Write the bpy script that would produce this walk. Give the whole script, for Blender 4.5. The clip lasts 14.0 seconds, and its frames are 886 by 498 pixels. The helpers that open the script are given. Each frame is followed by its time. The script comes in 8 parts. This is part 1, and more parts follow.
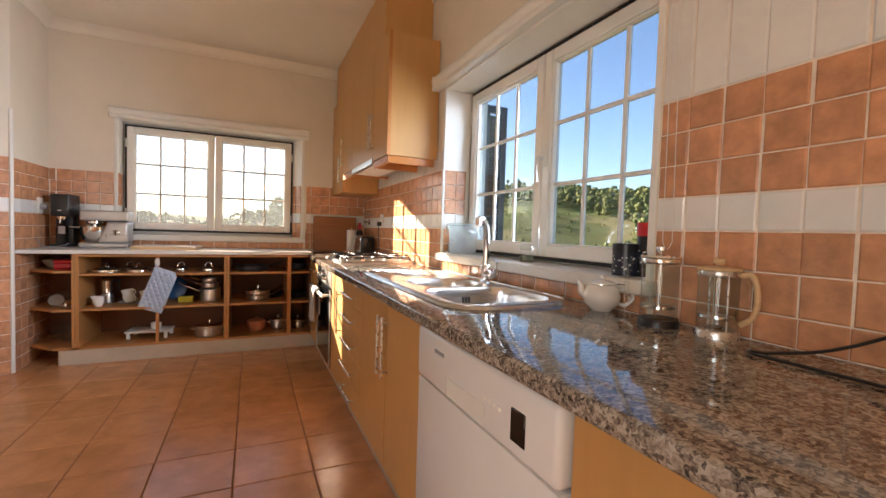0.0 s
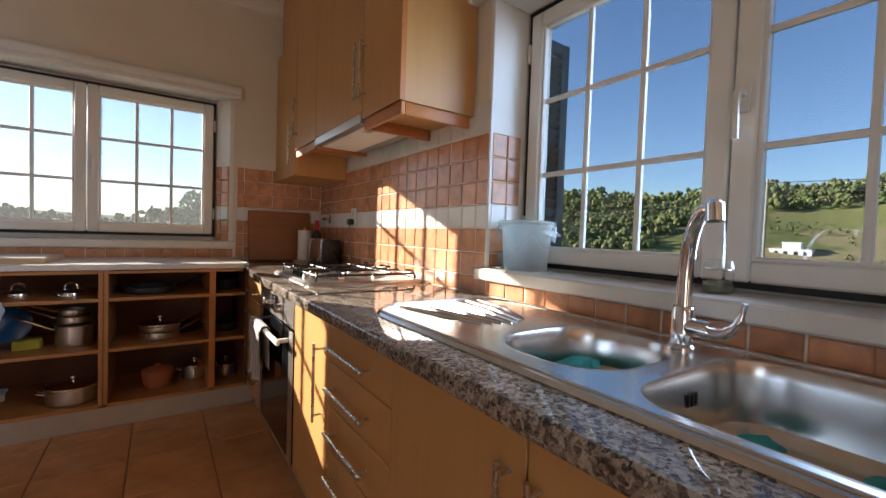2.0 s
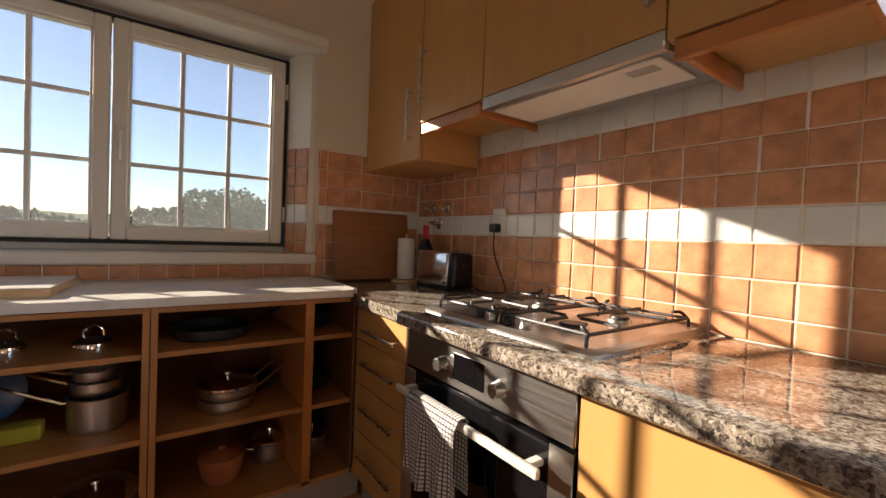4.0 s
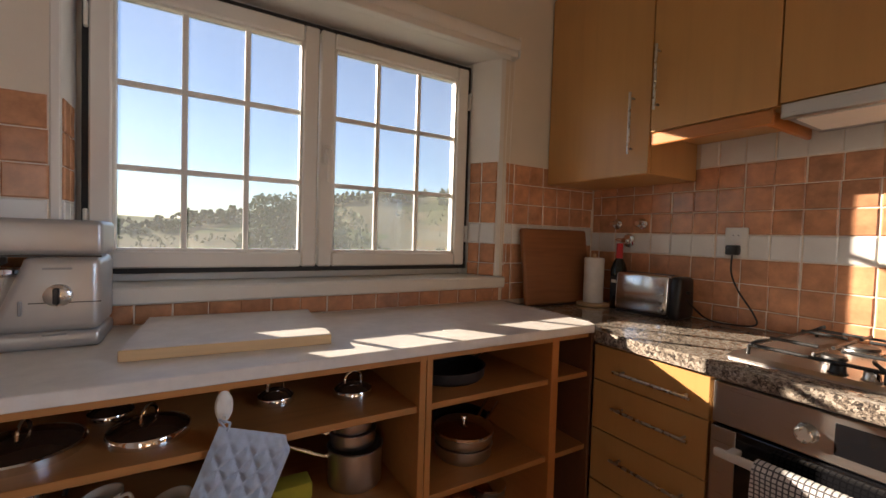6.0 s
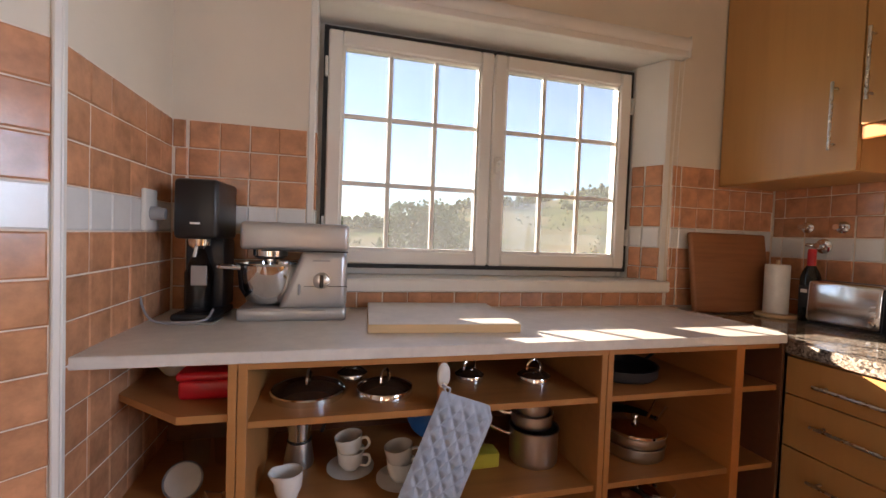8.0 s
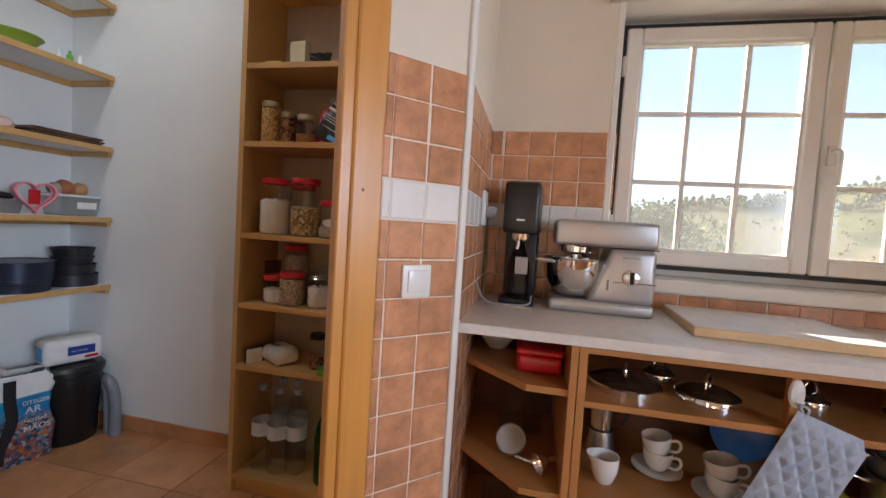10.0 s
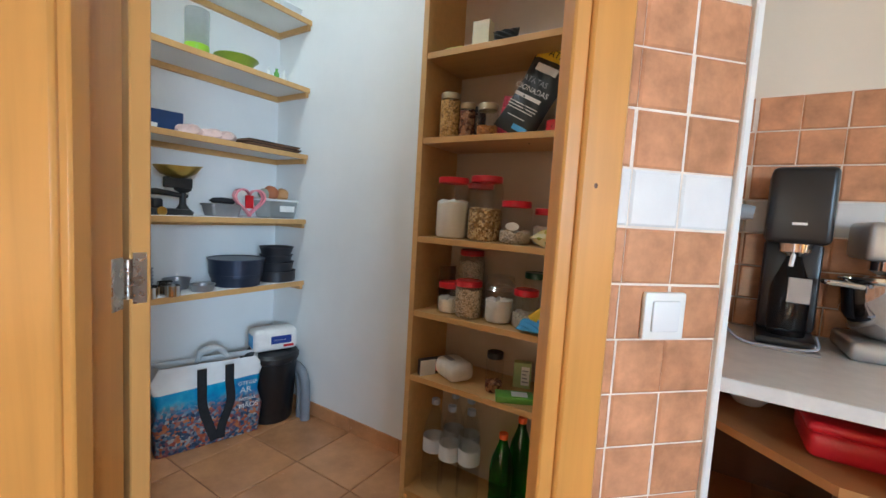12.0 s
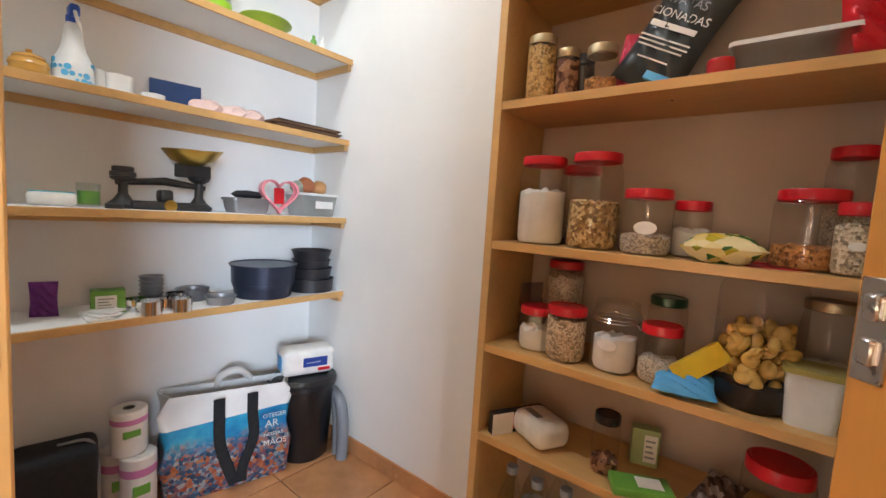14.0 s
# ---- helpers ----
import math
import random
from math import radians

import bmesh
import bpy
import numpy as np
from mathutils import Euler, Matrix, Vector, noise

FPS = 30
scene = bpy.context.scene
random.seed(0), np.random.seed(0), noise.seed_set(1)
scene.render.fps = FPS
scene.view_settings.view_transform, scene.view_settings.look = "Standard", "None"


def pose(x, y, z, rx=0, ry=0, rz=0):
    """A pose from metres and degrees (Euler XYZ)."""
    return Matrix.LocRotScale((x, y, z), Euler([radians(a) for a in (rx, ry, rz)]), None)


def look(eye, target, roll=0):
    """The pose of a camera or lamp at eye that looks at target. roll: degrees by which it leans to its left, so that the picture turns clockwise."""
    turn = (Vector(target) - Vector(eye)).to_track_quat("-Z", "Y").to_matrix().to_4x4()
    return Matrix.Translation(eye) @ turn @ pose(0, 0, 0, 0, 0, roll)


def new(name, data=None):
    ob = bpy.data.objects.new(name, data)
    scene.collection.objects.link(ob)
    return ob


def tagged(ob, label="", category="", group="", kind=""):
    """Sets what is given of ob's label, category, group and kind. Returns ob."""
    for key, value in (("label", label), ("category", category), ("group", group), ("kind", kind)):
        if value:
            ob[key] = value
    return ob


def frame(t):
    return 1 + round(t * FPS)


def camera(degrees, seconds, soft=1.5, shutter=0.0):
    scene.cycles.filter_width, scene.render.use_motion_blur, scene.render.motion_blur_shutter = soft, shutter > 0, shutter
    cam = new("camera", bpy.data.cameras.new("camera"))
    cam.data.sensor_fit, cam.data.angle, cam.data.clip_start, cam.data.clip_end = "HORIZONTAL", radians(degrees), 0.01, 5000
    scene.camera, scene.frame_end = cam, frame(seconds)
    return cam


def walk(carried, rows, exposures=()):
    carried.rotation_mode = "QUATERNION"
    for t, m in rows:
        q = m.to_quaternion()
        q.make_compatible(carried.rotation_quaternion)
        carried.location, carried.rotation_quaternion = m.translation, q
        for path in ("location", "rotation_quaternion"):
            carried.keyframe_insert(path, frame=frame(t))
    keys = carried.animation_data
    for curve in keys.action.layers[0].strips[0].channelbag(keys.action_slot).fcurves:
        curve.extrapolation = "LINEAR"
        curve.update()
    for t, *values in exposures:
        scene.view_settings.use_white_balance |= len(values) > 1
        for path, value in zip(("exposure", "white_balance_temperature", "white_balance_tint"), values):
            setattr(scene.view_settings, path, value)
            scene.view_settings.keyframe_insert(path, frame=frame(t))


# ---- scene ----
cam = camera(93.7, 14.0)
SKY, SUN, WESTFILL, EASTLIGHT, PANTRYFILL = 0.08, 5.0, 6.5, 3.8, 6.5
EXPOSURES = [(0.0, 2.65, 6700, 17), (1.5, 1.97, 5900, 15), (3.0, 1.57, 6250, 15), (4.2, 1.55, 6500, 16), (6.3, 1.78, 6450, 18), (7.2, 2.12, 6500, 20), (9.2, 2.38, 6500, 20), (11.3, 2.95, 5750, 6), (12.6, 3.4, 5650, 4), (13.2, 3.6, 5850, 5), (14.0, 3.8, 6500, 14)]
PATH = [
    (0, (0.186, 0.116, 1.119), (1.023, 1.93, 1.039), 1.8),
    (0.5, (0.205, 0.408, 1.113), (1.136, 2.177, 1.033), 1.7),
    (1, (0.251, 0.712, 1.125), (1.264, 2.435, 1.056), 1.8),
    (1.5, (0.25, 1.034, 1.122), (1.337, 2.712, 1.054), 1.9),
    (2, (0.238, 1.333, 1.111), (1.366, 2.984, 1.045), 1.9),
    (2.5, (0.194, 1.677, 1.104), (1.35, 3.309, 1.05), 2.1),
    (3, (0.127, 1.974, 1.115), (1.291, 3.599, 1.062), 2.1),
    (3.5, (0.053, 2.268, 1.117), (1.218, 3.893, 1.064), 2.3),
    (4, (-0.023, 2.557, 1.123), (1.141, 4.183, 1.071), 2.3),
    (4.2, (-0.075, 2.678, 1.12), (1.084, 4.307, 1.083), 2.1),
    (6.3, (-0.64, 3.15, 1.209), (0.349, 4.886, 1.141), 1.8),
    (6.5, (-0.673, 3.147, 1.208), (0.287, 4.901, 1.142), 1.8),
    (7, (-0.712, 3.127, 1.206), (0.118, 4.945, 1.139), 1.9),
    (7.5, (-0.756, 3.108, 1.199), (-0.082, 4.989, 1.134), 1.9),
    (8, (-0.819, 3.084, 1.189), (-0.319, 5.019, 1.126), 2.1),
    (8.5, (-0.914, 3.049, 1.18), (-0.628, 5.027, 1.111), 2.4),
    (9, (-1.007, 3.019, 1.17), (-0.957, 5.017, 1.094), 2.6),
    (9.2, (-1.051, 3.01, 1.16), (-1.103, 5.008, 1.081), 2.8),
    (11.3, (-1.319, 3.035, 1.16), (-2.214, 4.817, 1.005), 3.5),
    (11.5, (-1.339, 3.092, 1.163), (-2.299, 4.839, 1.007), 3.3),
    (12, (-1.41, 3.204, 1.172), (-2.479, 4.886, 1.007), 3.4),
    (12.5, (-1.508, 3.294, 1.171), (-2.648, 4.929, 1.002), 3.3),
    (13, (-1.611, 3.393, 1.161), (-2.792, 4.999, 0.998), 3.4),
    (13.5, (-1.686, 3.482, 1.159), (-2.894, 5.067, 0.99), 3.5),
    (14, (-1.739, 3.523, 1.151), (-2.985, 5.078, 0.978), 3.6),
]
walk(cam, [(t, look(eye, target, roll)) for t, eye, target, roll in PATH], EXPOSURES)

# ---- world, sun, window light, added fill ----
SUN_WAY = Vector((1.0, -1.47, -0.588)).normalized()
world = bpy.data.worlds.new("sky")
scene.world = world
world.use_nodes = True
wn = world.node_tree
wn.nodes.clear()
sky = wn.nodes.new("ShaderNodeTexSky")
sky.sky_type = "NISHITA"
sky.sun_disc = False
sky.sun_elevation = math.asin(-SUN_WAY.z)
sky.sun_rotation = math.atan2(-SUN_WAY.x, -SUN_WAY.y)
sky.dust_density = 0.3
sky.ozone_density = 2.0
sky.altitude = 400.0
bg = wn.nodes.new("ShaderNodeBackground")
bg.inputs["Strength"].default_value = SKY
wo = wn.nodes.new("ShaderNodeOutputWorld")
wn.links.new(sky.outputs[0], bg.inputs[0])
wn.links.new(bg.outputs[0], wo.inputs[0])

sun = new("sun", bpy.data.lights.new("sun", "SUN"))
sun.data.energy = SUN
sun.data.angle = radians(0.5)
sun.data.color = (1.0, 0.87, 0.68)
sun.matrix_world = look(Vector((0, 0, 8)) - SUN_WAY * 3, Vector((0, 0, 8)))


# added fill lamp in an unseen west opening, behind the start of the walk
lamp = bpy.data.lights.new("west_fill", "AREA")
lamp.shape, lamp.size, lamp.size_y, lamp.energy = "RECTANGLE", 1.95, 2.1, WESTFILL
lamp.color = (1.0, 0.965, 0.91)
new("west_fill", lamp).matrix_world = look((-2.53, -1.6, 1.12), (1.0, -1.6, 1.12))

# sky light of the sink window
lamp = bpy.data.lights.new("east_skylight", "AREA")
lamp.shape, lamp.size, lamp.size_y, lamp.energy = "RECTANGLE", 1.2, 0.95, EASTLIGHT
lamp.color = (0.66, 0.82, 1.0)
lamp.spread = radians(85)
new("east_skylight", lamp).matrix_world = look((1.47, 1.84, 1.52), (-1.9, 3.5, 1.05))

# ---- materials ----
def mat(name, color, rough=0.5, metal=0.0, spec=0.5):
    m = bpy.data.materials.new(name)
    m.use_nodes = True
    b = m.node_tree.nodes["Principled BSDF"]
    b.inputs["Base Color"].default_value = (*color, 1)
    b.inputs["Roughness"].default_value = rough
    b.inputs["Metallic"].default_value = metal
    b.inputs["Specular IOR Level"].default_value = spec
    return m


def node(m, kind, **inputs):
    n = m.node_tree.nodes.new(kind)
    for k, v in inputs.items():
        n.inputs[k.replace("_", " ")].default_value = v
    return n


def link(m, a, b):
    m.node_tree.links.new(a, b)


def coords(m, scale=(1, 1, 1)):
    tc = node(m, "ShaderNodeTexCoord")
    mp = node(m, "ShaderNodeMapping")
    mp.inputs["Scale"].default_value = scale
    link(m, tc.outputs["Object"], mp.inputs["Vector"])
    return mp.outputs["Vector"]


def ramp(m, fac, stops):
    r = node(m, "ShaderNodeValToRGB")
    els = r.color_ramp.elements
    while len(els) < len(stops):
        els.new(0.5)
    for e, (p, c) in zip(els, stops):
        e.position, e.color = p, (*c, 1)
    link(m, fac, r.inputs["Fac"])
    return r.outputs["Color"]


def bump(m, fac, strength, distance=0.002):
    b = node(m, "ShaderNodeBump", Strength=strength, Distance=distance)
    link(m, fac, b.inputs["Height"])
    link(m, b.outputs["Normal"], m.node_tree.nodes["Principled BSDF"].inputs["Normal"])


def shade(c, k):
    return tuple(min(1.0, v * k) for v in c)


def grained(name, color, rough=0.4, scale=6.0, axis=2, depth=0.25, relief=0.15):
    """Veneer or solid wood: stretched grain along one axis and slow tone drift."""
    m = mat(name, color, rough)
    sc = [scale * 9] * 3
    sc[axis] = scale * 0.5
    v = coords(m, sc)
    n = node(m, "ShaderNodeTexNoise", Scale=1.0, Detail=6.0, Roughness=0.6, Distortion=0.6)
    link(m, v, n.inputs["Vector"])
    n2 = node(m, "ShaderNodeTexNoise", Scale=2.2, Detail=3.0)
    link(m, coords(m), n2.inputs["Vector"])
    mix = node(m, "ShaderNodeMath")
    mix.operation = "ADD"
    link(m, n.outputs["Fac"], mix.inputs[0])
    link(m, n2.outputs["Fac"], mix.inputs[1])
    half = node(m, "ShaderNodeMath")
    half.operation = "MULTIPLY"
    half.inputs[1].default_value = 0.5
    link(m, mix.outputs[0], half.inputs[0])
    c = ramp(m, half.outputs[0], [(0.3, shade(color, 1 - depth)), (0.5, color), (0.72, shade(color, 1 + depth * 0.7))])
    b = m.node_tree.nodes["Principled BSDF"]
    link(m, c, b.inputs["Base Color"])
    bump(m, n.outputs["Fac"], relief, 0.001)
    return m


def mottled(name, color, rough=0.5, scale=8.0, depth=0.15, relief=0.1, metal=0.0, each=0.0, fine=60.0, rvar=0.0):
    """Paint, clay, plastic: blotches at two scales; each: tone change from piece to piece."""
    m = mat(name, color, rough, metal)
    v = coords(m)
    n = node(m, "ShaderNodeTexNoise", Scale=scale, Detail=4.0, Roughness=0.6)
    f = node(m, "ShaderNodeTexNoise", Scale=fine, Detail=3.0)
    link(m, v, n.inputs["Vector"])
    link(m, v, f.inputs["Vector"])
    if each:
        oi = node(m, "ShaderNodeObjectInfo")
        add = node(m, "ShaderNodeVectorMath")
        add.operation = "SCALE"
        add.inputs[0].default_value = (37.0, 91.0, 53.0)
        link(m, oi.outputs["Random"], add.inputs["Scale"])
        ad = node(m, "ShaderNodeVectorMath")
        link(m, v, ad.inputs[0])
        link(m, add.outputs[0], ad.inputs[1])
        link(m, ad.outputs[0], n.inputs["Vector"])
    c = ramp(m, n.outputs["Fac"], [(0.3, shade(color, 1 - depth)), (0.5, color), (0.7, shade(color, 1 + depth))])
    b = m.node_tree.nodes["Principled BSDF"]
    if each:
        hsv = node(m, "ShaderNodeHueSaturation")
        mr = node(m, "ShaderNodeMapRange")
        mr.inputs["To Min"].default_value, mr.inputs["To Max"].default_value = 1 - each, 1 + each
        link(m, oi.outputs["Random"], mr.inputs["Value"])
        link(m, mr.outputs[0], hsv.inputs["Value"])
        link(m, c, hsv.inputs["Color"])
        c = hsv.outputs["Color"]
    link(m, c, b.inputs["Base Color"])
    if rvar:
        rr = node(m, "ShaderNodeMapRange")
        rr.inputs["To Min"].default_value, rr.inputs["To Max"].default_value = max(0.02, rough - rvar), rough + rvar
        link(m, f.outputs["Fac"], rr.inputs["Value"])
        link(m, rr.outputs[0], b.inputs["Roughness"])
    if relief:
        bump(m, n.outputs["Fac"] if each else f.outputs["Fac"], relief, 0.004 if each else 0.0015)
    return m


def brushed(name, color, rough=0.28, axis=0):
    m = mat(name, color, rough, 1.0)
    sc = [400.0] * 3
    sc[axis] = 6.0
    n = node(m, "ShaderNodeTexNoise", Scale=1.0, Detail=3.0)
    link(m, coords(m, sc), n.inputs["Vector"])
    rr = node(m, "ShaderNodeMapRange")
    rr.inputs["To Min"].default_value, rr.inputs["To Max"].default_value = rough * 0.7, rough * 1.4
    link(m, n.outputs["Fac"], rr.inputs["Value"])
    link(m, rr.outputs[0], m.node_tree.nodes["Principled BSDF"].inputs["Roughness"])
    bump(m, n.outputs["Fac"], 0.05, 0.0005)
    return m


def clear(name, color=(1, 1, 1), rough=0.0, ior=1.45, thin=False, veil=0.0):
    """Glass. thin: a pane that light crosses without bending. A pale film can cloud plastic and lay haze over a view.
    """
    m = mat(name, color, rough)
    nt = m.node_tree
    b = nt.nodes["Principled BSDF"]
    if not thin:
        b.inputs["Transmission Weight"].default_value = 1.0
        b.inputs["IOR"].default_value = ior
        return m
    out = nt.nodes["Material Output"]
    tr = node(m, "ShaderNodeBsdfTransparent")
    tr.inputs["Color"].default_value = (*color, 1)
    gl = node(m, "ShaderNodeBsdfGlossy", Roughness=max(rough, 0.01))
    lw = node(m, "ShaderNodeLayerWeight", Blend=0.5)
    pw = node(m, "ShaderNodeMath")
    pw.operation, pw.inputs[1].default_value = "POWER", 4.0
    link(m, lw.outputs["Facing"], pw.inputs[0])
    fr = node(m, "ShaderNodeMath")
    fr.operation, fr.inputs[1].default_value, fr.inputs[2].default_value = "MULTIPLY_ADD", 0.5, (ior - 1) ** 2 / (ior + 1) ** 2
    link(m, pw.outputs[0], fr.inputs[0])
    mx = node(m, "ShaderNodeMixShader")
    link(m, fr.outputs[0], mx.inputs[0])
    link(m, tr.outputs[0], mx.inputs[1])
    link(m, gl.outputs[0], mx.inputs[2])
    top = mx
    if veil:
        film = node(m, "ShaderNodeBsdfTranslucent")
        film.inputs["Color"].default_value = (0.93, 0.95, 0.97, 1)
        sp = node(m, "ShaderNodeTexNoise", Scale=5.0, Detail=5.0, Roughness=0.7)
        link(m, coords(m), sp.inputs["Vector"])
        am = node(m, "ShaderNodeMapRange")
        am.inputs["To Min"].default_value, am.inputs["To Max"].default_value = veil * 0.6, veil * 1.4
        link(m, sp.outputs["Fac"], am.inputs["Value"])
        top = node(m, "ShaderNodeMixShader")
        link(m, am.outputs[0], top.inputs[0])
        link(m, mx.outputs[0], top.inputs[1])
        link(m, film.outputs[0], top.inputs[2])
    link(m, top.outputs[0], out.inputs["Surface"])
    return m


def granite(name):
    """Polished granite: pale feldspar, tan patches, grey quartz and black mica grains."""
    m = mat(name, (0.4, 0.37, 0.32), 0.045, spec=0.75)
    v = coords(m)
    warp = node(m, "ShaderNodeTexNoise", Scale=70.0, Detail=2.0)
    link(m, v, warp.inputs["Vector"])
    wv = node(m, "ShaderNodeVectorMath")
    wv.operation = "MULTIPLY_ADD"
    wv.inputs[1].default_value = (0.014, 0.014, 0.014)
    link(m, warp.outputs["Color"], wv.inputs[0])
    link(m, v, wv.inputs[2])
    cell = node(m, "ShaderNodeTexVoronoi", Scale=150.0)
    fine = node(m, "ShaderNodeTexVoronoi", Scale=340.0)
    slow = node(m, "ShaderNodeTexNoise", Scale=30.0, Detail=4.0, Roughness=0.6)
    for q in (cell, fine):
        link(m, wv.outputs[0], q.inputs["Vector"])
    link(m, v, slow.inputs["Vector"])
    s1, s2 = node(m, "ShaderNodeSeparateColor"), node(m, "ShaderNodeSeparateColor")
    link(m, cell.outputs["Color"], s1.inputs[0])
    link(m, fine.outputs["Color"], s2.inputs[0])
    mx = node(m, "ShaderNodeMix")
    mx.inputs["Factor"].default_value = 0.35
    link(m, s1.outputs[0], mx.inputs["A"])
    link(m, s2.outputs[0], mx.inputs["B"])
    mx2 = node(m, "ShaderNodeMix")
    mx2.inputs["Factor"].default_value = 0.45
    link(m, mx.outputs["Result"], mx2.inputs["A"])
    link(m, slow.outputs["Fac"], mx2.inputs["B"])
    c = ramp(m, mx2.outputs["Result"], [(0.26, (0.03, 0.026, 0.024)), (0.36, (0.10, 0.082, 0.068)), (0.47, (0.215, 0.175, 0.138)), (0.58, (0.34, 0.29, 0.23)), (0.72, (0.48, 0.43, 0.36))])
    link(m, c, m.node_tree.nodes["Principled BSDF"].inputs["Base Color"])
    return m


DOOR = grained("beech_laminate", (0.56, 0.30, 0.10), 0.38, 3.0, 2, 0.10, 0.04)
REDWOOD = grained("orange_beech_edge", (0.50, 0.19, 0.05), 0.35, 5.0, 1, 0.18)
SHELFWOOD = grained("beech_shelf", (0.44, 0.20, 0.062), 0.42, 4.0, 0, 0.18)
# shade deep inside the open shelves is put into this dark brown
BACKWOOD = grained("shaded_back_panel", (0.15, 0.055, 0.02), 0.65, 4.0, 0, 0.2)
PANTRYWOOD = grained("pantry_beech", (0.62, 0.36, 0.13), 0.4, 4.0, 0, 0.16)
PANTRYBACK = mottled("grey_back_board", (0.52, 0.42, 0.33), 0.6, 5, 0.06, 0.05)
FRAMEWOOD = grained("pine_door_frame", (0.62, 0.285, 0.064), 0.32, 3.0, 2, 0.22)
LEAFWOOD = grained("pine_door_leaf", (0.66, 0.33, 0.095), 0.32, 3.0, 2, 0.14)
BOARDWOOD = grained("cutting_board", (0.30, 0.12, 0.045), 0.5, 5.0, 0, 0.3)
PALEWOOD = grained("pale_wood", (0.66, 0.45, 0.24), 0.5, 6.0, 0, 0.2)
GRANITE = granite("granite")
BARKBROWN = mottled("dark_knot", (0.12, 0.045, 0.015), 0.5, 90, 0.3, 0.1)
TILE = mottled("terracotta_tile", (0.56, 0.272, 0.142), 0.2, 16, 0.26, 0.25, each=0.09, rvar=0.05)
WTILE = mottled("white_tile", (0.76, 0.75, 0.72), 0.16, 10, 0.05, 0.2, each=0.03)
GROUT = mottled("grout", (0.80, 0.70, 0.58), 0.85, 30, 0.12, 0.3)
FLOORTILE = mottled("floor_tile", (0.56, 0.265, 0.115), 0.24, 7, 0.17, 0.12, each=0.07, rvar=0.08)
FLOORGROUT = mottled("floor_grout", (0.20, 0.10, 0.055), 0.9, 30, 0.15, 0.2)
PLASTER = mottled("cream_plaster", (0.76, 0.69, 0.57), 0.85, 3, 0.035, 0.25, fine=90)
PWHITE = mottled("white_plaster", (0.86, 0.85, 0.82), 0.85, 3, 0.03, 0.2, fine=90)
CEIL = mottled("ceiling_paint", (0.82, 0.77, 0.66), 0.9, 3, 0.03, 0.15)
PVC = mottled("white_window_paint", (0.80, 0.79, 0.74), 0.35, 5, 0.03, 0.05)
BLACKRUBBER = mottled("black_rubber", (0.015, 0.015, 0.016), 0.6, 20, 0.2, 0.1)
LAMINATE = mottled("white_worktop", (0.70, 0.67, 0.62), 0.32, 22, 0.08, 0.05, rvar=0.08)
STEEL = brushed("brushed_steel", (0.62, 0.60, 0.57), 0.3, 1)
STEELX = brushed("brushed_steel_flat", (0.60, 0.59, 0.57), 0.32, 0)
CHROME = mat("chrome", (0.80, 0.80, 0.80), 0.07, 1.0)
NICKEL = mottled("satin_nickel", (0.62, 0.60, 0.56), 0.28, 30, 0.08, 0.0, metal=1.0, rvar=0.06)
IRON = mottled("black_iron", (0.02, 0.02, 0.02), 0.45, 30, 0.3, 0.2)
BLACK = mottled("black_plastic", (0.009, 0.009, 0.010), 0.33, 20, 0.15, 0.05, rvar=0.06)
BLACKGLASS = mat("black_glass", (0.006, 0.006, 0.007), 0.05)
WENAMEL = mottled("white_enamel", (0.78, 0.77, 0.74), 0.22, 4, 0.03, 0.02)
CERAMIC = mottled("white_ceramic", (0.80, 0.79, 0.75), 0.14, 8, 0.03, 0.02)
WPLASTIC = mottled("white_plastic", (0.78, 0.76, 0.70), 0.35, 10, 0.03, 0.02)
GREYP = mottled("grey_plastic", (0.28, 0.29, 0.30), 0.4, 10, 0.1, 0.03)
SILVERP = mottled("silver_paint", (0.47, 0.465, 0.455), 0.34, 15, 0.04, 0.02, metal=0.6)
GLASS = clear("clear_glass", (0.96, 0.98, 0.97), 0.02, thin=True, ior=1.5)
# pale film on these panes stands in for haze over the landscape
PANE = clear("hazed_window_glass", (0.72, 0.755, 0.78), thin=True, ior=1.45, veil=0.03)
CLEANPANE = clear("window_glass", (0.72, 0.755, 0.78), thin=True, ior=1.45)
JARGLASS = clear("jar_glass", (0.965, 0.96, 0.95), 0.03, thin=True, ior=1.5)
REDLID = mottled("red_lid", (0.58, 0.012, 0.022), 0.3, 15, 0.1, 0.05)
ALU = mottled("plinth_alu", (0.50, 0.45, 0.38), 0.4, 6, 0.06, 0.02, metal=0.5)


# ---- mesh helpers ----
def box(bm, x0, x1, y0, y1, z0, z1, bevel=0.0, seg=1):
    r = bmesh.ops.create_cube(bm, size=1.0)
    vs = r["verts"]
    for v in vs:
        v.co = Vector(((x0 + x1) / 2 + v.co.x * (x1 - x0), (y0 + y1) / 2 + v.co.y * (y1 - y0), (z0 + z1) / 2 + v.co.z * (z1 - z0)))
    if bevel:
        es = list({e for v in vs for e in v.link_edges})
        bmesh.ops.bevel(bm, geom=es, offset=bevel, segments=seg, profile=0.5, affect="EDGES")
    return bm


def boxed(x0, x1, y0, y1, z0, z1, bevel=0.0, seg=1):
    return box(bmesh.new(), x0, x1, y0, y1, z0, z1, bevel, seg)


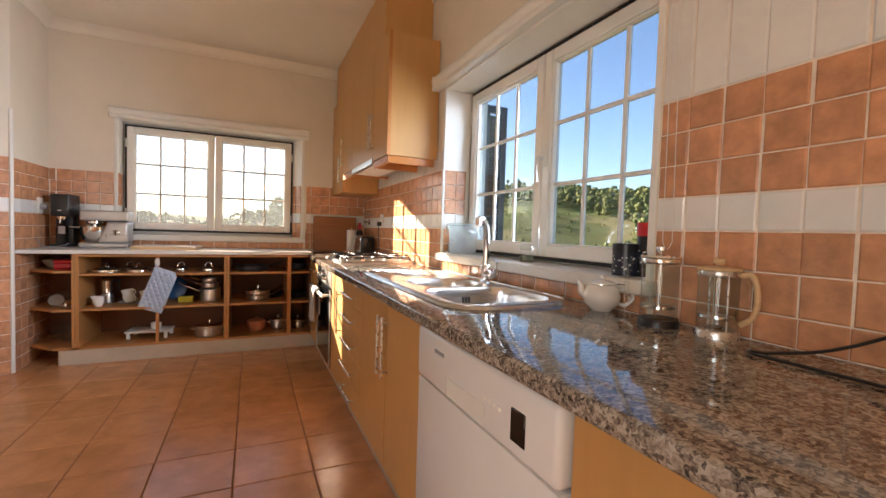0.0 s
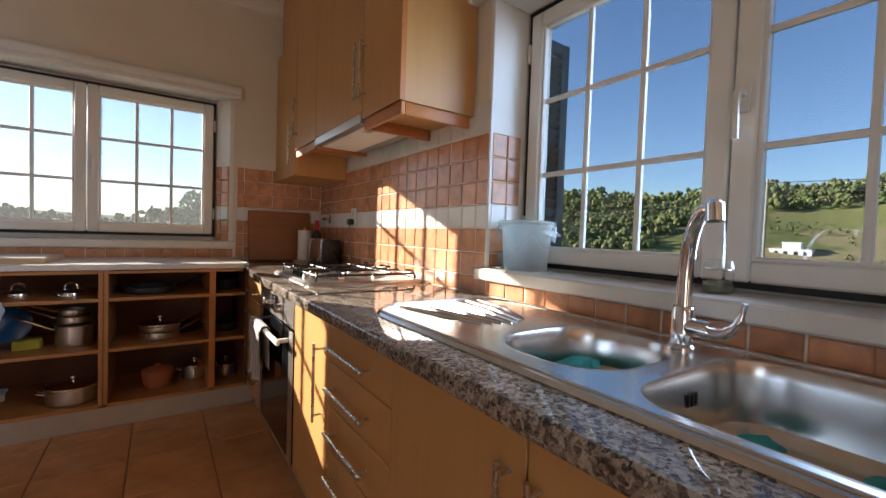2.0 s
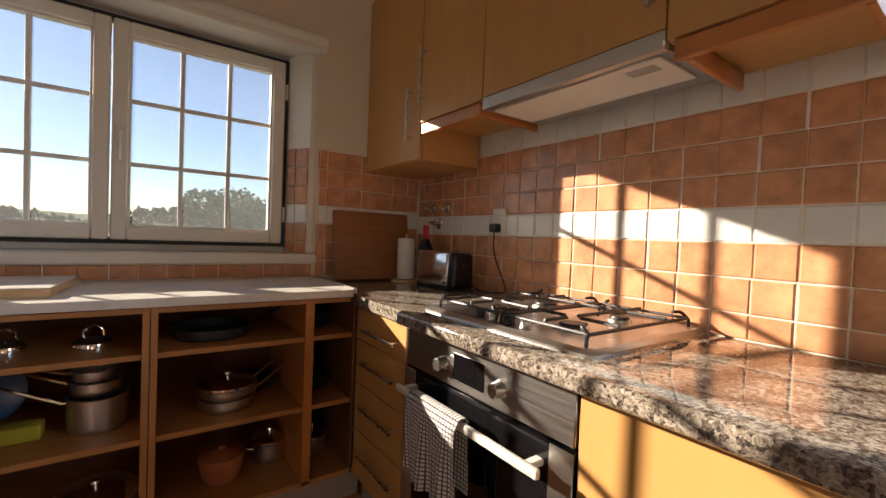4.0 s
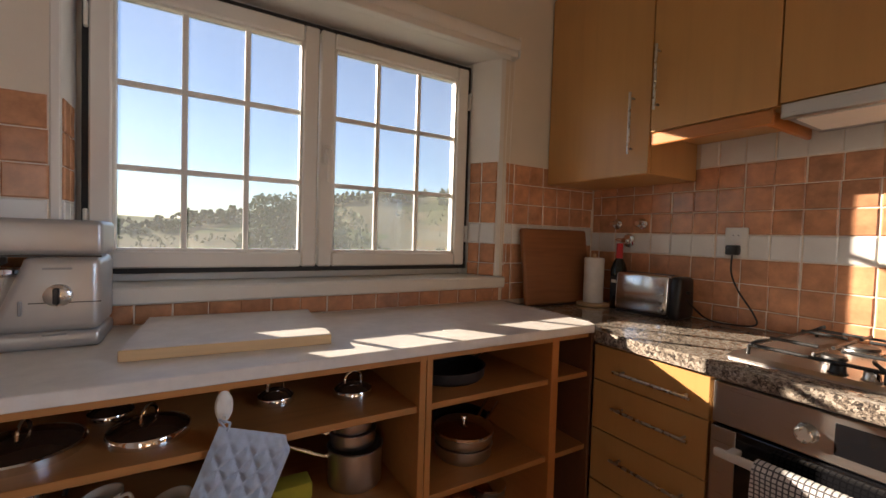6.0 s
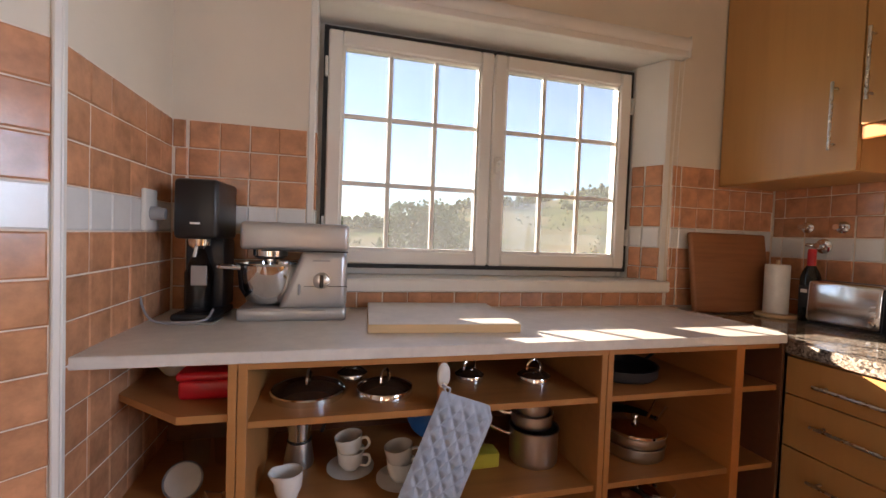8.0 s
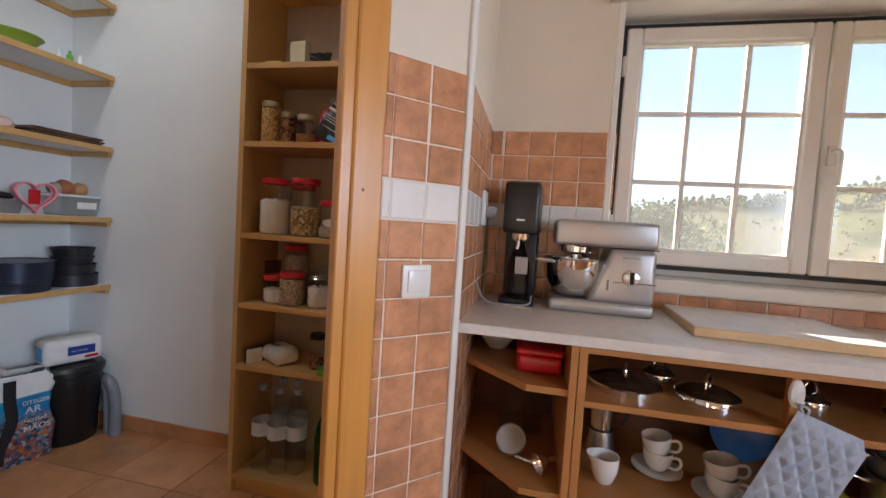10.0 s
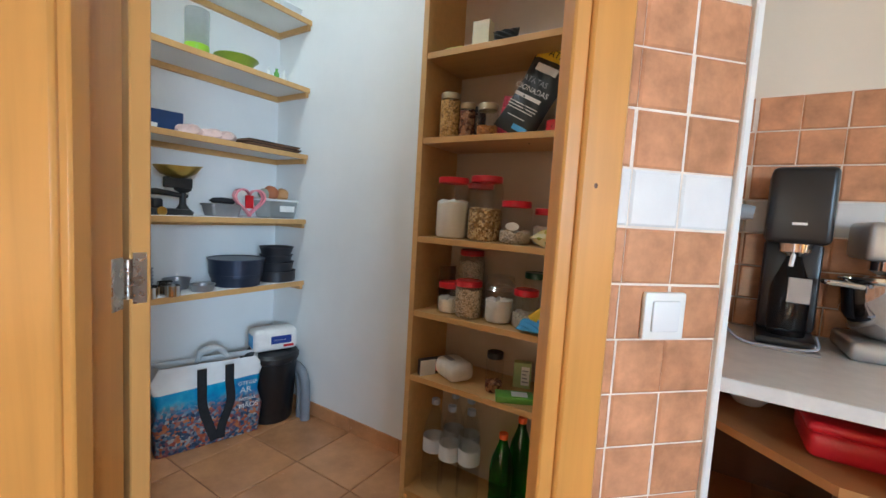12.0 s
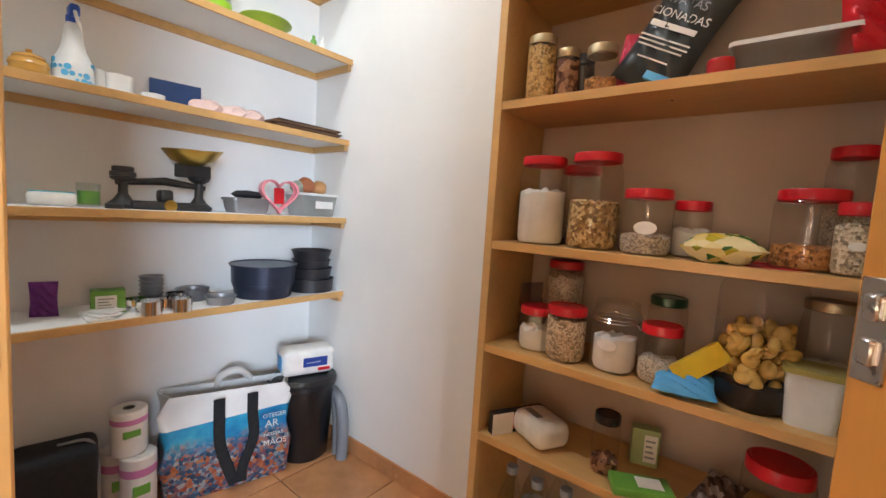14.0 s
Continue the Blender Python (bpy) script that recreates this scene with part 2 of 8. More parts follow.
def prism(bm, pts, z0, z1):
    """An upright prism over a plan outline (counter-clockwise)."""
    lo = [bm.verts.new((x, y, z0)) for x, y in pts]
    hi = [bm.verts.new((x, y, z1)) for x, y in pts]
    n = len(pts)
    bm.faces.new(lo[::-1])
    bm.faces.new(hi)
    for i in range(n):
        bm.faces.new((lo[i], lo[(i + 1) % n], hi[(i + 1) % n], hi[i]))
    return bm


def lathe(bm, profile, seg=24, at=(0, 0, 0), closed=False):
    """Turn (radius, z) pairs round the z axis."""
    ax, ay, az = at
    rings = []
    for r, z in profile:
        if r < 1e-5:
            rings.append([bm.verts.new((ax, ay, az + z))])
        else:
            rings.append([bm.verts.new((ax + r * math.cos(2 * math.pi * i / seg), ay + r * math.sin(2 * math.pi * i / seg), az + z)) for i in range(seg)])
    for a, b in zip(rings, rings[1:]):
        for i in range(seg):
            j = (i + 1) % seg
            if len(a) == 1 and len(b) == 1:
                continue
            if len(a) == 1:
                f = (a[0], b[j], b[i])
            elif len(b) == 1:
                f = (a[i], a[j], b[0])
            else:
                f = (a[i], a[j], b[j], b[i])
            bm.faces.new(f)
    return bm


def tube(bm, pts, r, seg=8, caps=True):
    """A round bar along points; r may be a number or one radius a point."""
    pts = [Vector(p) for p in pts]
    rs = r if isinstance(r, (list, tuple)) else [r] * len(pts)
    rings, side = [], None
    for i, p in enumerate(pts):
        d = (pts[min(i + 1, len(pts) - 1)] - pts[max(i - 1, 0)]).normalized()
        if side is None:
            side = d.orthogonal().normalized()
        side = (side - d * side.dot(d)).normalized()
        up = d.cross(side)
        rings.append([bm.verts.new(p + (side * math.cos(2 * math.pi * k / seg) + up * math.sin(2 * math.pi * k / seg)) * rs[i]) for k in range(seg)])
    for a, b in zip(rings, rings[1:]):
        for k in range(seg):
            bm.faces.new((a[k], a[(k + 1) % seg], b[(k + 1) % seg], b[k]))
    if caps:
        bm.faces.new(rings[0][::-1])
        bm.faces.new(rings[-1])
    return bm


def curve_pts(ctrl, n=8):
    """Smooth points through control points (Catmull-Rom)."""
    c = [Vector(p) for p in ctrl]
    c = [c[0] * 2 - c[1]] + c + [c[-1] * 2 - c[-2]]
    out = []
    for i in range(1, len(c) - 2):
        for k in range(n):
            t = k / n
            a, b, d, e = c[i - 1], c[i], c[i + 1], c[i + 2]
            out.append(0.5 * ((2 * b) + (d - a) * t + (2 * a - 5 * b + 4 * d - e) * t * t + (3 * b - a - 3 * d + e) * t ** 3))
    out.append(c[-2])
    return out


def sheet(bm, f, nu, nv, thick=0.0):
    """A surface f(u, v) over the unit square, given thickness by a shifted back."""
    grid = [[bm.verts.new(f(i / nu, j / nv)) for j in range(nv + 1)] for i in range(nu + 1)]
    faces = [bm.faces.new((grid[i][j], grid[i + 1][j], grid[i + 1][j + 1], grid[i][j + 1])) for i in range(nu) for j in range(nv)]
    if thick:
        bm.normal_update()
        bmesh.ops.solidify(bm, geom=faces, thickness=thick)
    return bm


def mesh_of(name, bm, material, smooth=True):
    bmesh.ops.recalc_face_normals(bm, faces=bm.faces[:])
    me = bpy.data.meshes.new(name)
    bm.to_mesh(me)
    bm.free()
    me.materials.append(material)
    if smooth:
        me.shade_smooth()
        me.set_sharp_from_angle(angle=radians(38))
    return me


def part(name, bm, material, parent=None, label="", smooth=True):
    ob = new(name, mesh_of(name, bm, material, smooth))
    if parent:
        ob.parent = parent
    return tagged(ob, label)


def thing(name, at, label, category, group="", turn=0.0):
    ob = new(name)
    ob.empty_display_size = 0.05
    ob.matrix_world = pose(*at, 0, 0, turn)
    return tagged(ob, label, category, group)


def fixed(name, bm, material, label="", category="", smooth=False):
    """A piece of the setting."""
    return tagged(new(name, mesh_of(name, bm, material, smooth)), label, category, kind="structure")


def solo(name, bm, material, at, label, category, group="", turn=0.0):
    """A thing of one mesh."""
    ob = new(name, mesh_of(name, bm, material))
    ob.matrix_world = pose(*at, 0, 0, turn)
    return tagged(ob, label, category, group)


# ---- plan ----
RW, NW, NP = 1.33, 4.72, 4.75          # east wall, north wall of the kitchen and of the pantry
NOOK = -1.378                          # side wall of the nook
COR = Vector((-1.378, 4.115, 0))       # corner of nook and slanted wall
ALONG = Vector((-1, -1, 0)).normalized()
INTO = Vector((-1, 1, 0)).normalized()
PW = -3.585                            # pantry west wall
CEILZ = 2.79
END = 1.62                             # length of the slanted wall


def slant(s, d, z):
    return COR + ALONG * s + INTO * d + Vector((0, 0, z))


def slant_box(bm, s0, s1, d0, d1, z0, z1, bevel=0.0):
    r = boxed(s0, s1, d0, d1, z0, z1, bevel)
    for v in r.verts:
        v.co = slant(v.co.x, v.co.y, v.co.z)
    me = bpy.data.meshes.new("tmp")
    r.to_mesh(me)
    r.free()
    bm.from_mesh(me)
    bpy.data.meshes.remove(me)
    return bm


SOUTH, WEST = -5.0, slant(END, 0, 0).x

# ---- large structure ----
W1 = dict(y0=1.045, y1=2.615, z0=0.985, z1=2.05)     # opening of the east window
W2 = dict(x0=-0.905, x1=0.655, z0=1.014, z1=2.045)    # opening of the north window
TH = 0.30

bm = bmesh.new()
for y0, y1, z0, z1 in ((SOUTH - TH, W1["y0"] - 0.02, 0, CEILZ), (W1["y1"] + 0.02, NW, 0, CEILZ), (W1["y0"] - 0.02, W1["y1"] + 0.02, 0, W1["z0"] - 0.04), (W1["y0"] - 0.02, W1["y1"] + 0.02, W1["z1"] + 0.02, CEILZ)):
    box(bm, RW, RW + TH, y0, y1, z0, z1)
wall_east = fixed("wall_east", bm, PLASTER, "cream plastered wall with a tiled splashback", "wall")
bm = bmesh.new()
for x0, x1, z0, z1 in ((NOOK - 0.06, W2["x0"] - 0.02, 0, CEILZ), (W2["x1"] + 0.02, RW + TH, 0, CEILZ), (W2["x0"] - 0.02, W2["x1"] + 0.02, 0, W2["z0"] - 0.04), (W2["x0"] - 0.02, W2["x1"] + 0.02, W2["z1"] + 0.02, CEILZ)):
    box(bm, x0, x1, NW, NW + TH, z0, z1)
wall_north = fixed("wall_north", bm, PLASTER, "cream plastered wall above terracotta tiles", "wall")
wall_pantry_north = fixed("wall_pantry_north", boxed(PW - 0.2, NOOK - 0.06, NP, NP + TH, 0, CEILZ), PWHITE, "white plastered pantry wall", "wall")
wall_pantry_west = fixed("wall_pantry_west", boxed(PW - 0.2, PW, 2.7, NP, 0, CEILZ), PWHITE, "white plastered pantry wall", "wall")
wall_pantry_south = fixed("wall_pantry_south", boxed(PW, WEST, 2.75, 2.87, 0, CEILZ), PWHITE, "white plastered wall", "wall")
bm = prism(bmesh.new(), [(NOOK, COR.y), (NOOK, NW), (NOOK - 0.1, NW), (NOOK - 0.1, slant(0.02, 0.11, 0).y)], 0, CEILZ)
wall_nook = fixed("wall_nook", bm, PLASTER, "cream partition wall tiled at counter height", "wall")
O0, O1, OZ = 0.335, 0.995, 2.06                       # door opening in the slanted wall
bm = bmesh.new()
slant_box(bm, 0.0, 0.242, 0, 0.11, 0, CEILZ)
slant_box(bm, 1.098, END, 0, 0.11, 0, CEILZ)
slant_box(bm, 0.242, 1.098, 0, 0.11, 2.1, CEILZ)
wall_slanted = fixed("wall_slanted", bm, PLASTER, "slanted cream wall with tiles beside the pantry door", "wall")
# the wide west opening is unseen, added only for the fill lamp
bm = bmesh.new()
for y0, y1, z0, z1 in ((SOUTH, -2.6, 0, CEILZ), (-0.6, slant(END, 0, 0).y, 0, CEILZ), (-2.6, -0.6, 2.2, CEILZ)):
    box(bm, WEST - 0.12, WEST, y0, y1, z0, z1)
wall_west = fixed("wall_west", bm, PLASTER, "plain cream wall with an added, unseen wide opening", "wall")
wall_south = fixed("wall_south", boxed(WEST - 0.12, RW + TH, SOUTH - TH, SOUTH, 0, CEILZ), PLASTER, "plain cream wall", "wall")
ceiling = fixed("ceiling", boxed(PW - 0.2, RW + TH, SOUTH - TH, NP + TH, CEILZ, CEILZ + 0.2), CEIL, "cream painted ceiling", "ceiling")
floor = fixed("floor", boxed(PW - 0.2, RW + TH, SOUTH - TH, NP + TH, -0.25, -0.006), FLOORGROUT, "terracotta floor tiles with dark joints", "floor")


def cove(bm, a, b, inward):
    """Plaster cornice along a wall-ceiling line."""
    a, b, n = Vector(a), Vector(b), Vector(inward)
    prof = [(0, -0.075), (0.012, -0.07), (0.016, -0.05), (0.035, -0.025), (0.055, -0.014), (0.075, -0.002), (0.075, 0.002), (0, 0.002)]
    r0 = [bm.verts.new(a + n * u + Vector((0, 0, CEILZ + v))) for u, v in prof]
    r1 = [bm.verts.new(b + n * u + Vector((0, 0, CEILZ + v))) for u, v in prof]
    for i in range(len(prof)):
        j = (i + 1) % len(prof)
        bm.faces.new((r0[i], r0[j], r1[j], r1[i]))
    bm.faces.new(r0)
    bm.faces.new(r1[::-1])


bm = bmesh.new()
cove(bm, (NOOK, NW, 0), (RW, NW, 0), (0, -1, 0))
cove(bm, (RW, SOUTH, 0), (RW, NW, 0), (-1, 0, 0))
cove(bm, (NOOK, COR.y, 0), (NOOK, NW, 0), (1, 0, 0))
cove(bm, slant(0, 0, 0), slant(END, 0, 0), -INTO)
fixed("trim", bm, CEIL, "painted plaster cornice under the ceiling", "cornice", True)

# ---- windows ----
def frame_bars(bm, u0, u1, v0, v1, w, d0, d1, bevel=0.004):
    """Four bars round a rectangle, in u (along), v (up), d (depth)."""
    box(bm, u0, u0 + w, d0, d1, v0, v1, bevel)
    box(bm, u1 - w, u1, d0, d1, v0, v1, bevel)
    box(bm, u0 + w, u1 - w, d0, d1, v0, v0 + w, bevel)
    box(bm, u0 + w, u1 - w, d0, d1, v1 - w, v1, bevel)
    return bm


def kitchen_window(name, width, height, label, glass):
    """Two casements of three by three lights. Local: x along the wall, y outward, z up; origin at the lower left of the frame."""
    win = tagged(new(name), label, "window", kind="structure")
    part("gasket", frame_bars(bmesh.new(), 0, width, 0, height, 0.028, 0.012, 0.05, 0.002), BLACKRUBBER, win, "black rubber gasket")
    part("window_frame", frame_bars(bmesh.new(), -0.03, width + 0.03, -0.03, height + 0.03, 0.05, 0.05, 0.12), PVC, win)
    half = width / 2
    for k, (u0, u1) in enumerate(((0.018, half - 0.003), (half + 0.003, width - 0.018))):
        cas = part("casement", frame_bars(bmesh.new(), u0, u1, 0.018, height - 0.018, 0.058, 0, 0.065, 0.006), PVC, win)
        pu0, pu1, pv0, pv1 = u0 + 0.058, u1 - 0.058, 0.076, height - 0.076
        bead = frame_bars(bmesh.new(), pu0 - 0.002, pu1 + 0.002, pv0 - 0.002, pv1 + 0.002, 0.012, 0.012, 0.05, 0.003)
        part("glazing_bead", bead, PVC, cas)
        for i in (1, 2):
            u = pu0 + (pu1 - pu0) * i / 3
            part("muntin", boxed(u - 0.0095, u + 0.0095, 0.026, 0.044, pv0, pv1, 0.003), PVC, cas)
            v = pv0 + (pv1 - pv0) * i / 3
            part("muntin", boxed(pu0, pu1, 0.0275, 0.0425, v - 0.0095, v + 0.0095, 0.003), PVC, cas)
        for i in range(3):
            for j in range(3):
                a0, a1 = pu0 + (pu1 - pu0) * i / 3, pu0 + (pu1 - pu0) * (i + 1) / 3
                b0, b1 = pv0 + (pv1 - pv0) * j / 3, pv0 + (pv1 - pv0) * (j + 1) / 3
                p = part("pane", boxed(a0 + 0.004, a1 - 0.004, 0.0335, 0.0365, b0 + 0.004, b1 - 0.004), glass, cas, smooth=False)
                p.visible_shadow = False
        for v in (0.17, height - 0.17):
            hx = u0 - 0.012 if k == 0 else u1 + 0.002
            part("hinge", boxed(hx, hx + 0.011, -0.008, 0.012, v - 0.04, v + 0.04, 0.003), WPLASTIC, cas)
    hb = bmesh.new()
    box(hb, half + 0.016, half + 0.046, -0.012, 0.0, height * 0.44, height * 0.44 + 0.075, 0.005, 2)
    tube(hb, curve_pts([(half + 0.031, -0.005, height * 0.44 + 0.05), (half + 0.031, -0.045, height * 0.44 + 0.045), (half + 0.031, -0.052, height * 0.44 + 0.01), (half + 0.031, -0.05, height * 0.44 - 0.075)], 6), [0.010] * 12 + [0.009] * 7, 8)
    part("handle", hb, WPLASTIC, win, "white lever handle")
    return win


win2 = kitchen_window("window_2", 1.463, 0.982, "white two-casement window with glazing bars and black gasket", PANE)
win2.matrix_world = pose(-0.886, 4.845, 1.043)
win1 = kitchen_window("window_1", 1.552, 1.055, "white two-casement window with glazing bars, above the sink", CLEANPANE)
win1.matrix_world = pose(1.512, 2.614, 0.995, 0, 0, -90)

# reveals, sills
for x0, x1, z0, z1 in ((-0.93, -0.905, 0.95, 2.07), (-0.905, 0.655, 2.045, 2.07)):
    fixed("reveal_north", boxed(x0, x1, NW - 0.004, NW + 0.22, z0, z1, 0.004), PVC, "white painted window reveal", "reveal")
bm = prism(bmesh.new(), [(0.655, NW - 0.004), (0.68, NW - 0.004), (0.68, NW + 0.25), (0.581, NW + 0.25), (0.581, NW + 0.127)], 0.95, 2.044)
fixed("reveal_north", bm, PVC, "white painted splayed window reveal", "reveal")
for y0, y1, z0, z1 in ((1.02, 1.045, 0.93, 2.075), (2.615, 2.64, 0.93, 2.075), (1.045, 2.615, 2.05, 2.075)):
    fixed("reveal_east", boxed(RW - 0.004, RW + 0.19, y0, y1, z0, z1, 0.004), PVC, "white painted window reveal", "reveal")
SILLM = mottled("stone_sill", (0.74, 0.71, 0.64), 0.3, 6, 0.05, 0.05)
fixed("sill_north", boxed(-0.93, 0.70, NW - 0.03, NW + 0.2, 0.962, 1.014, 0.006), SILLM, "cream stone window sill", "window sill")
fixed("sill_east", boxed(RW - 0.03, RW + 0.24, 1.0, 2.665, 0.937, 0.985, 0.006), SILLM, "cream stone window sill", "window sill")


def roller_blind(at, length, turn, label):
    b = thing("roller_blind", at, label, "roller blind", turn=turn)
    bm = bmesh.new()
    tube(bm, [(0, -0.035, 0.03), (length, -0.035, 0.03)], 0.032, 20)
    part("roll", bm, PVC, b)
    part("headrail", boxed(0.0, length, -0.05, -0.001, -0.028, 0.006, 0.006, 2), PVC, b)
    for x in (-0.006, length + 0.001):
        part("bracket", boxed(x, x + 0.005, -0.06, 0.0, -0.03, 0.066, 0.002), WPLASTIC, b)
    cord = bmesh.new()
    x = length - 0.025
    for dx in (-0.012, 0.012):
        tube(cord, curve_pts([(x + dx, -0.045, 0.03), (x + dx * 1.1, -0.03, -0.4), (x + dx * 1.3, -0.02, -0.98)], 6), 0.0013, 5)
    tube(cord, curve_pts([(x - 0.0156, -0.02, -0.98), (x, -0.02, -1.0), (x + 0.0156, -0.02, -0.98)], 5), 0.0013, 5)
    part("cord", cord, WPLASTIC, b, "thin white bead cord")
    return b


roller_blind((-0.956, NW, 2.07), 1.67, 0, "white roller blind rolled up above the north window")
roller_blind((RW, 2.715, 2.09), 1.78, -90, "white roller blind rolled up above the sink window")

# ---- door frame and leaf of the pantry ----
def architrave(s0, s1, z1):
    bm = bmesh.new()
    slant_box(bm, s0, s1, -0.022, 0.0, 0, z1, 0.005)
    return bm


pdoor = tagged(new("door_1"), "pine pantry door standing open inward, with its frame", "door", kind="structure")
part("architrave", architrave(0.243, 0.318, 2.15), FRAMEWOOD, pdoor)
part("architrave", architrave(1.022, 1.10, 2.15), FRAMEWOOD, pdoor)
bm = bmesh.new()
slant_box(bm, 0.318, 1.022, -0.022, 0.0, 2.075, 2.15, 0.005)
part("architrave", bm, FRAMEWOOD, pdoor)
for s0, s1, z0, z1 in ((0.24, 0.272, 0, 2.1), (1.058, 1.10, 0, 2.1), (0.272, 1.062, 2.07, 2.1)):
    bm = bmesh.new()
    slant_box(bm, s0, s1, 0.03, 0.212 if s0 > 1 else 0.157, z0, z1, 0.004)
    part("jamb", bm, FRAMEWOOD, pdoor)
for s0, s1 in ((0.245, 0.345), (1.010, 1.098)):
    bm = bmesh.new()
    slant_box(bm, s0, s1, -0.012, 0.031, 0, 2.05, 0.004)
    part("stop", bm, FRAMEWOOD, pdoor)
bm = bmesh.new()
slant_box(bm, 0.2715, 0.2738, 0.126, 0.152, 1.03, 1.12, 0.001)
slant_box(bm, 0.27, 0.279, 0.133, 0.146, 1.045, 1.068, 0.002)
slant_box(bm, 0.27, 0.279, 0.133, 0.146, 1.083, 1.106, 0.002)
part("strike_plate", bm, NICKEL, pdoor, "satin metal strike plate")
HP = Vector((-2.300, 3.570, 0))                      # hinge line
leaf = part("leaf", boxed(-0.66, 0, -0.035, 0, 0.012, 2.03, 0.003), LEAFWOOD, pdoor)
leaf.matrix_world = pose(HP.x, HP.y, 0, 0, 0, -1)
for z in (0.24, 1.02, 1.84):
    bm = bmesh.new()
    box(bm, 0.0, 0.003, -0.031, -0.008, z - 0.048, z + 0.048, 0.001)
    for dz in (-0.034, 0.0, 0.034):
        tube(bm, [(0.003, -0.019, z + dz), (0.0045, -0.019, z + dz)], 0.003, 8)
    for k in range(3):
        tube(bm, [(0.006, -0.040, z - 0.036 + k * 0.025), (0.006, -0.040, z - 0.013 + k * 0.025)], 0.007, 12)
    box(bm, 0.0005, 0.003, -0.043, -0.029, z - 0.01, z + 0.012)
    part("hinge", bm, NICKEL, leaf, "satin nickel hinge")
    bm = bmesh.new()
    slant_box(bm, 1.0555, 1.0585, 0.172, 0.206, z - 0.048, z + 0.044, 0.001)
    part("hinge_plate", bm, NICKEL, pdoor, "dull metal hinge plate")
bm = bmesh.new()
slant_box(bm, -0.004, 0.012, -0.014, 0.002, 0.0, 1.9, 0.003)
box(bm, NOOK - 0.001, NOOK + 0.012, COR.y - 0.004, COR.y + 0.012, 0.0, 1.9, 0.003)
fixed("trim", bm, WPLASTIC, "white corner bead between the tiled walls", "corner bead")
bm = boxed(RW - 0.012, RW + 0.006, 2.607, 2.618, 0.985, 1.53, 0.003)
fixed("trim", bm, WPLASTIC, "white corner bead at the window edge", "corner bead")

knot = lathe(bmesh.new(), [(0, 0.0004), (0.002, 0.0005), (0.0034, 0.0)], 14)
for v in knot.verts:
    v.co = slant(0.291 + v.co.x, -0.0222 - v.co.z, 1.232 + v.co.y * 1.3)
part("knot", knot, BARKBROWN, pdoor, "small dark knot in the pine")

# added pantry fill: an unseen glowing bowl under the ceiling that brightens the shelves
cl = thing("pantry_fill", (-2.8, 3.7, CEILZ), "round glowing bowl added unseen to brighten the pantry", "ceiling lamp")
bm = bmesh.new()
lathe(bm, [(0.0, 0.0), (0.14, 0.0), (0.14, -0.018), (0.125, -0.022)], 28)
part("base", bm, WPLASTIC, cl)
FILLGLOW = mat("fill_glow", (0.9, 0.88, 0.8), 0.3)
FILLGLOW.node_tree.nodes["Principled BSDF"].inputs["Emission Color"].default_value = (0.86, 0.95, 1.0, 1)
FILLGLOW.node_tree.nodes["Principled BSDF"].inputs["Emission Strength"].default_value = PANTRYFILL
bm = bmesh.new()
lathe(bm, [(0.125, -0.022), (0.12, -0.05), (0.09, -0.08), (0.045, -0.096), (0.0, -0.1)], 28)
part("shade", bm, FILLGLOW, cl, "glowing bowl of the added pantry fill")

# pantry skirting
bm = bmesh.new()
x = PW
while x < -2.4:
    box(bm, x + 0.001, min(x + 0.335, -2.36), NP - 0.009, NP, 0, 0.075, 0.002)
    x += 0.337
fixed("baseboard", bm, FLOORTILE, "terracotta tile skirting", "baseboard")
bm = bmesh.new()
y = 2.87
while y < NP - 0.05:
    box(bm, PW, PW + 0.009, y, min(y + 0.335, NP - 0.01), 0, 0.075, 0.002)
    y += 0.337
fixed("baseboard", bm, FLOORTILE, "terracotta tile skirting", "baseboard")

# ---- landscape outside ----
def relief(x, y):
    r, a = math.hypot(x, y), math.degrees(math.atan2(y, x))
    east = max(0.0, min(1.0, (75 - abs(a - 20)) / 45)) if -70 < a < 110 else 0.0
    rise = lambda p, q: max(0.0, min(1.0, (r - p) / (q - p))) ** 1.0
    s = lambda k: k * k * (3 - 2 * k)
    z = -3.0 - 14 * s(rise(25, 150))
    top = 12 + 44 * east + 6 * math.sin(a * 0.11 + 1) + 3 * math.sin(a * 0.37)
    z += (top + 16) * s(rise(200, 540)) - 0.5 * top * s(rise(560, 1200))
    z += 60 * s(rise(1300, 2600)) * (0.6 + 0.4 * math.sin(a * 0.07))
    z += noise.noise(Vector((x * 0.012, y * 0.012, 0))) * 5 * s(rise(60, 250))
    return z


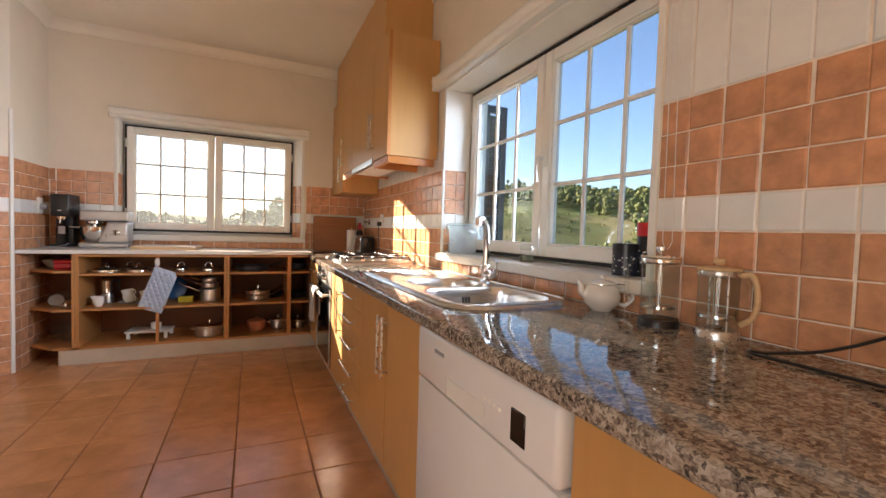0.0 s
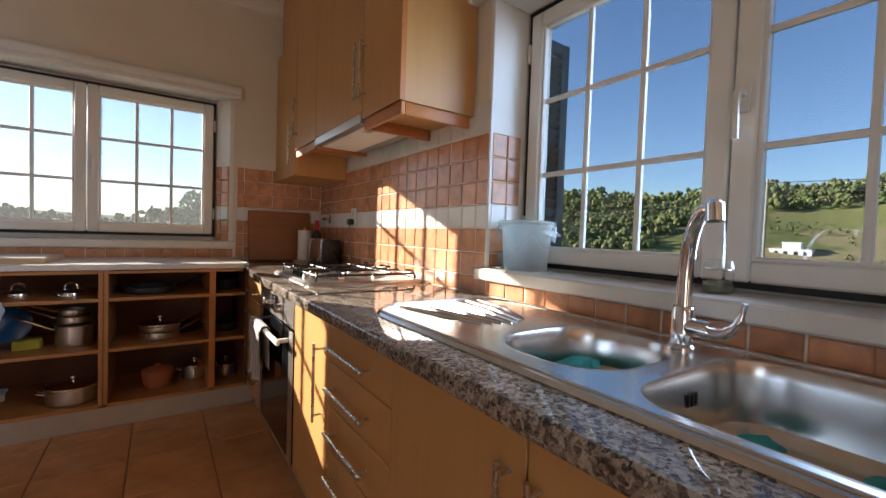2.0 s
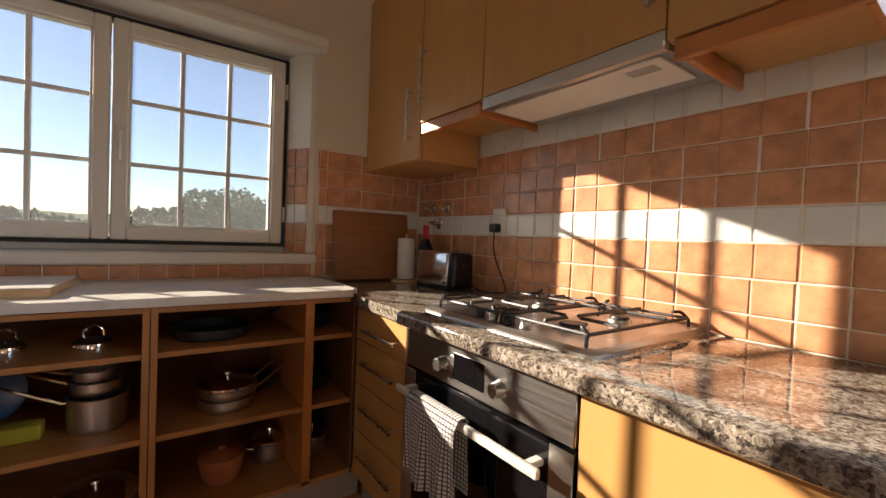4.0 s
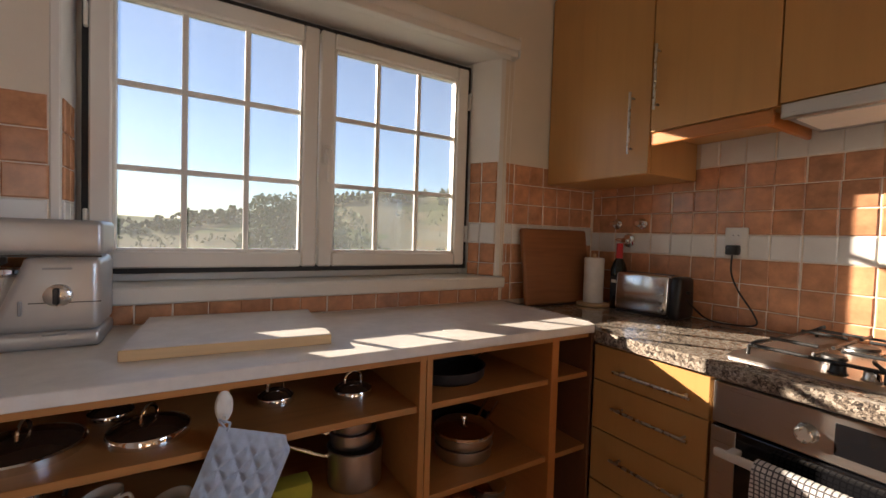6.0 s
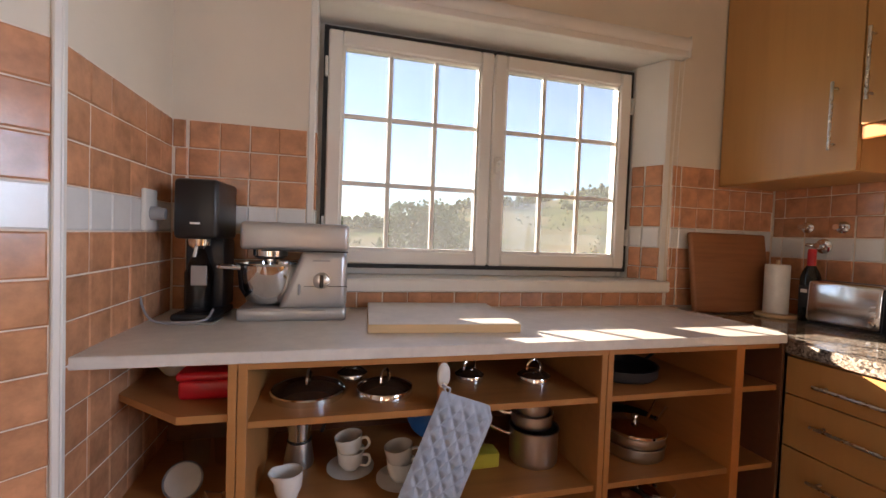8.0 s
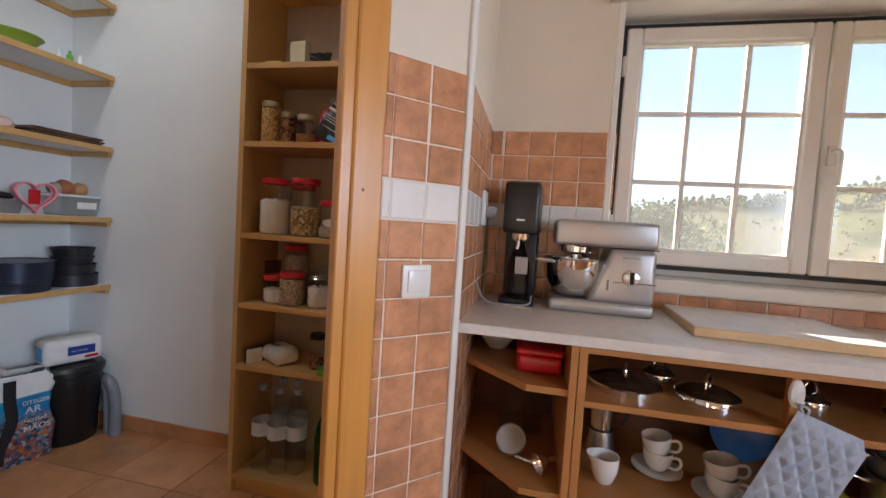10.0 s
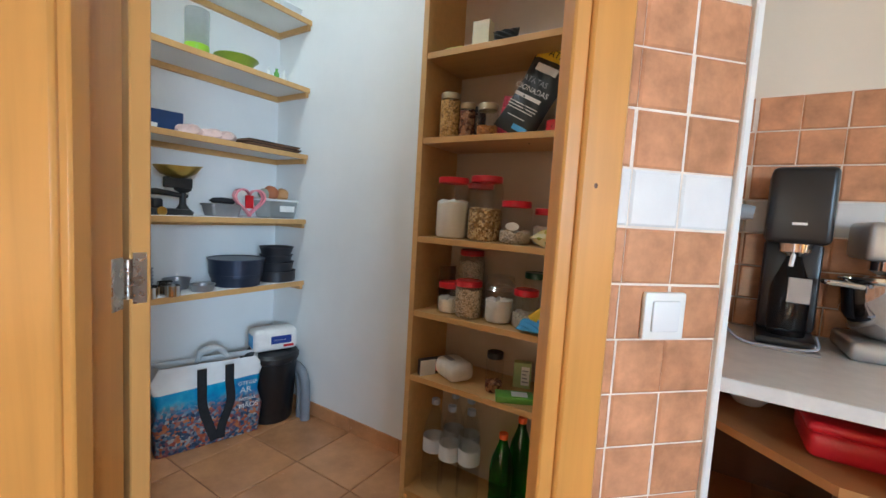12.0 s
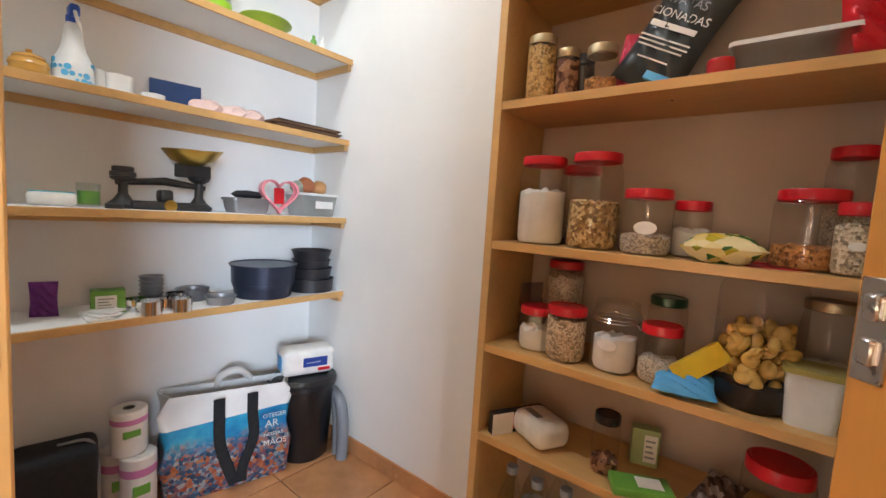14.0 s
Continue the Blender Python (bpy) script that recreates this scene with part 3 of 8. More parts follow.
def field_material():
    m = mat("fields", (0.16, 0.17, 0.06), 0.95, spec=0.1)
    v = coords(m)
    vo = node(m, "ShaderNodeTexVoronoi", Scale=0.016)
    wob = node(m, "ShaderNodeTexNoise", Scale=0.02, Detail=3.0)
    link(m, v, wob.inputs["Vector"])
    ad = node(m, "ShaderNodeVectorMath")
    ad.operation = "MULTIPLY_ADD"
    ad.inputs[1].default_value = (60, 60, 0)
    link(m, wob.outputs["Color"], ad.inputs[0])
    link(m, v, ad.inputs[2])
    link(m, ad.outputs[0], vo.inputs["Vector"])
    sep = node(m, "ShaderNodeSeparateColor")
    link(m, vo.outputs["Color"], sep.inputs[0])
    c1 = ramp(m, sep.outputs[0], [(0.0, (0.15, 0.16, 0.055)), (0.3, (0.19, 0.21, 0.065)), (0.5, (0.24, 0.21, 0.09)), (0.7, (0.31, 0.25, 0.13)), (0.9, (0.15, 0.155, 0.06))])
    n = node(m, "ShaderNodeTexNoise", Scale=0.35, Detail=6.0, Roughness=0.7)
    link(m, v, n.inputs["Vector"])
    c2 = ramp(m, n.outputs["Fac"], [(0.35, (0.62, 0.62, 0.6)), (0.65, (1.1, 1.1, 1.1))])
    mx = node(m, "ShaderNodeMix")
    mx.data_type, mx.blend_type = "RGBA", "MULTIPLY"
    mx.inputs["Factor"].default_value = 1.0
    link(m, c1, mx.inputs["A"])
    link(m, c2, mx.inputs["B"])
    link(m, mx.outputs["Result"], m.node_tree.nodes["Principled BSDF"].inputs["Base Color"])
    return m


radii = [0.5 * 1.145 ** k for k in range(66)]
NA = 180
verts = [(0.0, 0.0, -3.0)]
for r in radii:
    for k in range(NA):
        a = 2 * math.pi * k / NA
        x, y = r * math.cos(a), r * math.sin(a)
        verts.append((x, y, relief(x, y)))
faces = [(0, 1 + k, 1 + (k + 1) % NA) for k in range(NA)]
for i in range(len(radii) - 1):
    for k in range(NA):
        a, b = 1 + i * NA + k, 1 + i * NA + (k + 1) % NA
        faces.append((a, a + NA, b + NA, b))
me = bpy.data.meshes.new("ground")
me.from_pydata(verts, [], faces)
me.materials.append(field_material())
me.shade_smooth()
tagged(new("ground", me), "green and straw-coloured fields rising to wooded hills", "ground", kind="structure")

LEAFM = mat("hill_foliage", (0.14, 0.16, 0.06), 0.9, spec=0.15)
isl = node(LEAFM, "ShaderNodeNewGeometry")
big = node(LEAFM, "ShaderNodeTexNoise", Scale=0.03, Detail=3.0)
link(LEAFM, coords(LEAFM), big.inputs["Vector"])
both = node(LEAFM, "ShaderNodeMix")
both.inputs["Factor"].default_value = 0.5
link(LEAFM, isl.outputs["Random Per Island"], both.inputs["A"])
link(LEAFM, big.outputs["Fac"], both.inputs["B"])
link(LEAFM, ramp(LEAFM, both.outputs["Result"], [(0.2, (0.06, 0.085, 0.03)), (0.45, (0.11, 0.135, 0.05)), (0.62, (0.17, 0.18, 0.065)), (0.8, (0.26, 0.23, 0.09))]), LEAFM.node_tree.nodes["Principled BSDF"].inputs["Base Color"])
NEARLEAF = mottled("tree_foliage", (0.17, 0.215, 0.075), 0.7, 0.6, 0.4, 0.0, fine=5.0)
BARK = mottled("bark", (0.10, 0.075, 0.05), 0.9, 4, 0.3, 0.3)


def blob_set(rng, n, place, size, clumps=15):
    """Many small rough clumps joined: trees of a far wood."""
    base = bmesh.new()
    bmesh.ops.create_icosphere(base, subdivisions=1, radius=1.0)
    bv = np.array([v.co for v in base.verts])
    bf = np.array([[v.index for v in f.verts] for f in base.faces])
    base.free()
    vs, fs, off = [], [], 0
    for _ in range(n):
        x, y = place(rng)
        z = relief(x, y)
        s = size * rng.uniform(0.55, 1.25)
        tall = rng.uniform(0.7, 1.35)
        for _k in range(clumps):
            h = rng.uniform(0.15, 1.0)
            w = 0.62 * (1.15 - h)
            c = np.array([x + rng.uniform(-w, w) * s, y + rng.uniform(-w, w) * s, z + s * h * tall])
            k = s * rng.uniform(0.10, 0.26)
            vs.append(bv * gen.uniform(0.45, 1.45, (len(bv), 1)) * (k, k, k * 1.05) + c)
            fs.append(bf + off)
            off += len(bv)
    me = bpy.data.meshes.new("far_trees")
    me.from_pydata(np.concatenate(vs).tolist(), [], np.concatenate(fs).tolist())
    me.materials.append(LEAFM)
    me.shade_smooth()
    return me


rng = random.Random(4)
gen = np.random.RandomState(4)


def on_hill(g):
    while True:
        a, r = radians(g.uniform(-32, 125)), g.uniform(170, 620)
        x, y = r * math.cos(a), r * math.sin(a)
        keep = noise.noise(Vector((x * 0.009 + 7, y * 0.009, 2.0))) + (0.75 if r > 400 else -0.02) - (0.62 if a > 1.05 else 0.12 if r < 340 and a > 0.35 else 0.0)
        if keep > 0.12 and not (abs(math.degrees(a) - 15.9) < 4.5 and r < 330):
            return x, y


tagged(new("far_trees", blob_set(rng, 4200, on_hill, 7.2, 11)), "dark green trees and scrub on the far hillside", "trees", kind="stuff")


def on_slope(g):
    while True:
        a, r = radians(g.uniform(-32, 125)), g.uniform(180, 560)
        x, y = r * math.cos(a), r * math.sin(a)
        if noise.noise(Vector((x * 0.02 + 3, y * 0.02, 5.0))) > (-0.12 if a < 1.05 else 0.2) and not (abs(math.degrees(a) - 15.9) < 4.0 and r < 330):
            return x, y


tagged(new("scrub", blob_set(rng, 2400, on_slope, 2.6, 6)), "low green scrub scattered over the hillside", "scrub", kind="stuff")


def near_hedge(g):
    a, r = radians(g.uniform(8, 62)), g.uniform(135, 190)
    return r * math.cos(a), r * math.sin(a)


tagged(new("shrubs", blob_set(rng, 70, near_hedge, 3.4, 40)), "green shrubs at the foot of the hill", "shrubs", kind="stuff")

# the round tree outside the north window
def garden_tree(at, radius, height):
    t = thing("tree", at, "round-crowned green tree standing in the field", "tree")
    bm = bmesh.new()
    tube(bm, [(0, 0, 0), (0.1, 0, height * 0.2), (0.05, 0.1, height * 0.45), (0, 0, height * 0.7)], [0.16, 0.13, 0.1, 0.05], 10)
    g = random.Random(9)
    for k in range(9):
        a = k * 0.7 + g.uniform(-.2, .2)
        z0 = height * g.uniform(0.2, 0.45)
        tube(bm, [(0.05, 0.05, z0), (math.cos(a) * radius * .35, math.sin(a) * radius * .35, z0 + height * .18), (math.cos(a) * radius * .7, math.sin(a) * radius * .7, z0 + height * .3)], [0.06, 0.04, 0.015], 6)
    part("trunk", bm, BARK, t)
    vs, fs = [], []
    lumps = [(Vector((math.cos(k * 2.4) * radius * g.uniform(.15, .62), math.sin(k * 2.4) * radius * g.uniform(.15, .62), height * g.uniform(.30, .84))), radius * g.uniform(.26, .46)) for k in range(26)]
    for c, r in lumps:
        for _ in range(620):
            d = Vector((g.gauss(0, 1), g.gauss(0, 1), g.gauss(0, 1))).normalized()
            p = c + d * r * g.uniform(0.72, 1.06)
            u = d.orthogonal().normalized()
            u.rotate(Euler((g.uniform(-1, 1), g.uniform(-1, 1), g.uniform(0, 6))))
            w = u.orthogonal().normalized()
            s = g.uniform(0.045, 0.11)
            n = len(vs)
            vs += [p + u * s, p + w * s * .6 + d * .04, p - u * s, p - w * s * .6 + d * .04]
            fs.append((n, n + 1, n + 2, n + 3))
    me = bpy.data.meshes.new("crown")
    me.from_pydata([tuple(v) for v in vs], [], fs)
    me.materials.append(NEARLEAF)
    crown = new("crown", me)
    crown.parent = t
    return t


TREE = (1.9, 16.6)
garden_tree((*TREE, relief(*TREE)), 2.35, 2.95 - relief(*TREE))

# white house on the slope
HW = mottled("white_render", (0.80, 0.78, 0.74), 0.8, 1, 0.04, 0.1)
ha, hr = radians(15.9), 300.0
hx, hy = hr * math.cos(ha), hr * math.sin(ha)
house = thing("house", (hx, hy, 1.0 - 4.8), "flat-roofed white house on the green slope", "house", turn=96)
part("wall", boxed(-9, 9, -4, 4, -6, 3.2), HW, house)
part("wall", boxed(-4.5, 3.5, -3, 4, 3.2, 7.0), HW, house)
for x0, x1, z1 in ((-9.4, 9.4, 3.2), (-4.9, 3.9, 7.0)):
    part("roof", boxed(x0, x1, -4.3, 4.3, z1, z1 + 0.5, 0.05), HW, house)
DARKWIN = mat("dark_window", (0.03, 0.035, 0.04), 0.1)
for x in (-6.5, -2.5, 2.0, 6.0):
    for s in (-4.05, 4.05):
        part("window", boxed(x - 0.9, x + 0.9, s - 0.03, s + 0.03, 0.4, 2.4), DARKWIN, house)
shed = thing("shed", (hx - 24, hy + 8, relief(hx - 24, hy + 8) - 1), "low white outbuilding below the house", "shed", turn=96)
part("wall", boxed(-5, 5, -2, 2, -4, 3.0), HW, shed)
part("roof", boxed(-5.3, 5.3, -2.3, 2.3, 3.0, 3.3), HW, shed)
for k, (a, r) in enumerate(((31, 470), (34, 480), (24, 500), (43, 470), (12.5, 500), (37.5, 490))):
    x, y = r * math.cos(radians(a)), r * math.sin(radians(a))
    hh = thing("hilltop_house", (x, y, relief(x, y)), "small white house on the hilltop among trees", "house", "houses on the ridge", turn=a + 80)
    part("wall", boxed(-5, 5, -3, 3, -4, 5.5), HW, hh)
    part("roof", boxed(-5.3, 5.3, -3.3, 3.3, 5.5, 6.0), HW, hh)

# power line
pa, pr = radians(19.3), 55.0
px, py = pr * math.cos(pa), pr * math.sin(pa)
gz = relief(px, py)
pole = thing("utility_pole", (px, py, gz), "slender wooden utility pole carrying cables", "utility pole")
bm = bmesh.new()
tube(bm, [(0, 0, -1), (-0.3, -0.15, 8.0 - gz)], [0.16, 0.11], 10)
part("pole", bm, mottled("weathered_pole", (0.34, 0.29, 0.22), 0.9, 3, 0.2, 0.2), pole)
part("crossarm", boxed(-0.35, -0.25, -0.9, 0.6, 7.5 - gz, 7.62 - gz), BARK, pole)
WIRE = mat("cable_black", (0.02, 0.02, 0.02), 0.5)
for k, (dz, dy) in enumerate(((7.55, -0.8), (7.55, 0.5), (7.0, 0.0), (6.6, 0.0))):
    bm = bmesh.new()
    for far in ((70, 78, 3.5), (34, -80, 5.0)):
        a = Vector((px - 0.3, py + dy, dz))
        b = Vector((far[0], far[1] + dy, far[2] + dz - 4.5))
        tube(bm, [a.lerp(b, q / 12) - Vector((0, 0, 1.6 * (1 - (2 * q / 12 - 1) ** 2))) for q in range(13)], 0.02, 5)
    solo("power_cable", bm, WIRE, (0, 0, 0), "black overhead power cable strung from the pole", "cable", "overhead cables")
SHUT = mottled("dark_shutter", (0.03, 0.045, 0.05), 0.45, 8, 0.1, 0.05)
sh = thing("window_shutter", (1.645, 2.66, 1.0), "dark louvred shutter folded open outside the window", "shutter")
part("frame", frame_bars(bmesh.new(), 0, 0.19, 0, 1.02, 0.05, 0, 0.035, 0.003), SHUT, sh)
for k in range(22):
    z = 0.07 + k * 0.041
    bm = boxed(0.05, 0.14, -0.004, 0.004, -0.022, 0.022)
    s = part("slat", bm, SHUT, sh, smooth=False)
    s.matrix_basis = pose(0, 0.017, z, 35, 0, 0)

# ---- fitted kitchen ----
CF, CT = 0.70, 0.874                    # cabinet fronts, worktop height


def bar_handle(parent, p, length, vertical, out=(-1, 0, 0)):
    """A slim bar on two posts; p is the middle, on the front."""
    p, o = Vector(p), Vector(out)
    d = Vector((0, 0, 1)) if vertical else (Vector((0, 1, 0)) if abs(o.x) > 0.5 else Vector((1, 0, 0)))
    bm = bmesh.new()
    tube(bm, [p + o * 0.03 - d * length / 2, p + o * 0.03 + d * length / 2], 0.0055, 10)
    for s in (-1, 1):
        q = p + d * s * (length / 2 - 0.022)
        tube(bm, [q, q + o * 0.03], 0.0045, 8)
    part("handle", bm, NICKEL, parent, "slim brushed steel bar handle")


def base_unit(name, y0, y1, label, fronts, plinth=True, top=0.83):
    """A base cabinet against the east wall. fronts: (name, y0, y1, z0, z1, handle)."""
    u = thing(name, (1.0, (y0 + y1) / 2, 0), label, "cabinet", "base cabinets")
    oy = (y0 + y1) / 2
    bm = bmesh.new()
    box(bm, CF + 0.02 - 1, RW - 0.01 - 1, y0 + 0.001 - oy, y1 - 0.001 - oy, 0.115, top)
    part("body", bm, DOOR, u)
    if plinth:
        part("plinth", boxed(CF + 0.05 - 1, CF + 0.066 - 1, y0 - oy, y1 - oy, 0, 0.115), ALU, u, "pale plinth board")
    for kind, a, b, z0, z1, h in fronts:
        d = part(kind, boxed(CF - 1, CF + 0.019 - 1, a + 0.002 - oy, b - 0.002 - oy, z0, z1, 0.0015), DOOR, u)
        if h:
            (hy, hz, ln, vert) = h
            bar_handle(d, (CF - 1, hy - oy, hz), ln, vert)
    return u


base_unit("base_cabinet", -1.2, 0.665, "beech-laminate base cabinet beside the dishwasher", [("door", -1.2, -0.27, 0.12, 0.822, None), ("door", -0.27, 0.665, 0.12, 0.822, None)])
base_unit("base_cabinet", 1.365, 2.205, "beech-laminate sink cabinet with two doors", [("door", 1.365, 1.765, 0.12, 0.822, (1.735, 0.64, 0.25, True)), ("door", 1.765, 2.205, 0.12, 0.822, (1.80, 0.64, 0.25, True))], top=0.68)
zs = [0.822, 0.69, 0.548, 0.404, 0.262, 0.12]
base_unit("drawer_cabinet", 2.205, 2.645, "beech-laminate cabinet of five drawers", [("drawer", 2.205, 2.645, b + 0.002, a - 0.002, (2.46, a - 0.075, 0.29, False)) for a, b in zip(zs, zs[1:])])
base_unit("base_cabinet", 2.645, 3.068, "narrow beech-laminate cabinet beside the oven", [("door", 2.645, 3.068, 0.12, 0.822, (2.715, 0.60, 0.27, True))])
base_unit("drawer_cabinet", 3.755, 4.165, "beech-laminate corner cabinet of three drawers", [("drawer", 3.757, 4.163, b + 0.002, a - 0.002, (3.93, a - 0.075, 0.26, False)) for a, b in zip((0.822, 0.692, 0.512, 0.318), (0.692, 0.512, 0.318, 0.12))])

# oven
oven = thing("oven", (CF, 3.41, 0), "built-in steel oven with black glass door", "oven")
part("body", boxed(0.02, 0.58, -0.335, 0.335, 0.13, 0.822), BLACK, oven)
panel = part("control_panel", boxed(-0.004, 0.018, -0.338, 0.338, 0.700, 0.818, 0.003), STEEL, oven, "brushed steel control panel")
part("display", boxed(-0.006, -0.003, -0.055, 0.075, 0.725, 0.80, 0.001), BLACKGLASS, panel, "black glass display")
for k, y in enumerate((0.125, -0.115)):
    bm = bmesh.new()
    tube(bm, [(-0.004, y, 0.755), (-0.012, y, 0.755), (-0.03, y, 0.755), (-0.033, y, 0.755)], [0.024, 0.021, 0.019, 0.016], 20)
    part("knob", bm, NICKEL, panel)
door = part("door", boxed(-0.004, 0.018, -0.338, 0.338, 0.135, 0.694, 0.003), BLACKGLASS, oven, "black glass oven door")
for y0, y1 in ((-0.338, -0.275), (0.275, 0.338)):
    part("side_strip", boxed(-0.007, -0.0035, y0, y1, 0.14, 0.69, 0.001), STEEL, door)
bm = bmesh.new()
box(bm, -0.062, -0.046, -0.29, 0.305, 0.628, 0.652, 0.006, 2)
for y in (-0.25, 0.27):
    box(bm, -0.05, -0.003, y - 0.012, y + 0.012, 0.632, 0.648, 0.003)
part("handle", bm, WPLASTIC, door, "pale metal handle")
part("plinth", boxed(0.05, 0.066, -0.343, 0.343, 0, 0.115), ALU, oven)
part("filler", boxed(0.0, 0.02, -0.34, 0.34, 0.117, 0.132), REDWOOD, oven)

# dishwasher
dw = thing("dishwasher", (CF, 1.015, 0), "white freestanding dishwasher under the worktop", "dishwasher")
part("body", boxed(0.03, 0.6, -0.342, 0.342, 0.03, 0.70, 0.004), WENAMEL, dw)
bm = boxed(-0.022, 0.03, -0.34, 0.34, 0.66, 0.822, 0.016, 3)
fas = part("fascia", bm, WENAMEL, dw, "white control fascia")
part("door", boxed(-0.016, 0.03, -0.34, 0.34, 0.115, 0.657, 0.006, 2), WENAMEL, dw)
part("display", boxed(-0.0245, -0.02, -0.245, -0.195, 0.695, 0.765, 0.002), BLACKGLASS, fas, "black display")
part("grip", boxed(-0.0245, -0.02, -0.09, 0.11, 0.672, 0.725, 0.004), WPLASTIC, fas, "recessed white grip")
for k in range(4):
    part("button", boxed(-0.0245, -0.02, -0.155 + k * 0.02, -0.143 + k * 0.02, 0.735, 0.747, 0.002), WPLASTIC, fas)
part("maker_plate", boxed(-0.0235, -0.02, 0.14, 0.20, 0.768, 0.778), GREYP, fas, "grey maker's mark")
part("plinth", boxed(0.05, 0.066, -0.342, 0.342, 0, 0.11), BLACK, dw)

# granite worktop, with holes for the sink
bm = bmesh.new()
box(bm, 0.80, 1.25, -1.2, 1.315, CT - 0.042, CT)
box(bm, 0.80, 1.25, 2.09, 3.72, CT - 0.042, CT)
box(bm, 1.25, RW, -1.2, 3.72, CT - 0.042, CT)
prism(bm, [(0.80, 3.72), (RW, 3.72), (RW, NW), (0.70, NW), (0.70, 4.17), (0.68, 4.13), (0.68, 3.7505), (0.80, 3.7505)], CT - 0.042, CT)
box(bm, 0.80, 1.25, 1.69, 1.72, CT - 0.042, CT)
stone = tagged(new("worktop", mesh_of("worktop", bm, GRANITE)), "polished speckled granite worktop along the window wall", "worktop")
bm = boxed(0.655, 0.80, -1.2, 3.75, CT - 0.042, CT)
nose = [e for e in bm.edges if all(v.co.x < 0.66 for v in e.verts) and abs(e.verts[0].co.y - e.verts[1].co.y) > 1]
bmesh.ops.bevel(bm, geom=nose, offset=0.010, segments=4, profile=0.5, affect="EDGES")
part("front_edge", bm, GRANITE, stone, "rounded polished front edge")

# sink
SINKM = brushed("sink_steel", (0.66, 0.65, 0.62), 0.22, 1)
sink = thing("sink", (1.02, 1.89, CT), "stainless steel sink with two bowls and ribbed drainer", "sink")


def outline(cx, cy, hx, hy, r, n=6):
    pts = []
    for sx, sy, a0 in ((1, 1, 0), (-1, 1, 90), (-1, -1, 180), (1, -1, 270)):
        for k in range(n + 1):
            a = radians(a0 + 90 * k / n)
            pts.append((cx + sx * (hx - r) + r * math.cos(a), cy + sy * (hy - r) + r * math.sin(a)))
    return pts


def rings_mesh(bm, rings):
    vs = [[bm.verts.new(p) for p in ring] for ring in rings]
    for a, b in zip(vs, vs[1:]):
        n = len(a)
        for i in range(n):
            bm.faces.new((a[i], a[(i + 1) % n], b[(i + 1) % n], b[i]))
    return vs


def bowl(cx, cy, hx, hy, r, depth):
    bm = bmesh.new()
    steps = [(0.012, 0.0105), (0.003, 0.0095), (0.0, 0.002), (-0.003, -0.02), (-0.01, -depth * 0.8), (-0.03, -depth * 0.96), (-0.06, -depth)]
    rings = [[(x, y, z) for x, y in outline(cx, cy, hx + o, hy + o, max(0.02, r + o * 0.5))] for o, z in steps]
    vs = rings_mesh(bm, rings)
    bm.faces.new(vs[-1])
    return bm


part("bowl", bowl(-0.005, -0.385, 0.205, 0.185, 0.09, 0.135), SINKM, sink)
part("bowl", bowl(-0.01, 0.005, 0.17, 0.145, 0.12, 0.095), SINKM, sink)
# rim plate with two openings: outer sheet built as a triangulated fill
bm = bmesh.new()
loops = [outline(0.0, 0.0, 0.25, 0.63, 0.13), outline(-0.005, -0.385, 0.217, 0.197, 0.1), outline(-0.01, 0.005, 0.182, 0.157, 0.126)]
edges = []
for lp in loops:
    vs = [bm.verts.new((x, y, 0.0105)) for x, y in lp]
    edges += [bm.edges.new((vs[i], vs[(i + 1) % len(vs)])) for i in range(len(vs))]
bmesh.ops.triangle_fill(bm, edges=edges, use_beauty=True)


def inside(p, lp):
    hit = False
    for (x0, y0), (x1, y1) in zip(lp, lp[1:] + lp[:1]):
        if (y0 > p.y) != (y1 > p.y) and p.x < (x1 - x0) * (p.y - y0) / (y1 - y0) + x0:
            hit = not hit
    return hit


holes = [f for f in bm.faces if any(inside(f.calc_center_median(), lp) for lp in loops[1:])]
bmesh.ops.delete(bm, geom=holes, context="FACES_ONLY")
lo = bmesh.new()
rings_mesh(lo, [[(x, y, 0.0105) for x, y in outline(0, 0, 0.25, 0.63, 0.13)], [(x, y, 0.009) for x, y in outline(0, 0, 0.256, 0.636, 0.135)], [(x, y, 0.0005) for x, y in outline(0, 0, 0.262, 0.642, 0.14)]])
mtmp = bpy.data.meshes.new("tmp")
lo.to_mesh(mtmp)
lo.free()
bm.from_mesh(mtmp)
bpy.data.meshes.remove(mtmp)
part("rim", bm, SINKM, sink)
for k in range(7):
    bm = bmesh.new()
    a = -0.17 + k * 0.055
    tube(bm, [(a, 0.585, 0.0105), (a * 0.75, 0.40, 0.0108), (a * 0.45 - 0.01, 0.235 + abs(a) * 0.2, 0.0105)], [0.005, 0.0095, 0.004], 8)
    part("drainer_rib", bm, SINKM, sink)
bm = bmesh.new()
ring = [(x, y, 0.0115) for x, y in outline(0, 0, 0.246, 0.626, 0.127)]
tube(bm, ring + ring[:2], 0.0032, 8)
part("lip", bm, SINKM, sink)
for k in range(3):
    part("overflow_slot", boxed(-0.01 + 0.014 * k, -0.003 + 0.014 * k, -0.2095, -0.204, -0.055, -0.03, 0.002), BLACK, sink, "dark overflow slot")
for cx, cy, z in ((-0.005, -0.385, -0.1345), (-0.01, 0.005, -0.0945)):
    bm = bmesh.new()
    lathe(bm, [(0.0, 0.003), (0.018, 0.003), (0.03, 0.0015), (0.042, 0.0)], 20, (cx, cy, z))
    part("drain", bm, CHROME, sink)

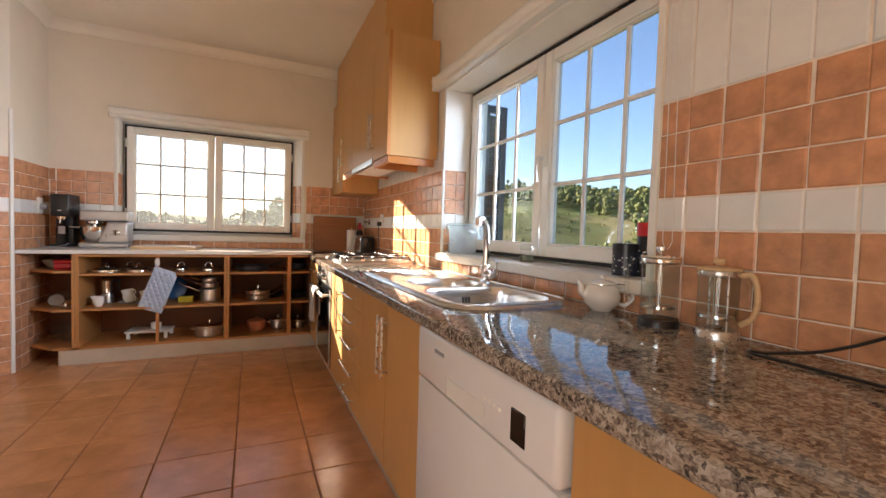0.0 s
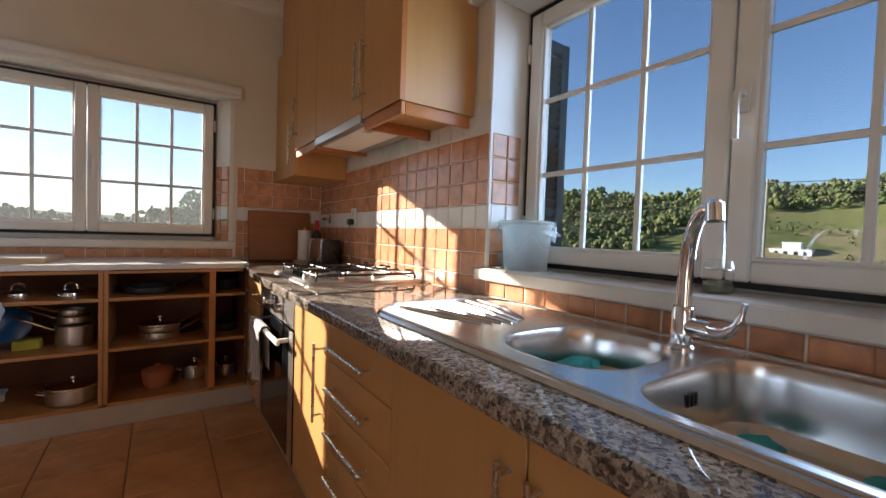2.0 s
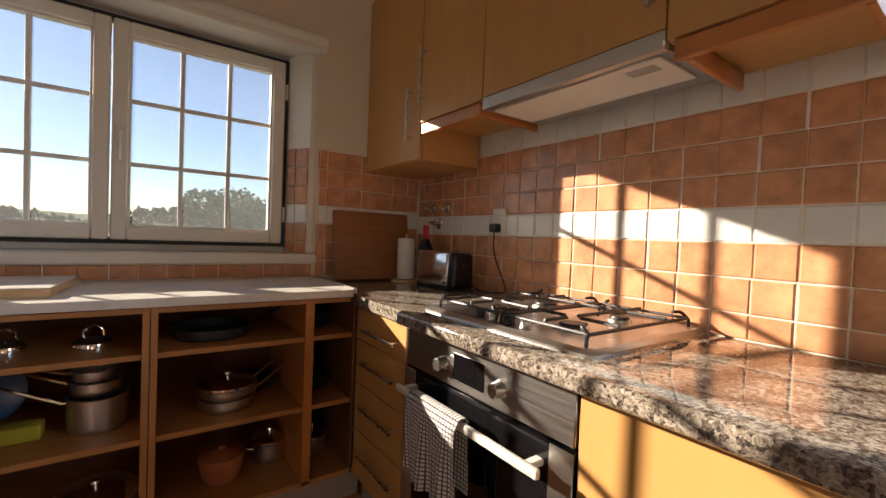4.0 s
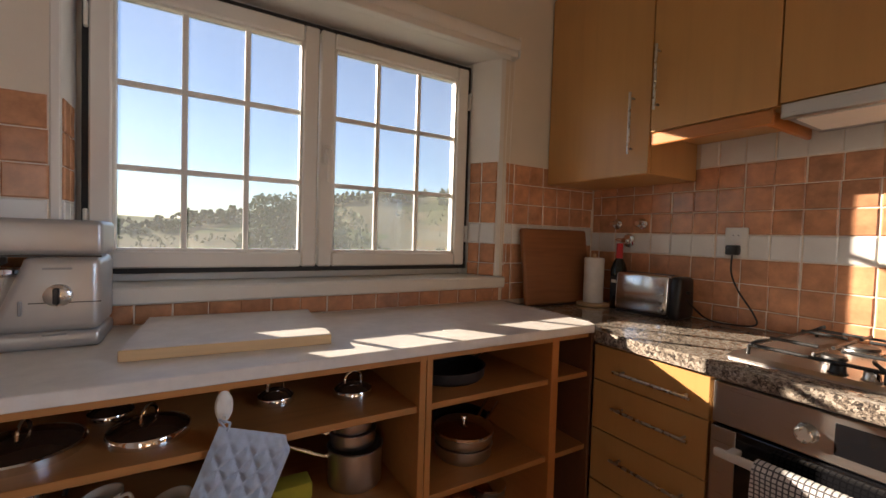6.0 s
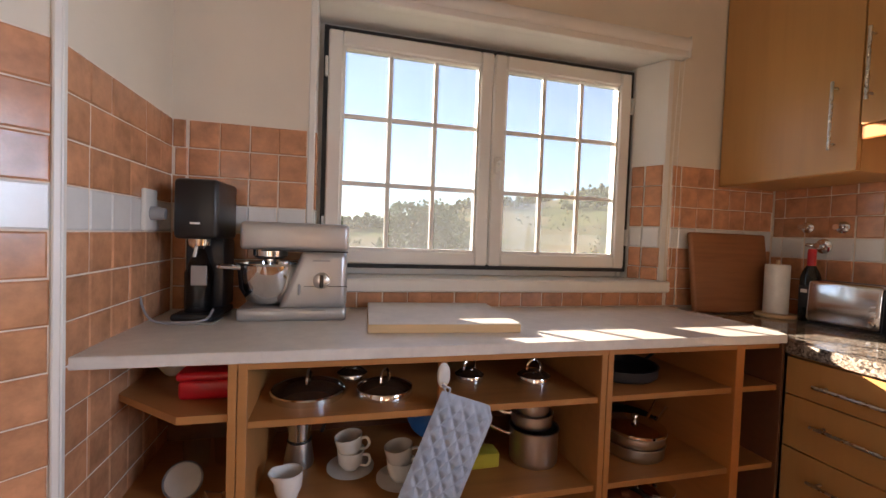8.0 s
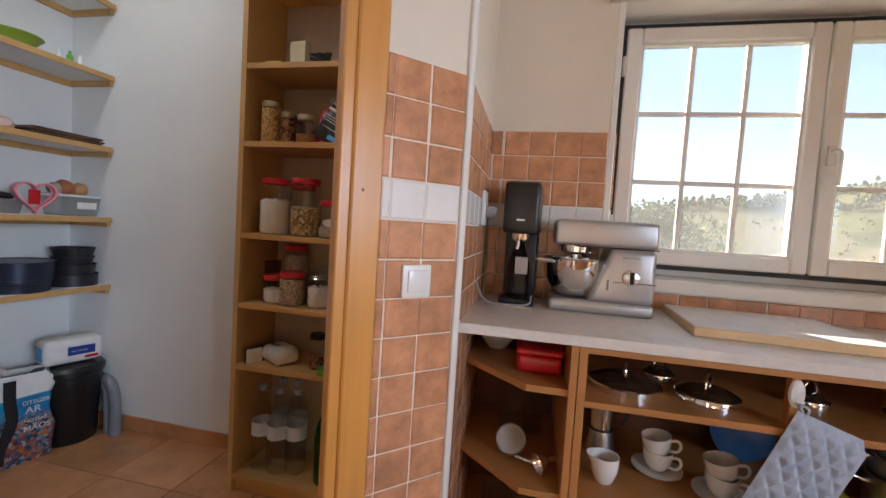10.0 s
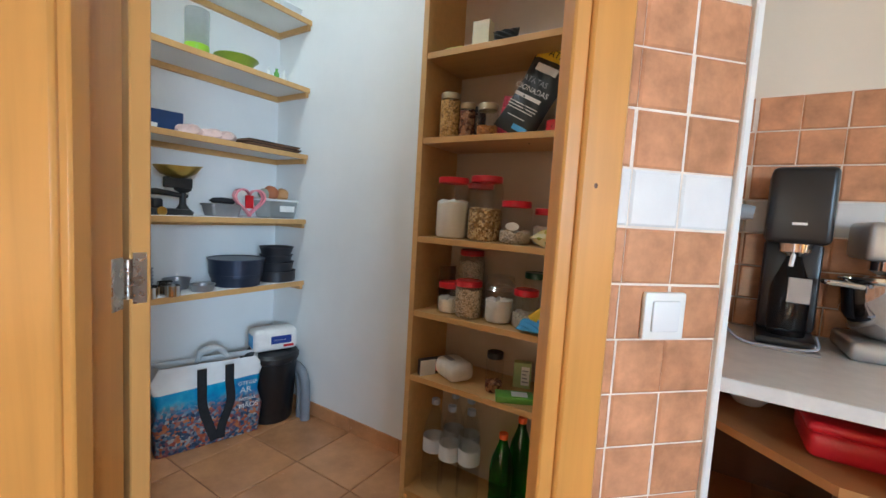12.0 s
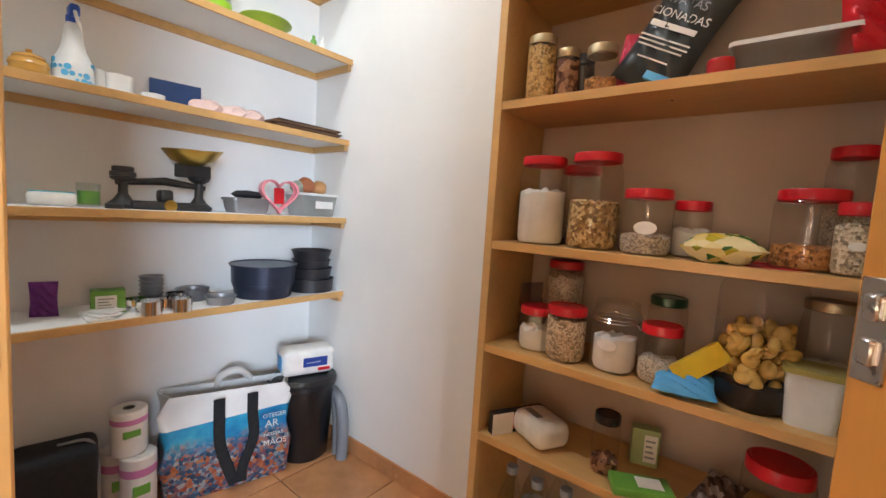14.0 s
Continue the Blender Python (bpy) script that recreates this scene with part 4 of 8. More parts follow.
tap = thing("tap", (1.170, 1.773, CT + 0.0105), "curved chrome mixer tap with side lever", "tap")
bm = bmesh.new()
lathe(bm, [(0.0, 0), (0.028, 0), (0.028, 0.006), (0.023, 0.012), (0.023, 0.085), (0.02, 0.092)], 24)
part("body", bm, CHROME, tap)
bm = bmesh.new()
pts = curve_pts([(0, 0, 0.085), (0.002, 0, 0.17), (-0.008, -0.012, 0.24), (-0.035, -0.04, 0.285), (-0.07, -0.078, 0.30), (-0.102, -0.095, 0.292)], 6)
tube(bm, pts, [0.0165 - 0.004 * k / (len(pts) - 1) for k in range(len(pts))], 14)
tube(bm, [(-0.098, -0.091, 0.30), (-0.102, -0.095, 0.268)], 0.0155, 14)
part("spout", bm, CHROME, tap)
bm = bmesh.new()
tube(bm, [(-0.002, -0.015, 0.05), (-0.01, -0.06, 0.05)], 0.019, 14)
tube(bm, curve_pts([(-0.01, -0.055, 0.045), (-0.012, -0.085, 0.05), (-0.014, -0.108, 0.075), (-0.015, -0.118, 0.115)], 5), [0.012] * 8 + [0.009] * 4 + [0.006] * 4, 10)
part("lever", bm, CHROME, tap)

# gas hob
hob = thing("gas_hob", (1.045, 3.42, CT), "steel gas hob with black pan supports", "gas hob")
bm = bmesh.new()
rings_mesh(bm, [[(x, y, z) for x, y in outline(0, 0, hx, hy, 0.02, 3)] for hx, hy, z in ((0.285, 0.335, 0.0), (0.285, 0.335, 0.006), (0.272, 0.322, 0.016), (0.25, 0.30, 0.013))])
bm.verts.ensure_lookup_table()
bm.faces.new(bm.verts[-16:])
part("plate", bm, STEEL, hob)
for k, (x, y, r) in enumerate(((-0.11, -0.15, 0.045), (0.12, -0.15, 0.035), (-0.11, 0.14, 0.035), (0.12, 0.14, 0.05))):
    bm = bmesh.new()
    lathe(bm, [(0.0, 0.032), (r * 0.75, 0.032), (r * 0.8, 0.028), (r * 0.8, 0.024)], 20, (x, y, 0))
    bn = part("burner", bm, IRON, hob, "black burner cap")
    bm = bmesh.new()
    lathe(bm, [(r * 0.7, 0.024), (r, 0.022), (r * 1.05, 0.014), (r * 1.25, 0.0125)], 20, (x, y, 0))
    part("burner_ring", bm, NICKEL, bn)
for y0, y1 in ((-0.29, -0.01), (0.01, 0.29)):
    bm = bmesh.new()
    R = 0.005
    for x in (-0.235, 0.245):
        tube(bm, curve_pts([(x, y0, 0.04), (x, (y0 + y1) / 2, 0.04), (x, y1, 0.04)], 2), R, 8)
    for y in (y0, y1):
        tube(bm, [(-0.235, y, 0.04), (0.245, y, 0.04)], R, 8)
    ym = (y0 + y1) / 2
    for cx in (-0.11, 0.12):
        for dx, dy in ((1, 0), (-1, 0), (0, 1), (0, -1)):
            a = Vector((cx + dx * 0.025, ym + dy * 0.025, 0.048))
            b = Vector((cx + dx * 0.115, ym + dy * 0.138, 0.048))
            tube(bm, [a, b, b + Vector((0, 0, -0.008))], R, 8)
    for x in (-0.235, 0.245):
        for y in (y0, y1):
            tube(bm, [(x, y, 0.04), (x + (0.008 if x > 0 else -0.008), y, 0.035), (x + (0.01 if x > 0 else -0.01), y, 0.014)], R, 8)
            tube(bm, curve_pts([(x, y, 0.04), (x, y + (0.02 if y < ym else -0.02), 0.055), (x - (0.03 if x > 0 else -0.03), y + (0.03 if y < ym else -0.03), 0.056)], 4), R, 8)
    part("pan_support", bm, IRON, hob, "black enamelled wire pan support")
for k in range(4):
    bm = bmesh.new()
    lathe(bm, [(0.0, 0.036), (0.012, 0.036), (0.0155, 0.033), (0.017, 0.018), (0.021, 0.0135)], 18, (-0.225, 0.10 - k * 0.062, 0))
    box(bm, -0.228, -0.222, 0.088 - k * 0.062, 0.112 - k * 0.062, 0.034, 0.041, 0.002)
    part("knob", bm, NICKEL if k % 2 else BLACK, hob, "ribbed gas knob")

# ---- wall cabinets ----
UF = 0.97


def wall_unit(name, y0, y1, z0, z1, label, doors):
    u = thing(name, (1.15, (y0 + y1) / 2, z0), label, "wall cabinet", "wall cabinets")
    oy = (y0 + y1) / 2
    part("body", boxed(UF + 0.02 - 1.15, RW - 0.009 - 1.15, y0 - oy, y1 - oy, 0, z1 - z0, 0.001), DOOR, u)
    for a, b, h in doors:
        d = part("door", boxed(UF - 1.15, UF + 0.019 - 1.15, a + 0.002 - oy, b - 0.002 - oy, 0.002, z1 - z0 - 0.002, 0.0015), DOOR, u)
        if h:
            bar_handle(d, (UF - 1.15, h[0] - oy, h[1] - z0), 0.25, True)
    return u


ua = wall_unit("wall_cabinet", 2.72, 3.072, 1.61, 2.40, "beech-laminate wall cabinet beside the sink window", [(2.72, 3.072, (3.04, 1.82))])
part("edge_strip", boxed(UF - 0.001 - 1.15, UF + 0.02 - 1.15, -0.1785, -0.1762, 0, 0.79), REDWOOD, ua, "dark reddish edge strip")
wall_unit("wall_cabinet", 3.073, 3.735, 1.64, 2.40, "beech-laminate wall cabinet above the cooker hood", [(3.073, 3.735, (3.105, 1.82))])
wall_unit("wall_cabinet", 3.736, 4.16, 1.635, 2.40, "beech-laminate wall cabinet above the toaster", [(3.736, 4.16, (4.13, 1.84))])
wall_unit("wall_cabinet", 4.161, 4.712, 1.475, 2.40, "taller beech-laminate corner wall cabinet", [(4.161, 4.712, (4.235, 1.685))])
tagged(new("duct_casing", mesh_of("duct_casing", boxed(0.985, RW - 0.005, 2.87, 4.62, 2.401, CEILZ - 0.001), DOOR)), "beech casing for the duct on top of the wall cabinets", "duct casing")


def valance(name, y0, y1, sides, label):
    v = thing(name, (1.15, (y0 + y1) / 2, 1.56), label, "valance", "light valances")
    oy = (y0 + y1) / 2
    part("front_board", boxed(UF + 0.004 - 1.15, UF + 0.024 - 1.15, y0 - oy, y1 - oy, 0.0, 0.048, 0.004), REDWOOD, v)
    for y in sides:
        bm = boxed(UF + 0.024 - 1.15, RW - 0.03 - 1.15, y - 0.009 - oy, y + 0.009 - oy, -0.002, 0.047, 0.006, 2)
        part("side_board", bm, REDWOOD, v)
    return v


valance("valance", 2.72, 3.055, (2.73, 3.03), "orange beech valance under the wall cabinet by the window")
vb = valance("valance", 3.75, 4.158, (3.765,), "orange beech valance under the wall cabinet by the corner")
vb.location.z = 1.585

hood = thing("cooker_hood", (1.15, 3.40, 1.578), "slim steel slide-out cooker hood under the wall cabinet", "cooker hood")
part("front_rail", boxed(UF - 0.006 - 1.15, UF + 0.02 - 1.15, -0.328, 0.328, 0.015, 0.06, 0.003), STEEL, hood, "brushed steel front rail")
part("body", boxed(UF + 0.02 - 1.15, RW - 0.06 - 1.15, -0.325, 0.325, 0.02, 0.06), GREYP, hood)
part("filter", boxed(UF + 0.03 - 1.15, 1.20 - 1.15, -0.30, 0.30, 0.012, 0.0205, 0.002), WPLASTIC, hood, "cream filter panel")
bm = bmesh.new()
for q in range(4):
    box(bm, UF + 0.06 - 1.15 + q * 0.012, UF + 0.065 - 1.15 + q * 0.012, -0.27, -0.19, 0.0105, 0.0125)
part("vent_slots", bm, GREYP, hood)

# ---- white worktop and open shelves ----
white_top = tagged(new("worktop", mesh_of("worktop", prism(bmesh.new(), [(NOOK + 0.001, 4.145), (0.672, 4.145), (0.699, 4.2), (0.699, NW), (NOOK + 0.001, NW)], 0.868, 0.897), LAMINATE)), "white laminate worktop under the north window", "worktop")
part("front_edge", boxed(NOOK + 0.001, 0.671, 4.1425, 4.145, 0.869, 0.8965, 0.001), LAMINATE, white_top, "white edge band")
tagged(new("joint_strip", mesh_of("joint_strip", boxed(0.694, 0.708, 4.19, 4.70, 0.874, 0.8995, 0.002), NICKEL)), "metal strip where the two worktops meet", "joint strip")
SHF = 4.167
su = thing("open_shelf_unit", (-0.26, 4.44, 0), "open beech shelf unit holding pots and crockery", "shelf unit")


def sub(x0, x1, y0, y1, z0, z1, bevel=0.0015):
    return boxed(x0 + 0.26, x1 + 0.26, y0 - 4.44, y1 - 4.44, z0, z1, bevel)


for n, x0, x1, m in (("upright", -1.062, -1.042, SHELFWOOD), ("upright", -1.040, -1.018, SHELFWOOD), ("upright", -0.028, -0.008, SHELFWOOD), ("upright", -0.006, 0.014, SHELFWOOD), ("upright", 0.488, 0.522, REDWOOD)):
    part(n, sub(x0, x1, SHF, NW - 0.02, 0.122, 0.867), m, su)
part("upright", sub(-0.528, -0.506, SHF + 0.03, SHF + 0.055, 0.14, 0.863), REDWOOD, su)
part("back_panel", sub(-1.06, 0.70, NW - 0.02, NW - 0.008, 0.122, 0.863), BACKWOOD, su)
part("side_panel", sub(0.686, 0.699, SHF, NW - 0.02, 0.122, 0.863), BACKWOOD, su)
for x0, x1 in ((-1.018, -0.028), (0.014, 0.488), (0.522, 0.686)):
    for z in (0.713, 0.437):
        part("shelf", sub(x0, x1, SHF + 0.012, NW - 0.02, z - 0.019, z), SHELFWOOD, su)
part("bottom", sub(-1.062, 0.699, SHF, NW - 0.02, 0.122, 0.141), SHELFWOOD, su)
part("top_rail", sub(-1.062, 0.672, SHF + 0.001, SHF + 0.02, 0.845, 0.863), SHELFWOOD, su)
part("plinth", sub(-1.15, 0.745, SHF + 0.03, SHF + 0.046, 0.0, 0.121), ALU, su, "pale metallic plinth")
for z in (0.735, 0.437, 0.141):
    bm = prism(bmesh.new(), [(x + 0.26, y - 4.44) for x, y in ((-1.062, 4.18), (-1.062, NW - 0.02), (NOOK + 0.008, NW - 0.02), (NOOK + 0.008, 4.36), (-1.175, 4.18))], z - 0.019, z)
    part("corner_shelf", bm, SHELFWOOD, su, "angled corner shelf")
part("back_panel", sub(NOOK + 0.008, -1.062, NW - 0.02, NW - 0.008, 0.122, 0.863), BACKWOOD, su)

# ---- pantry ----
for z in (0.755, 1.10, 1.455, 1.812, 2.165):
    sh = thing("wall_shelf", (-3.446, 3.8, z), "white wall shelf with beech edging in the pantry", "shelf", "pantry wall shelves")
    part("board", boxed(-0.137, 0.128, -0.92, 0.948, -0.024, 0.0), PWHITE, sh)
    part("front_edge", boxed(0.128, 0.139, -0.92, 0.948, -0.027, -0.001, 0.001), PANTRYWOOD, sh, "beech front lipping")
    part("batten", boxed(-0.139, -0.12, -0.92, 0.948, -0.052, -0.0245), PANTRYWOOD, sh)
    part("batten", boxed(-0.12, 0.126, 0.93, 0.948, -0.05, -0.0245), PANTRYWOOD, sh)
BY = 4.476
bc = thing("bookcase", (-1.92, 4.61, 0), "tall beech shelf unit filled with pantry jars", "shelf unit")


def bsub(x0, x1, y0, y1, z0, z1):
    return boxed(x0 + 1.92, x1 + 1.92, y0 - 4.61, y1 - 4.61, z0, z1, 0.0012)


part("side", bsub(-2.36, -2.337, BY, NP - 0.011, 0, 2.12), PANTRYWOOD, bc)
part("side", bsub(-1.522, -1.50, BY, NP - 0.011, 0, 2.12), PANTRYWOOD, bc)
part("back", bsub(-2.337, -1.522, NP - 0.018, NP - 0.011, 0.02, 2.1), PANTRYBACK, bc)
for z in (0.075, 0.545, 0.80, 1.085, 1.452, 1.757, 2.12):
    part("shelf", bsub(-2.337, -1.522, BY + 0.003, NP - 0.018, z - 0.022, z), PANTRYWOOD, bc)
part("plinth", bsub(-2.337, -1.522, BY + 0.02, BY + 0.034, 0, 0.052), PANTRYWOOD, bc)

# ---- small materials ----
def plain(name, c, rough=0.45, metal=0.0):
    return mottled(name, c, rough, 18, 0.08, 0.03, metal=metal)


RED, BLUEP, YELLOW = plain("red_plastic", (0.55, 0.012, 0.02), 0.3), plain("blue_plastic", (0.02, 0.08, 0.42), 0.35), plain("yellow_card", (0.75, 0.50, 0.02))
GREENP, LIME, PINK = plain("green_card", (0.14, 0.36, 0.05)), plain("lime_plastic", (0.30, 0.52, 0.02), 0.3), plain("pink_card", (0.78, 0.10, 0.20))
PURPLE, PAPER, GREYC = plain("purple_card", (0.16, 0.02, 0.22)), plain("paper_white", (0.78, 0.76, 0.72), 0.7), plain("grey_tin", (0.30, 0.30, 0.31), 0.4, 0.6)
FLOUR, SUGAR = plain("flour", (0.80, 0.77, 0.70), 0.9), plain("white_sugar", (0.82, 0.80, 0.76), 0.8)
BRASS, TERRA = plain("brass", (0.62, 0.42, 0.10), 0.3, 1.0), plain("clay_pot", (0.42, 0.14, 0.06), 0.7)
DARKMETAL, DARKTIN = plain("dark_nonstick", (0.03, 0.03, 0.035), 0.4, 0.3), plain("dark_blue_tin", (0.035, 0.045, 0.075), 0.35, 0.5)
SKYBLUE, TEAL = plain("sky_blue_card", (0.08, 0.38, 0.72)), plain("teal_sponge", (0.05, 0.34, 0.31), 0.9)
BLACKFAB = mottled("black_webbing", (0.012, 0.012, 0.014), 0.85, 60, 0.3, 0.3)
GREENGLASS, WATERP = clear("green_bottle", (0.05, 0.55, 0.08), 0.03, thin=True), clear("clear_pet", (0.95, 0.965, 0.975), 0.12, thin=True)
MISTY, HONEYC = clear("misty_plastic", (0.90, 0.91, 0.90), 0.3, thin=True, veil=0.3), plain("honey_ceramic", (0.52, 0.26, 0.05), 0.25)
CARDB, MILKY = plain("brown_card", (0.20, 0.10, 0.05), 0.7), plain("milky_plastic", (0.72, 0.74, 0.74), 0.35)


def grains(name, a, b, scale=160.0):
    m = mat(name, a, 0.75)
    vo = node(m, "ShaderNodeTexVoronoi", Scale=scale)
    link(m, coords(m), vo.inputs["Vector"])
    sep = node(m, "ShaderNodeSeparateColor")
    link(m, vo.outputs["Color"], sep.inputs[0])
    link(m, ramp(m, sep.outputs[0], [(0.1, shade(a, 0.5)), (0.45, a), (0.85, b)]), m.node_tree.nodes["Principled BSDF"].inputs["Base Color"])
    bump(m, vo.outputs["Distance"], 0.8, 0.004)
    return m


CHICKPEA, OATS = grains("chickpeas", (0.58, 0.34, 0.10), (0.68, 0.44, 0.16), 135), grains("oat_flakes", (0.58, 0.44, 0.28), (0.74, 0.62, 0.45), 190)
MUESLI, RICE = grains("muesli", (0.42, 0.24, 0.08), (0.70, 0.52, 0.25), 130), grains("rice", (0.62, 0.52, 0.40), (0.75, 0.66, 0.54), 320)
PASTA, LENTIL, SPICE = grains("pasta", (0.62, 0.38, 0.07), (0.74, 0.52, 0.15), 30), grains("lentils", (0.50, 0.20, 0.05), (0.62, 0.28, 0.08), 150), grains("dried_fruit", (0.16, 0.05, 0.025), (0.4, 0.2, 0.1), 90)


def lettering(words, size, material, parent, m, name="lettering"):
    cu = bpy.data.curves.new("words", "FONT")
    cu.body, cu.size, cu.extrude = words, size, 0.0002
    tmp = bpy.data.objects.new("words", cu)
    me = bpy.data.meshes.new_from_object(tmp)
    bpy.data.objects.remove(tmp)
    me.materials.clear()
    me.materials.append(material)
    ob = new(name, me)
    ob.parent = parent
    ob.matrix_basis = m
    return ob


def barcode(parent, w, h, at, turn=0.0, colour=None):
    """An unreadable printed patch: a pale plate with dark bars, facing -y."""
    p = part("label_plate", boxed(-w / 2, w / 2, -0.0008, 0, 0, h), PAPER, parent, smooth=False)
    p.matrix_basis = pose(*at, 0, 0, turn)
    bm = bmesh.new()
    k = 0
    while k < 4:
        box(bm, -w * 0.38, w * (0.36 - 0.12 * (k % 3)), -0.0014, -0.0007, h * (0.15 + 0.2 * k), h * (0.15 + 0.2 * k) + h * 0.07)
        k += 1
    part("print_bars", bm, colour or GREYP, p, smooth=False)


TINLID = plain("tin_lid", (0.52, 0.43, 0.27), 0.38, 0.8)


# ---- jars ----
def jar(at, r, h, fill, full, lid=REDLID, label="", square=False, tag=False, lid_h=0.018, group="pantry jars"):
    j = thing("storage_jar", at, label, "jar", group, turn=random.uniform(-20, 20))
    seg = 28
    prof = [(0, 0.0), (r * 0.86, 0.0), (r * 0.97, 0.004), (r, 0.014), (r, h * 0.78), (r * 0.96, h * 0.85), (r * 0.86, h * 0.90), (r * 0.86, h - lid_h * 0.4)]
    bm = lathe(bmesh.new(), prof, seg)
    if square:
        for v in bm.verts:
            rr = math.hypot(v.co.x, v.co.y)
            if rr > 1e-4:
                a = math.atan2(v.co.y, v.co.x)
                k = (abs(math.cos(a)) ** 5 + abs(math.sin(a)) ** 5) ** -0.2 * 0.93
                v.co.x, v.co.y = v.co.x * k, v.co.y * k
    b = part("glass", bm, JARGLASS, j)
    b.visible_shadow = False
    if fill:
        ri = r * 0.95 * (0.95 if square else 1)
        bm = lathe(bmesh.new(), [(0, 0.004), (ri * 0.9, 0.004), (ri, 0.015), (ri, h * full * 0.97), (ri * 0.6, h * full * 1.02), (0, h * full * 0.99)], seg)
        for v in bm.verts:
            if v.co.z > h * full * 0.9:
                v.co.z += random.uniform(-0.006, 0.006)
        part("contents", bm, fill, j, "contents seen through the glass")
    rl = r * 0.93
    bm = lathe(bmesh.new(), [(0, h + 0.001), (rl * 0.82, h + 0.001), (rl * 0.86, h + 0.003), (rl * 0.97, h + 0.002), (rl, h - 0.002), (rl, h - lid_h), (rl * 0.95, h - lid_h - 0.002)], seg)
    part("lid", bm, lid, j)
    if tag:
        bm = bmesh.new()
        tube(bm, [(0, -r - 0.0015, h * 0.42), (0, -r + 0.002, h * 0.42)], [r * 0.42, r * 0.42], 24)
        for v in bm.verts:
            v.co.z = h * 0.42 + (v.co.z - h * 0.42) * 0.6
        part("paper_label", bm, PAPER, j, "white oval paper label")
    return j


S1, S2, S3, S4 = 1.452, 1.085, 0.80, 0.545
jar((-2.265, 4.545, S1), 0.039, 0.165, CHICKPEA, 0.86, TINLID, "tall glass jar of chickpeas with a brass-coloured lid")
jar((-2.205, 4.57, S1), 0.033, 0.13, SPICE, 0.8, TINLID, "slim glass jar of preserved food with metal lid")
jar((-2.175, 4.60, S1), 0.03, 0.12, DARKMETAL, 0.8, DARKMETAL, "dark jar of preserve with a black lid")
jar((-2.110, 4.55, S1), 0.038, 0.115, LENTIL, 0.35, TINLID, "glass jar with a green label and metal lid")
jar((-1.865, 4.545, S1), 0.027, 0.04, RED, 0.6, REDLID, "small squat red jar", lid_h=0.014)
jar((-2.240, 4.56, S2), 0.062, 0.225, FLOUR, 0.62, REDLID, "tall glass jar of flour with red lid", tag=False)
jar((-2.180, 4.67, S2), 0.055, 0.215, RICE, 0.3, REDLID, "tall glass jar with red lid behind the flour")
jar((-2.100, 4.56, S2), 0.062, 0.23, MUESLI, 0.5, REDLID, "tall glass jar of muesli with red lid")
jar((-1.975, 4.55, S2), 0.055, 0.145, RICE, 0.3, REDLID, "wide glass jar of brown sugar with white label", tag=True)
jar((-1.895, 4.62, S2), 0.04, 0.125, SUGAR, 0.5, REDLID, "small glass jar of sugar with red lid")
jar((-1.695, 4.58, S2), 0.058, 0.15, LENTIL, 0.3, REDLID, "round glass jar holding orange dried fruit")
jar((-1.635, 4.53, S2), 0.03, 0.125, OATS, 0.7, REDLID, "small glass jar of nuts with white label", tag=True)
jar((-1.638, 4.66, S2), 0.04, 0.24, RICE, 0.5, REDLID, "tall glass jar with red lid at the shelf end")
jar((-2.225, 4.56, S3), 0.05, 0.115, FLOUR, 0.5, REDLID, "square glass jar half full of flour", True)
jar((-2.135, 4.54, S3), 0.053, 0.135, OATS, 0.8, REDLID, "square glass jar of oat flakes with red lid", True)
jar((-2.200, 4.67, S3), 0.052, 0.235, RICE, 0.85, REDLID, "glass jar with red lid standing at the back")
jar((-1.920, 4.56, S3), 0.046, 0.13, RICE, 0.4, REDLID, "glass jar half full of rice with red lid")
jar((-1.935, 4.69, S3), 0.045, 0.175, None, 0, plain("dark_green_lid", (0.01, 0.06, 0.025), 0.3), "empty glass jar with dark green lid")
jar((-1.635, 4.68, S3), 0.05, 0.22, SUGAR, 0.4, TINLID, "large glass jar with a brass lid")
pj = jar((-1.750, 4.58, S3), 0.075, 0.285, None, 0, REDLID, "large glass jar of pasta shells with red lid", lid_h=0.024)
bm = bmesh.new()
g = random.Random(5)
for k in range(95):
    a, rr, z = g.uniform(0, 6.28), 0.055 * math.sqrt(g.uniform(0.1, 1)), g.uniform(0.045, 0.16)
    tmp = bmesh.ops.create_icosphere(bm, subdivisions=2, radius=0.016)["verts"]
    turn = Euler((g.uniform(0, 3), g.uniform(0, 3), g.uniform(0, 3))).to_matrix()
    for v in tmp:
        v.co = turn @ Vector((v.co.x * 1.25, v.co.y, v.co.z * 0.7)) + Vector((rr * math.cos(a), rr * math.sin(a), z))
tagged(part("contents", bm, plain("pasta_shell", (0.66, 0.42, 0.10), 0.55), pj, "yellow pasta shells"), kind="stuff")
part("dark_wrapper", lathe(bmesh.new(), [(0, 0.006), (0.066, 0.006), (0.07, 0.02), (0.07, 0.05), (0.05, 0.055), (0, 0.05)], 26), BLACK, pj)
jar((-2.015, 4.55, S4), 0.032, 0.145, SPICE, 0.25, BLACK, "small spice jar with black lid and white label", tag=False)
jar((-1.690, 4.56, S4), 0.06, 0.16, SPICE, 0.3, REDLID, "wide glass jar with a big red lid", lid_h=0.024)
cj = jar((-2.020, 4.56, S3), 0.053, 0.165, SUGAR, 0.5, GLASS, "clip-top preserving jar half full of sugar", True, tag=True)
bm = bmesh.new()
for z in (0.12, 0.128):
    tube(bm, [(0.05 * math.cos(k * 0.4), 0.05 * math.sin(k * 0.4), z) for k in range(17)], 0.0014, 6)
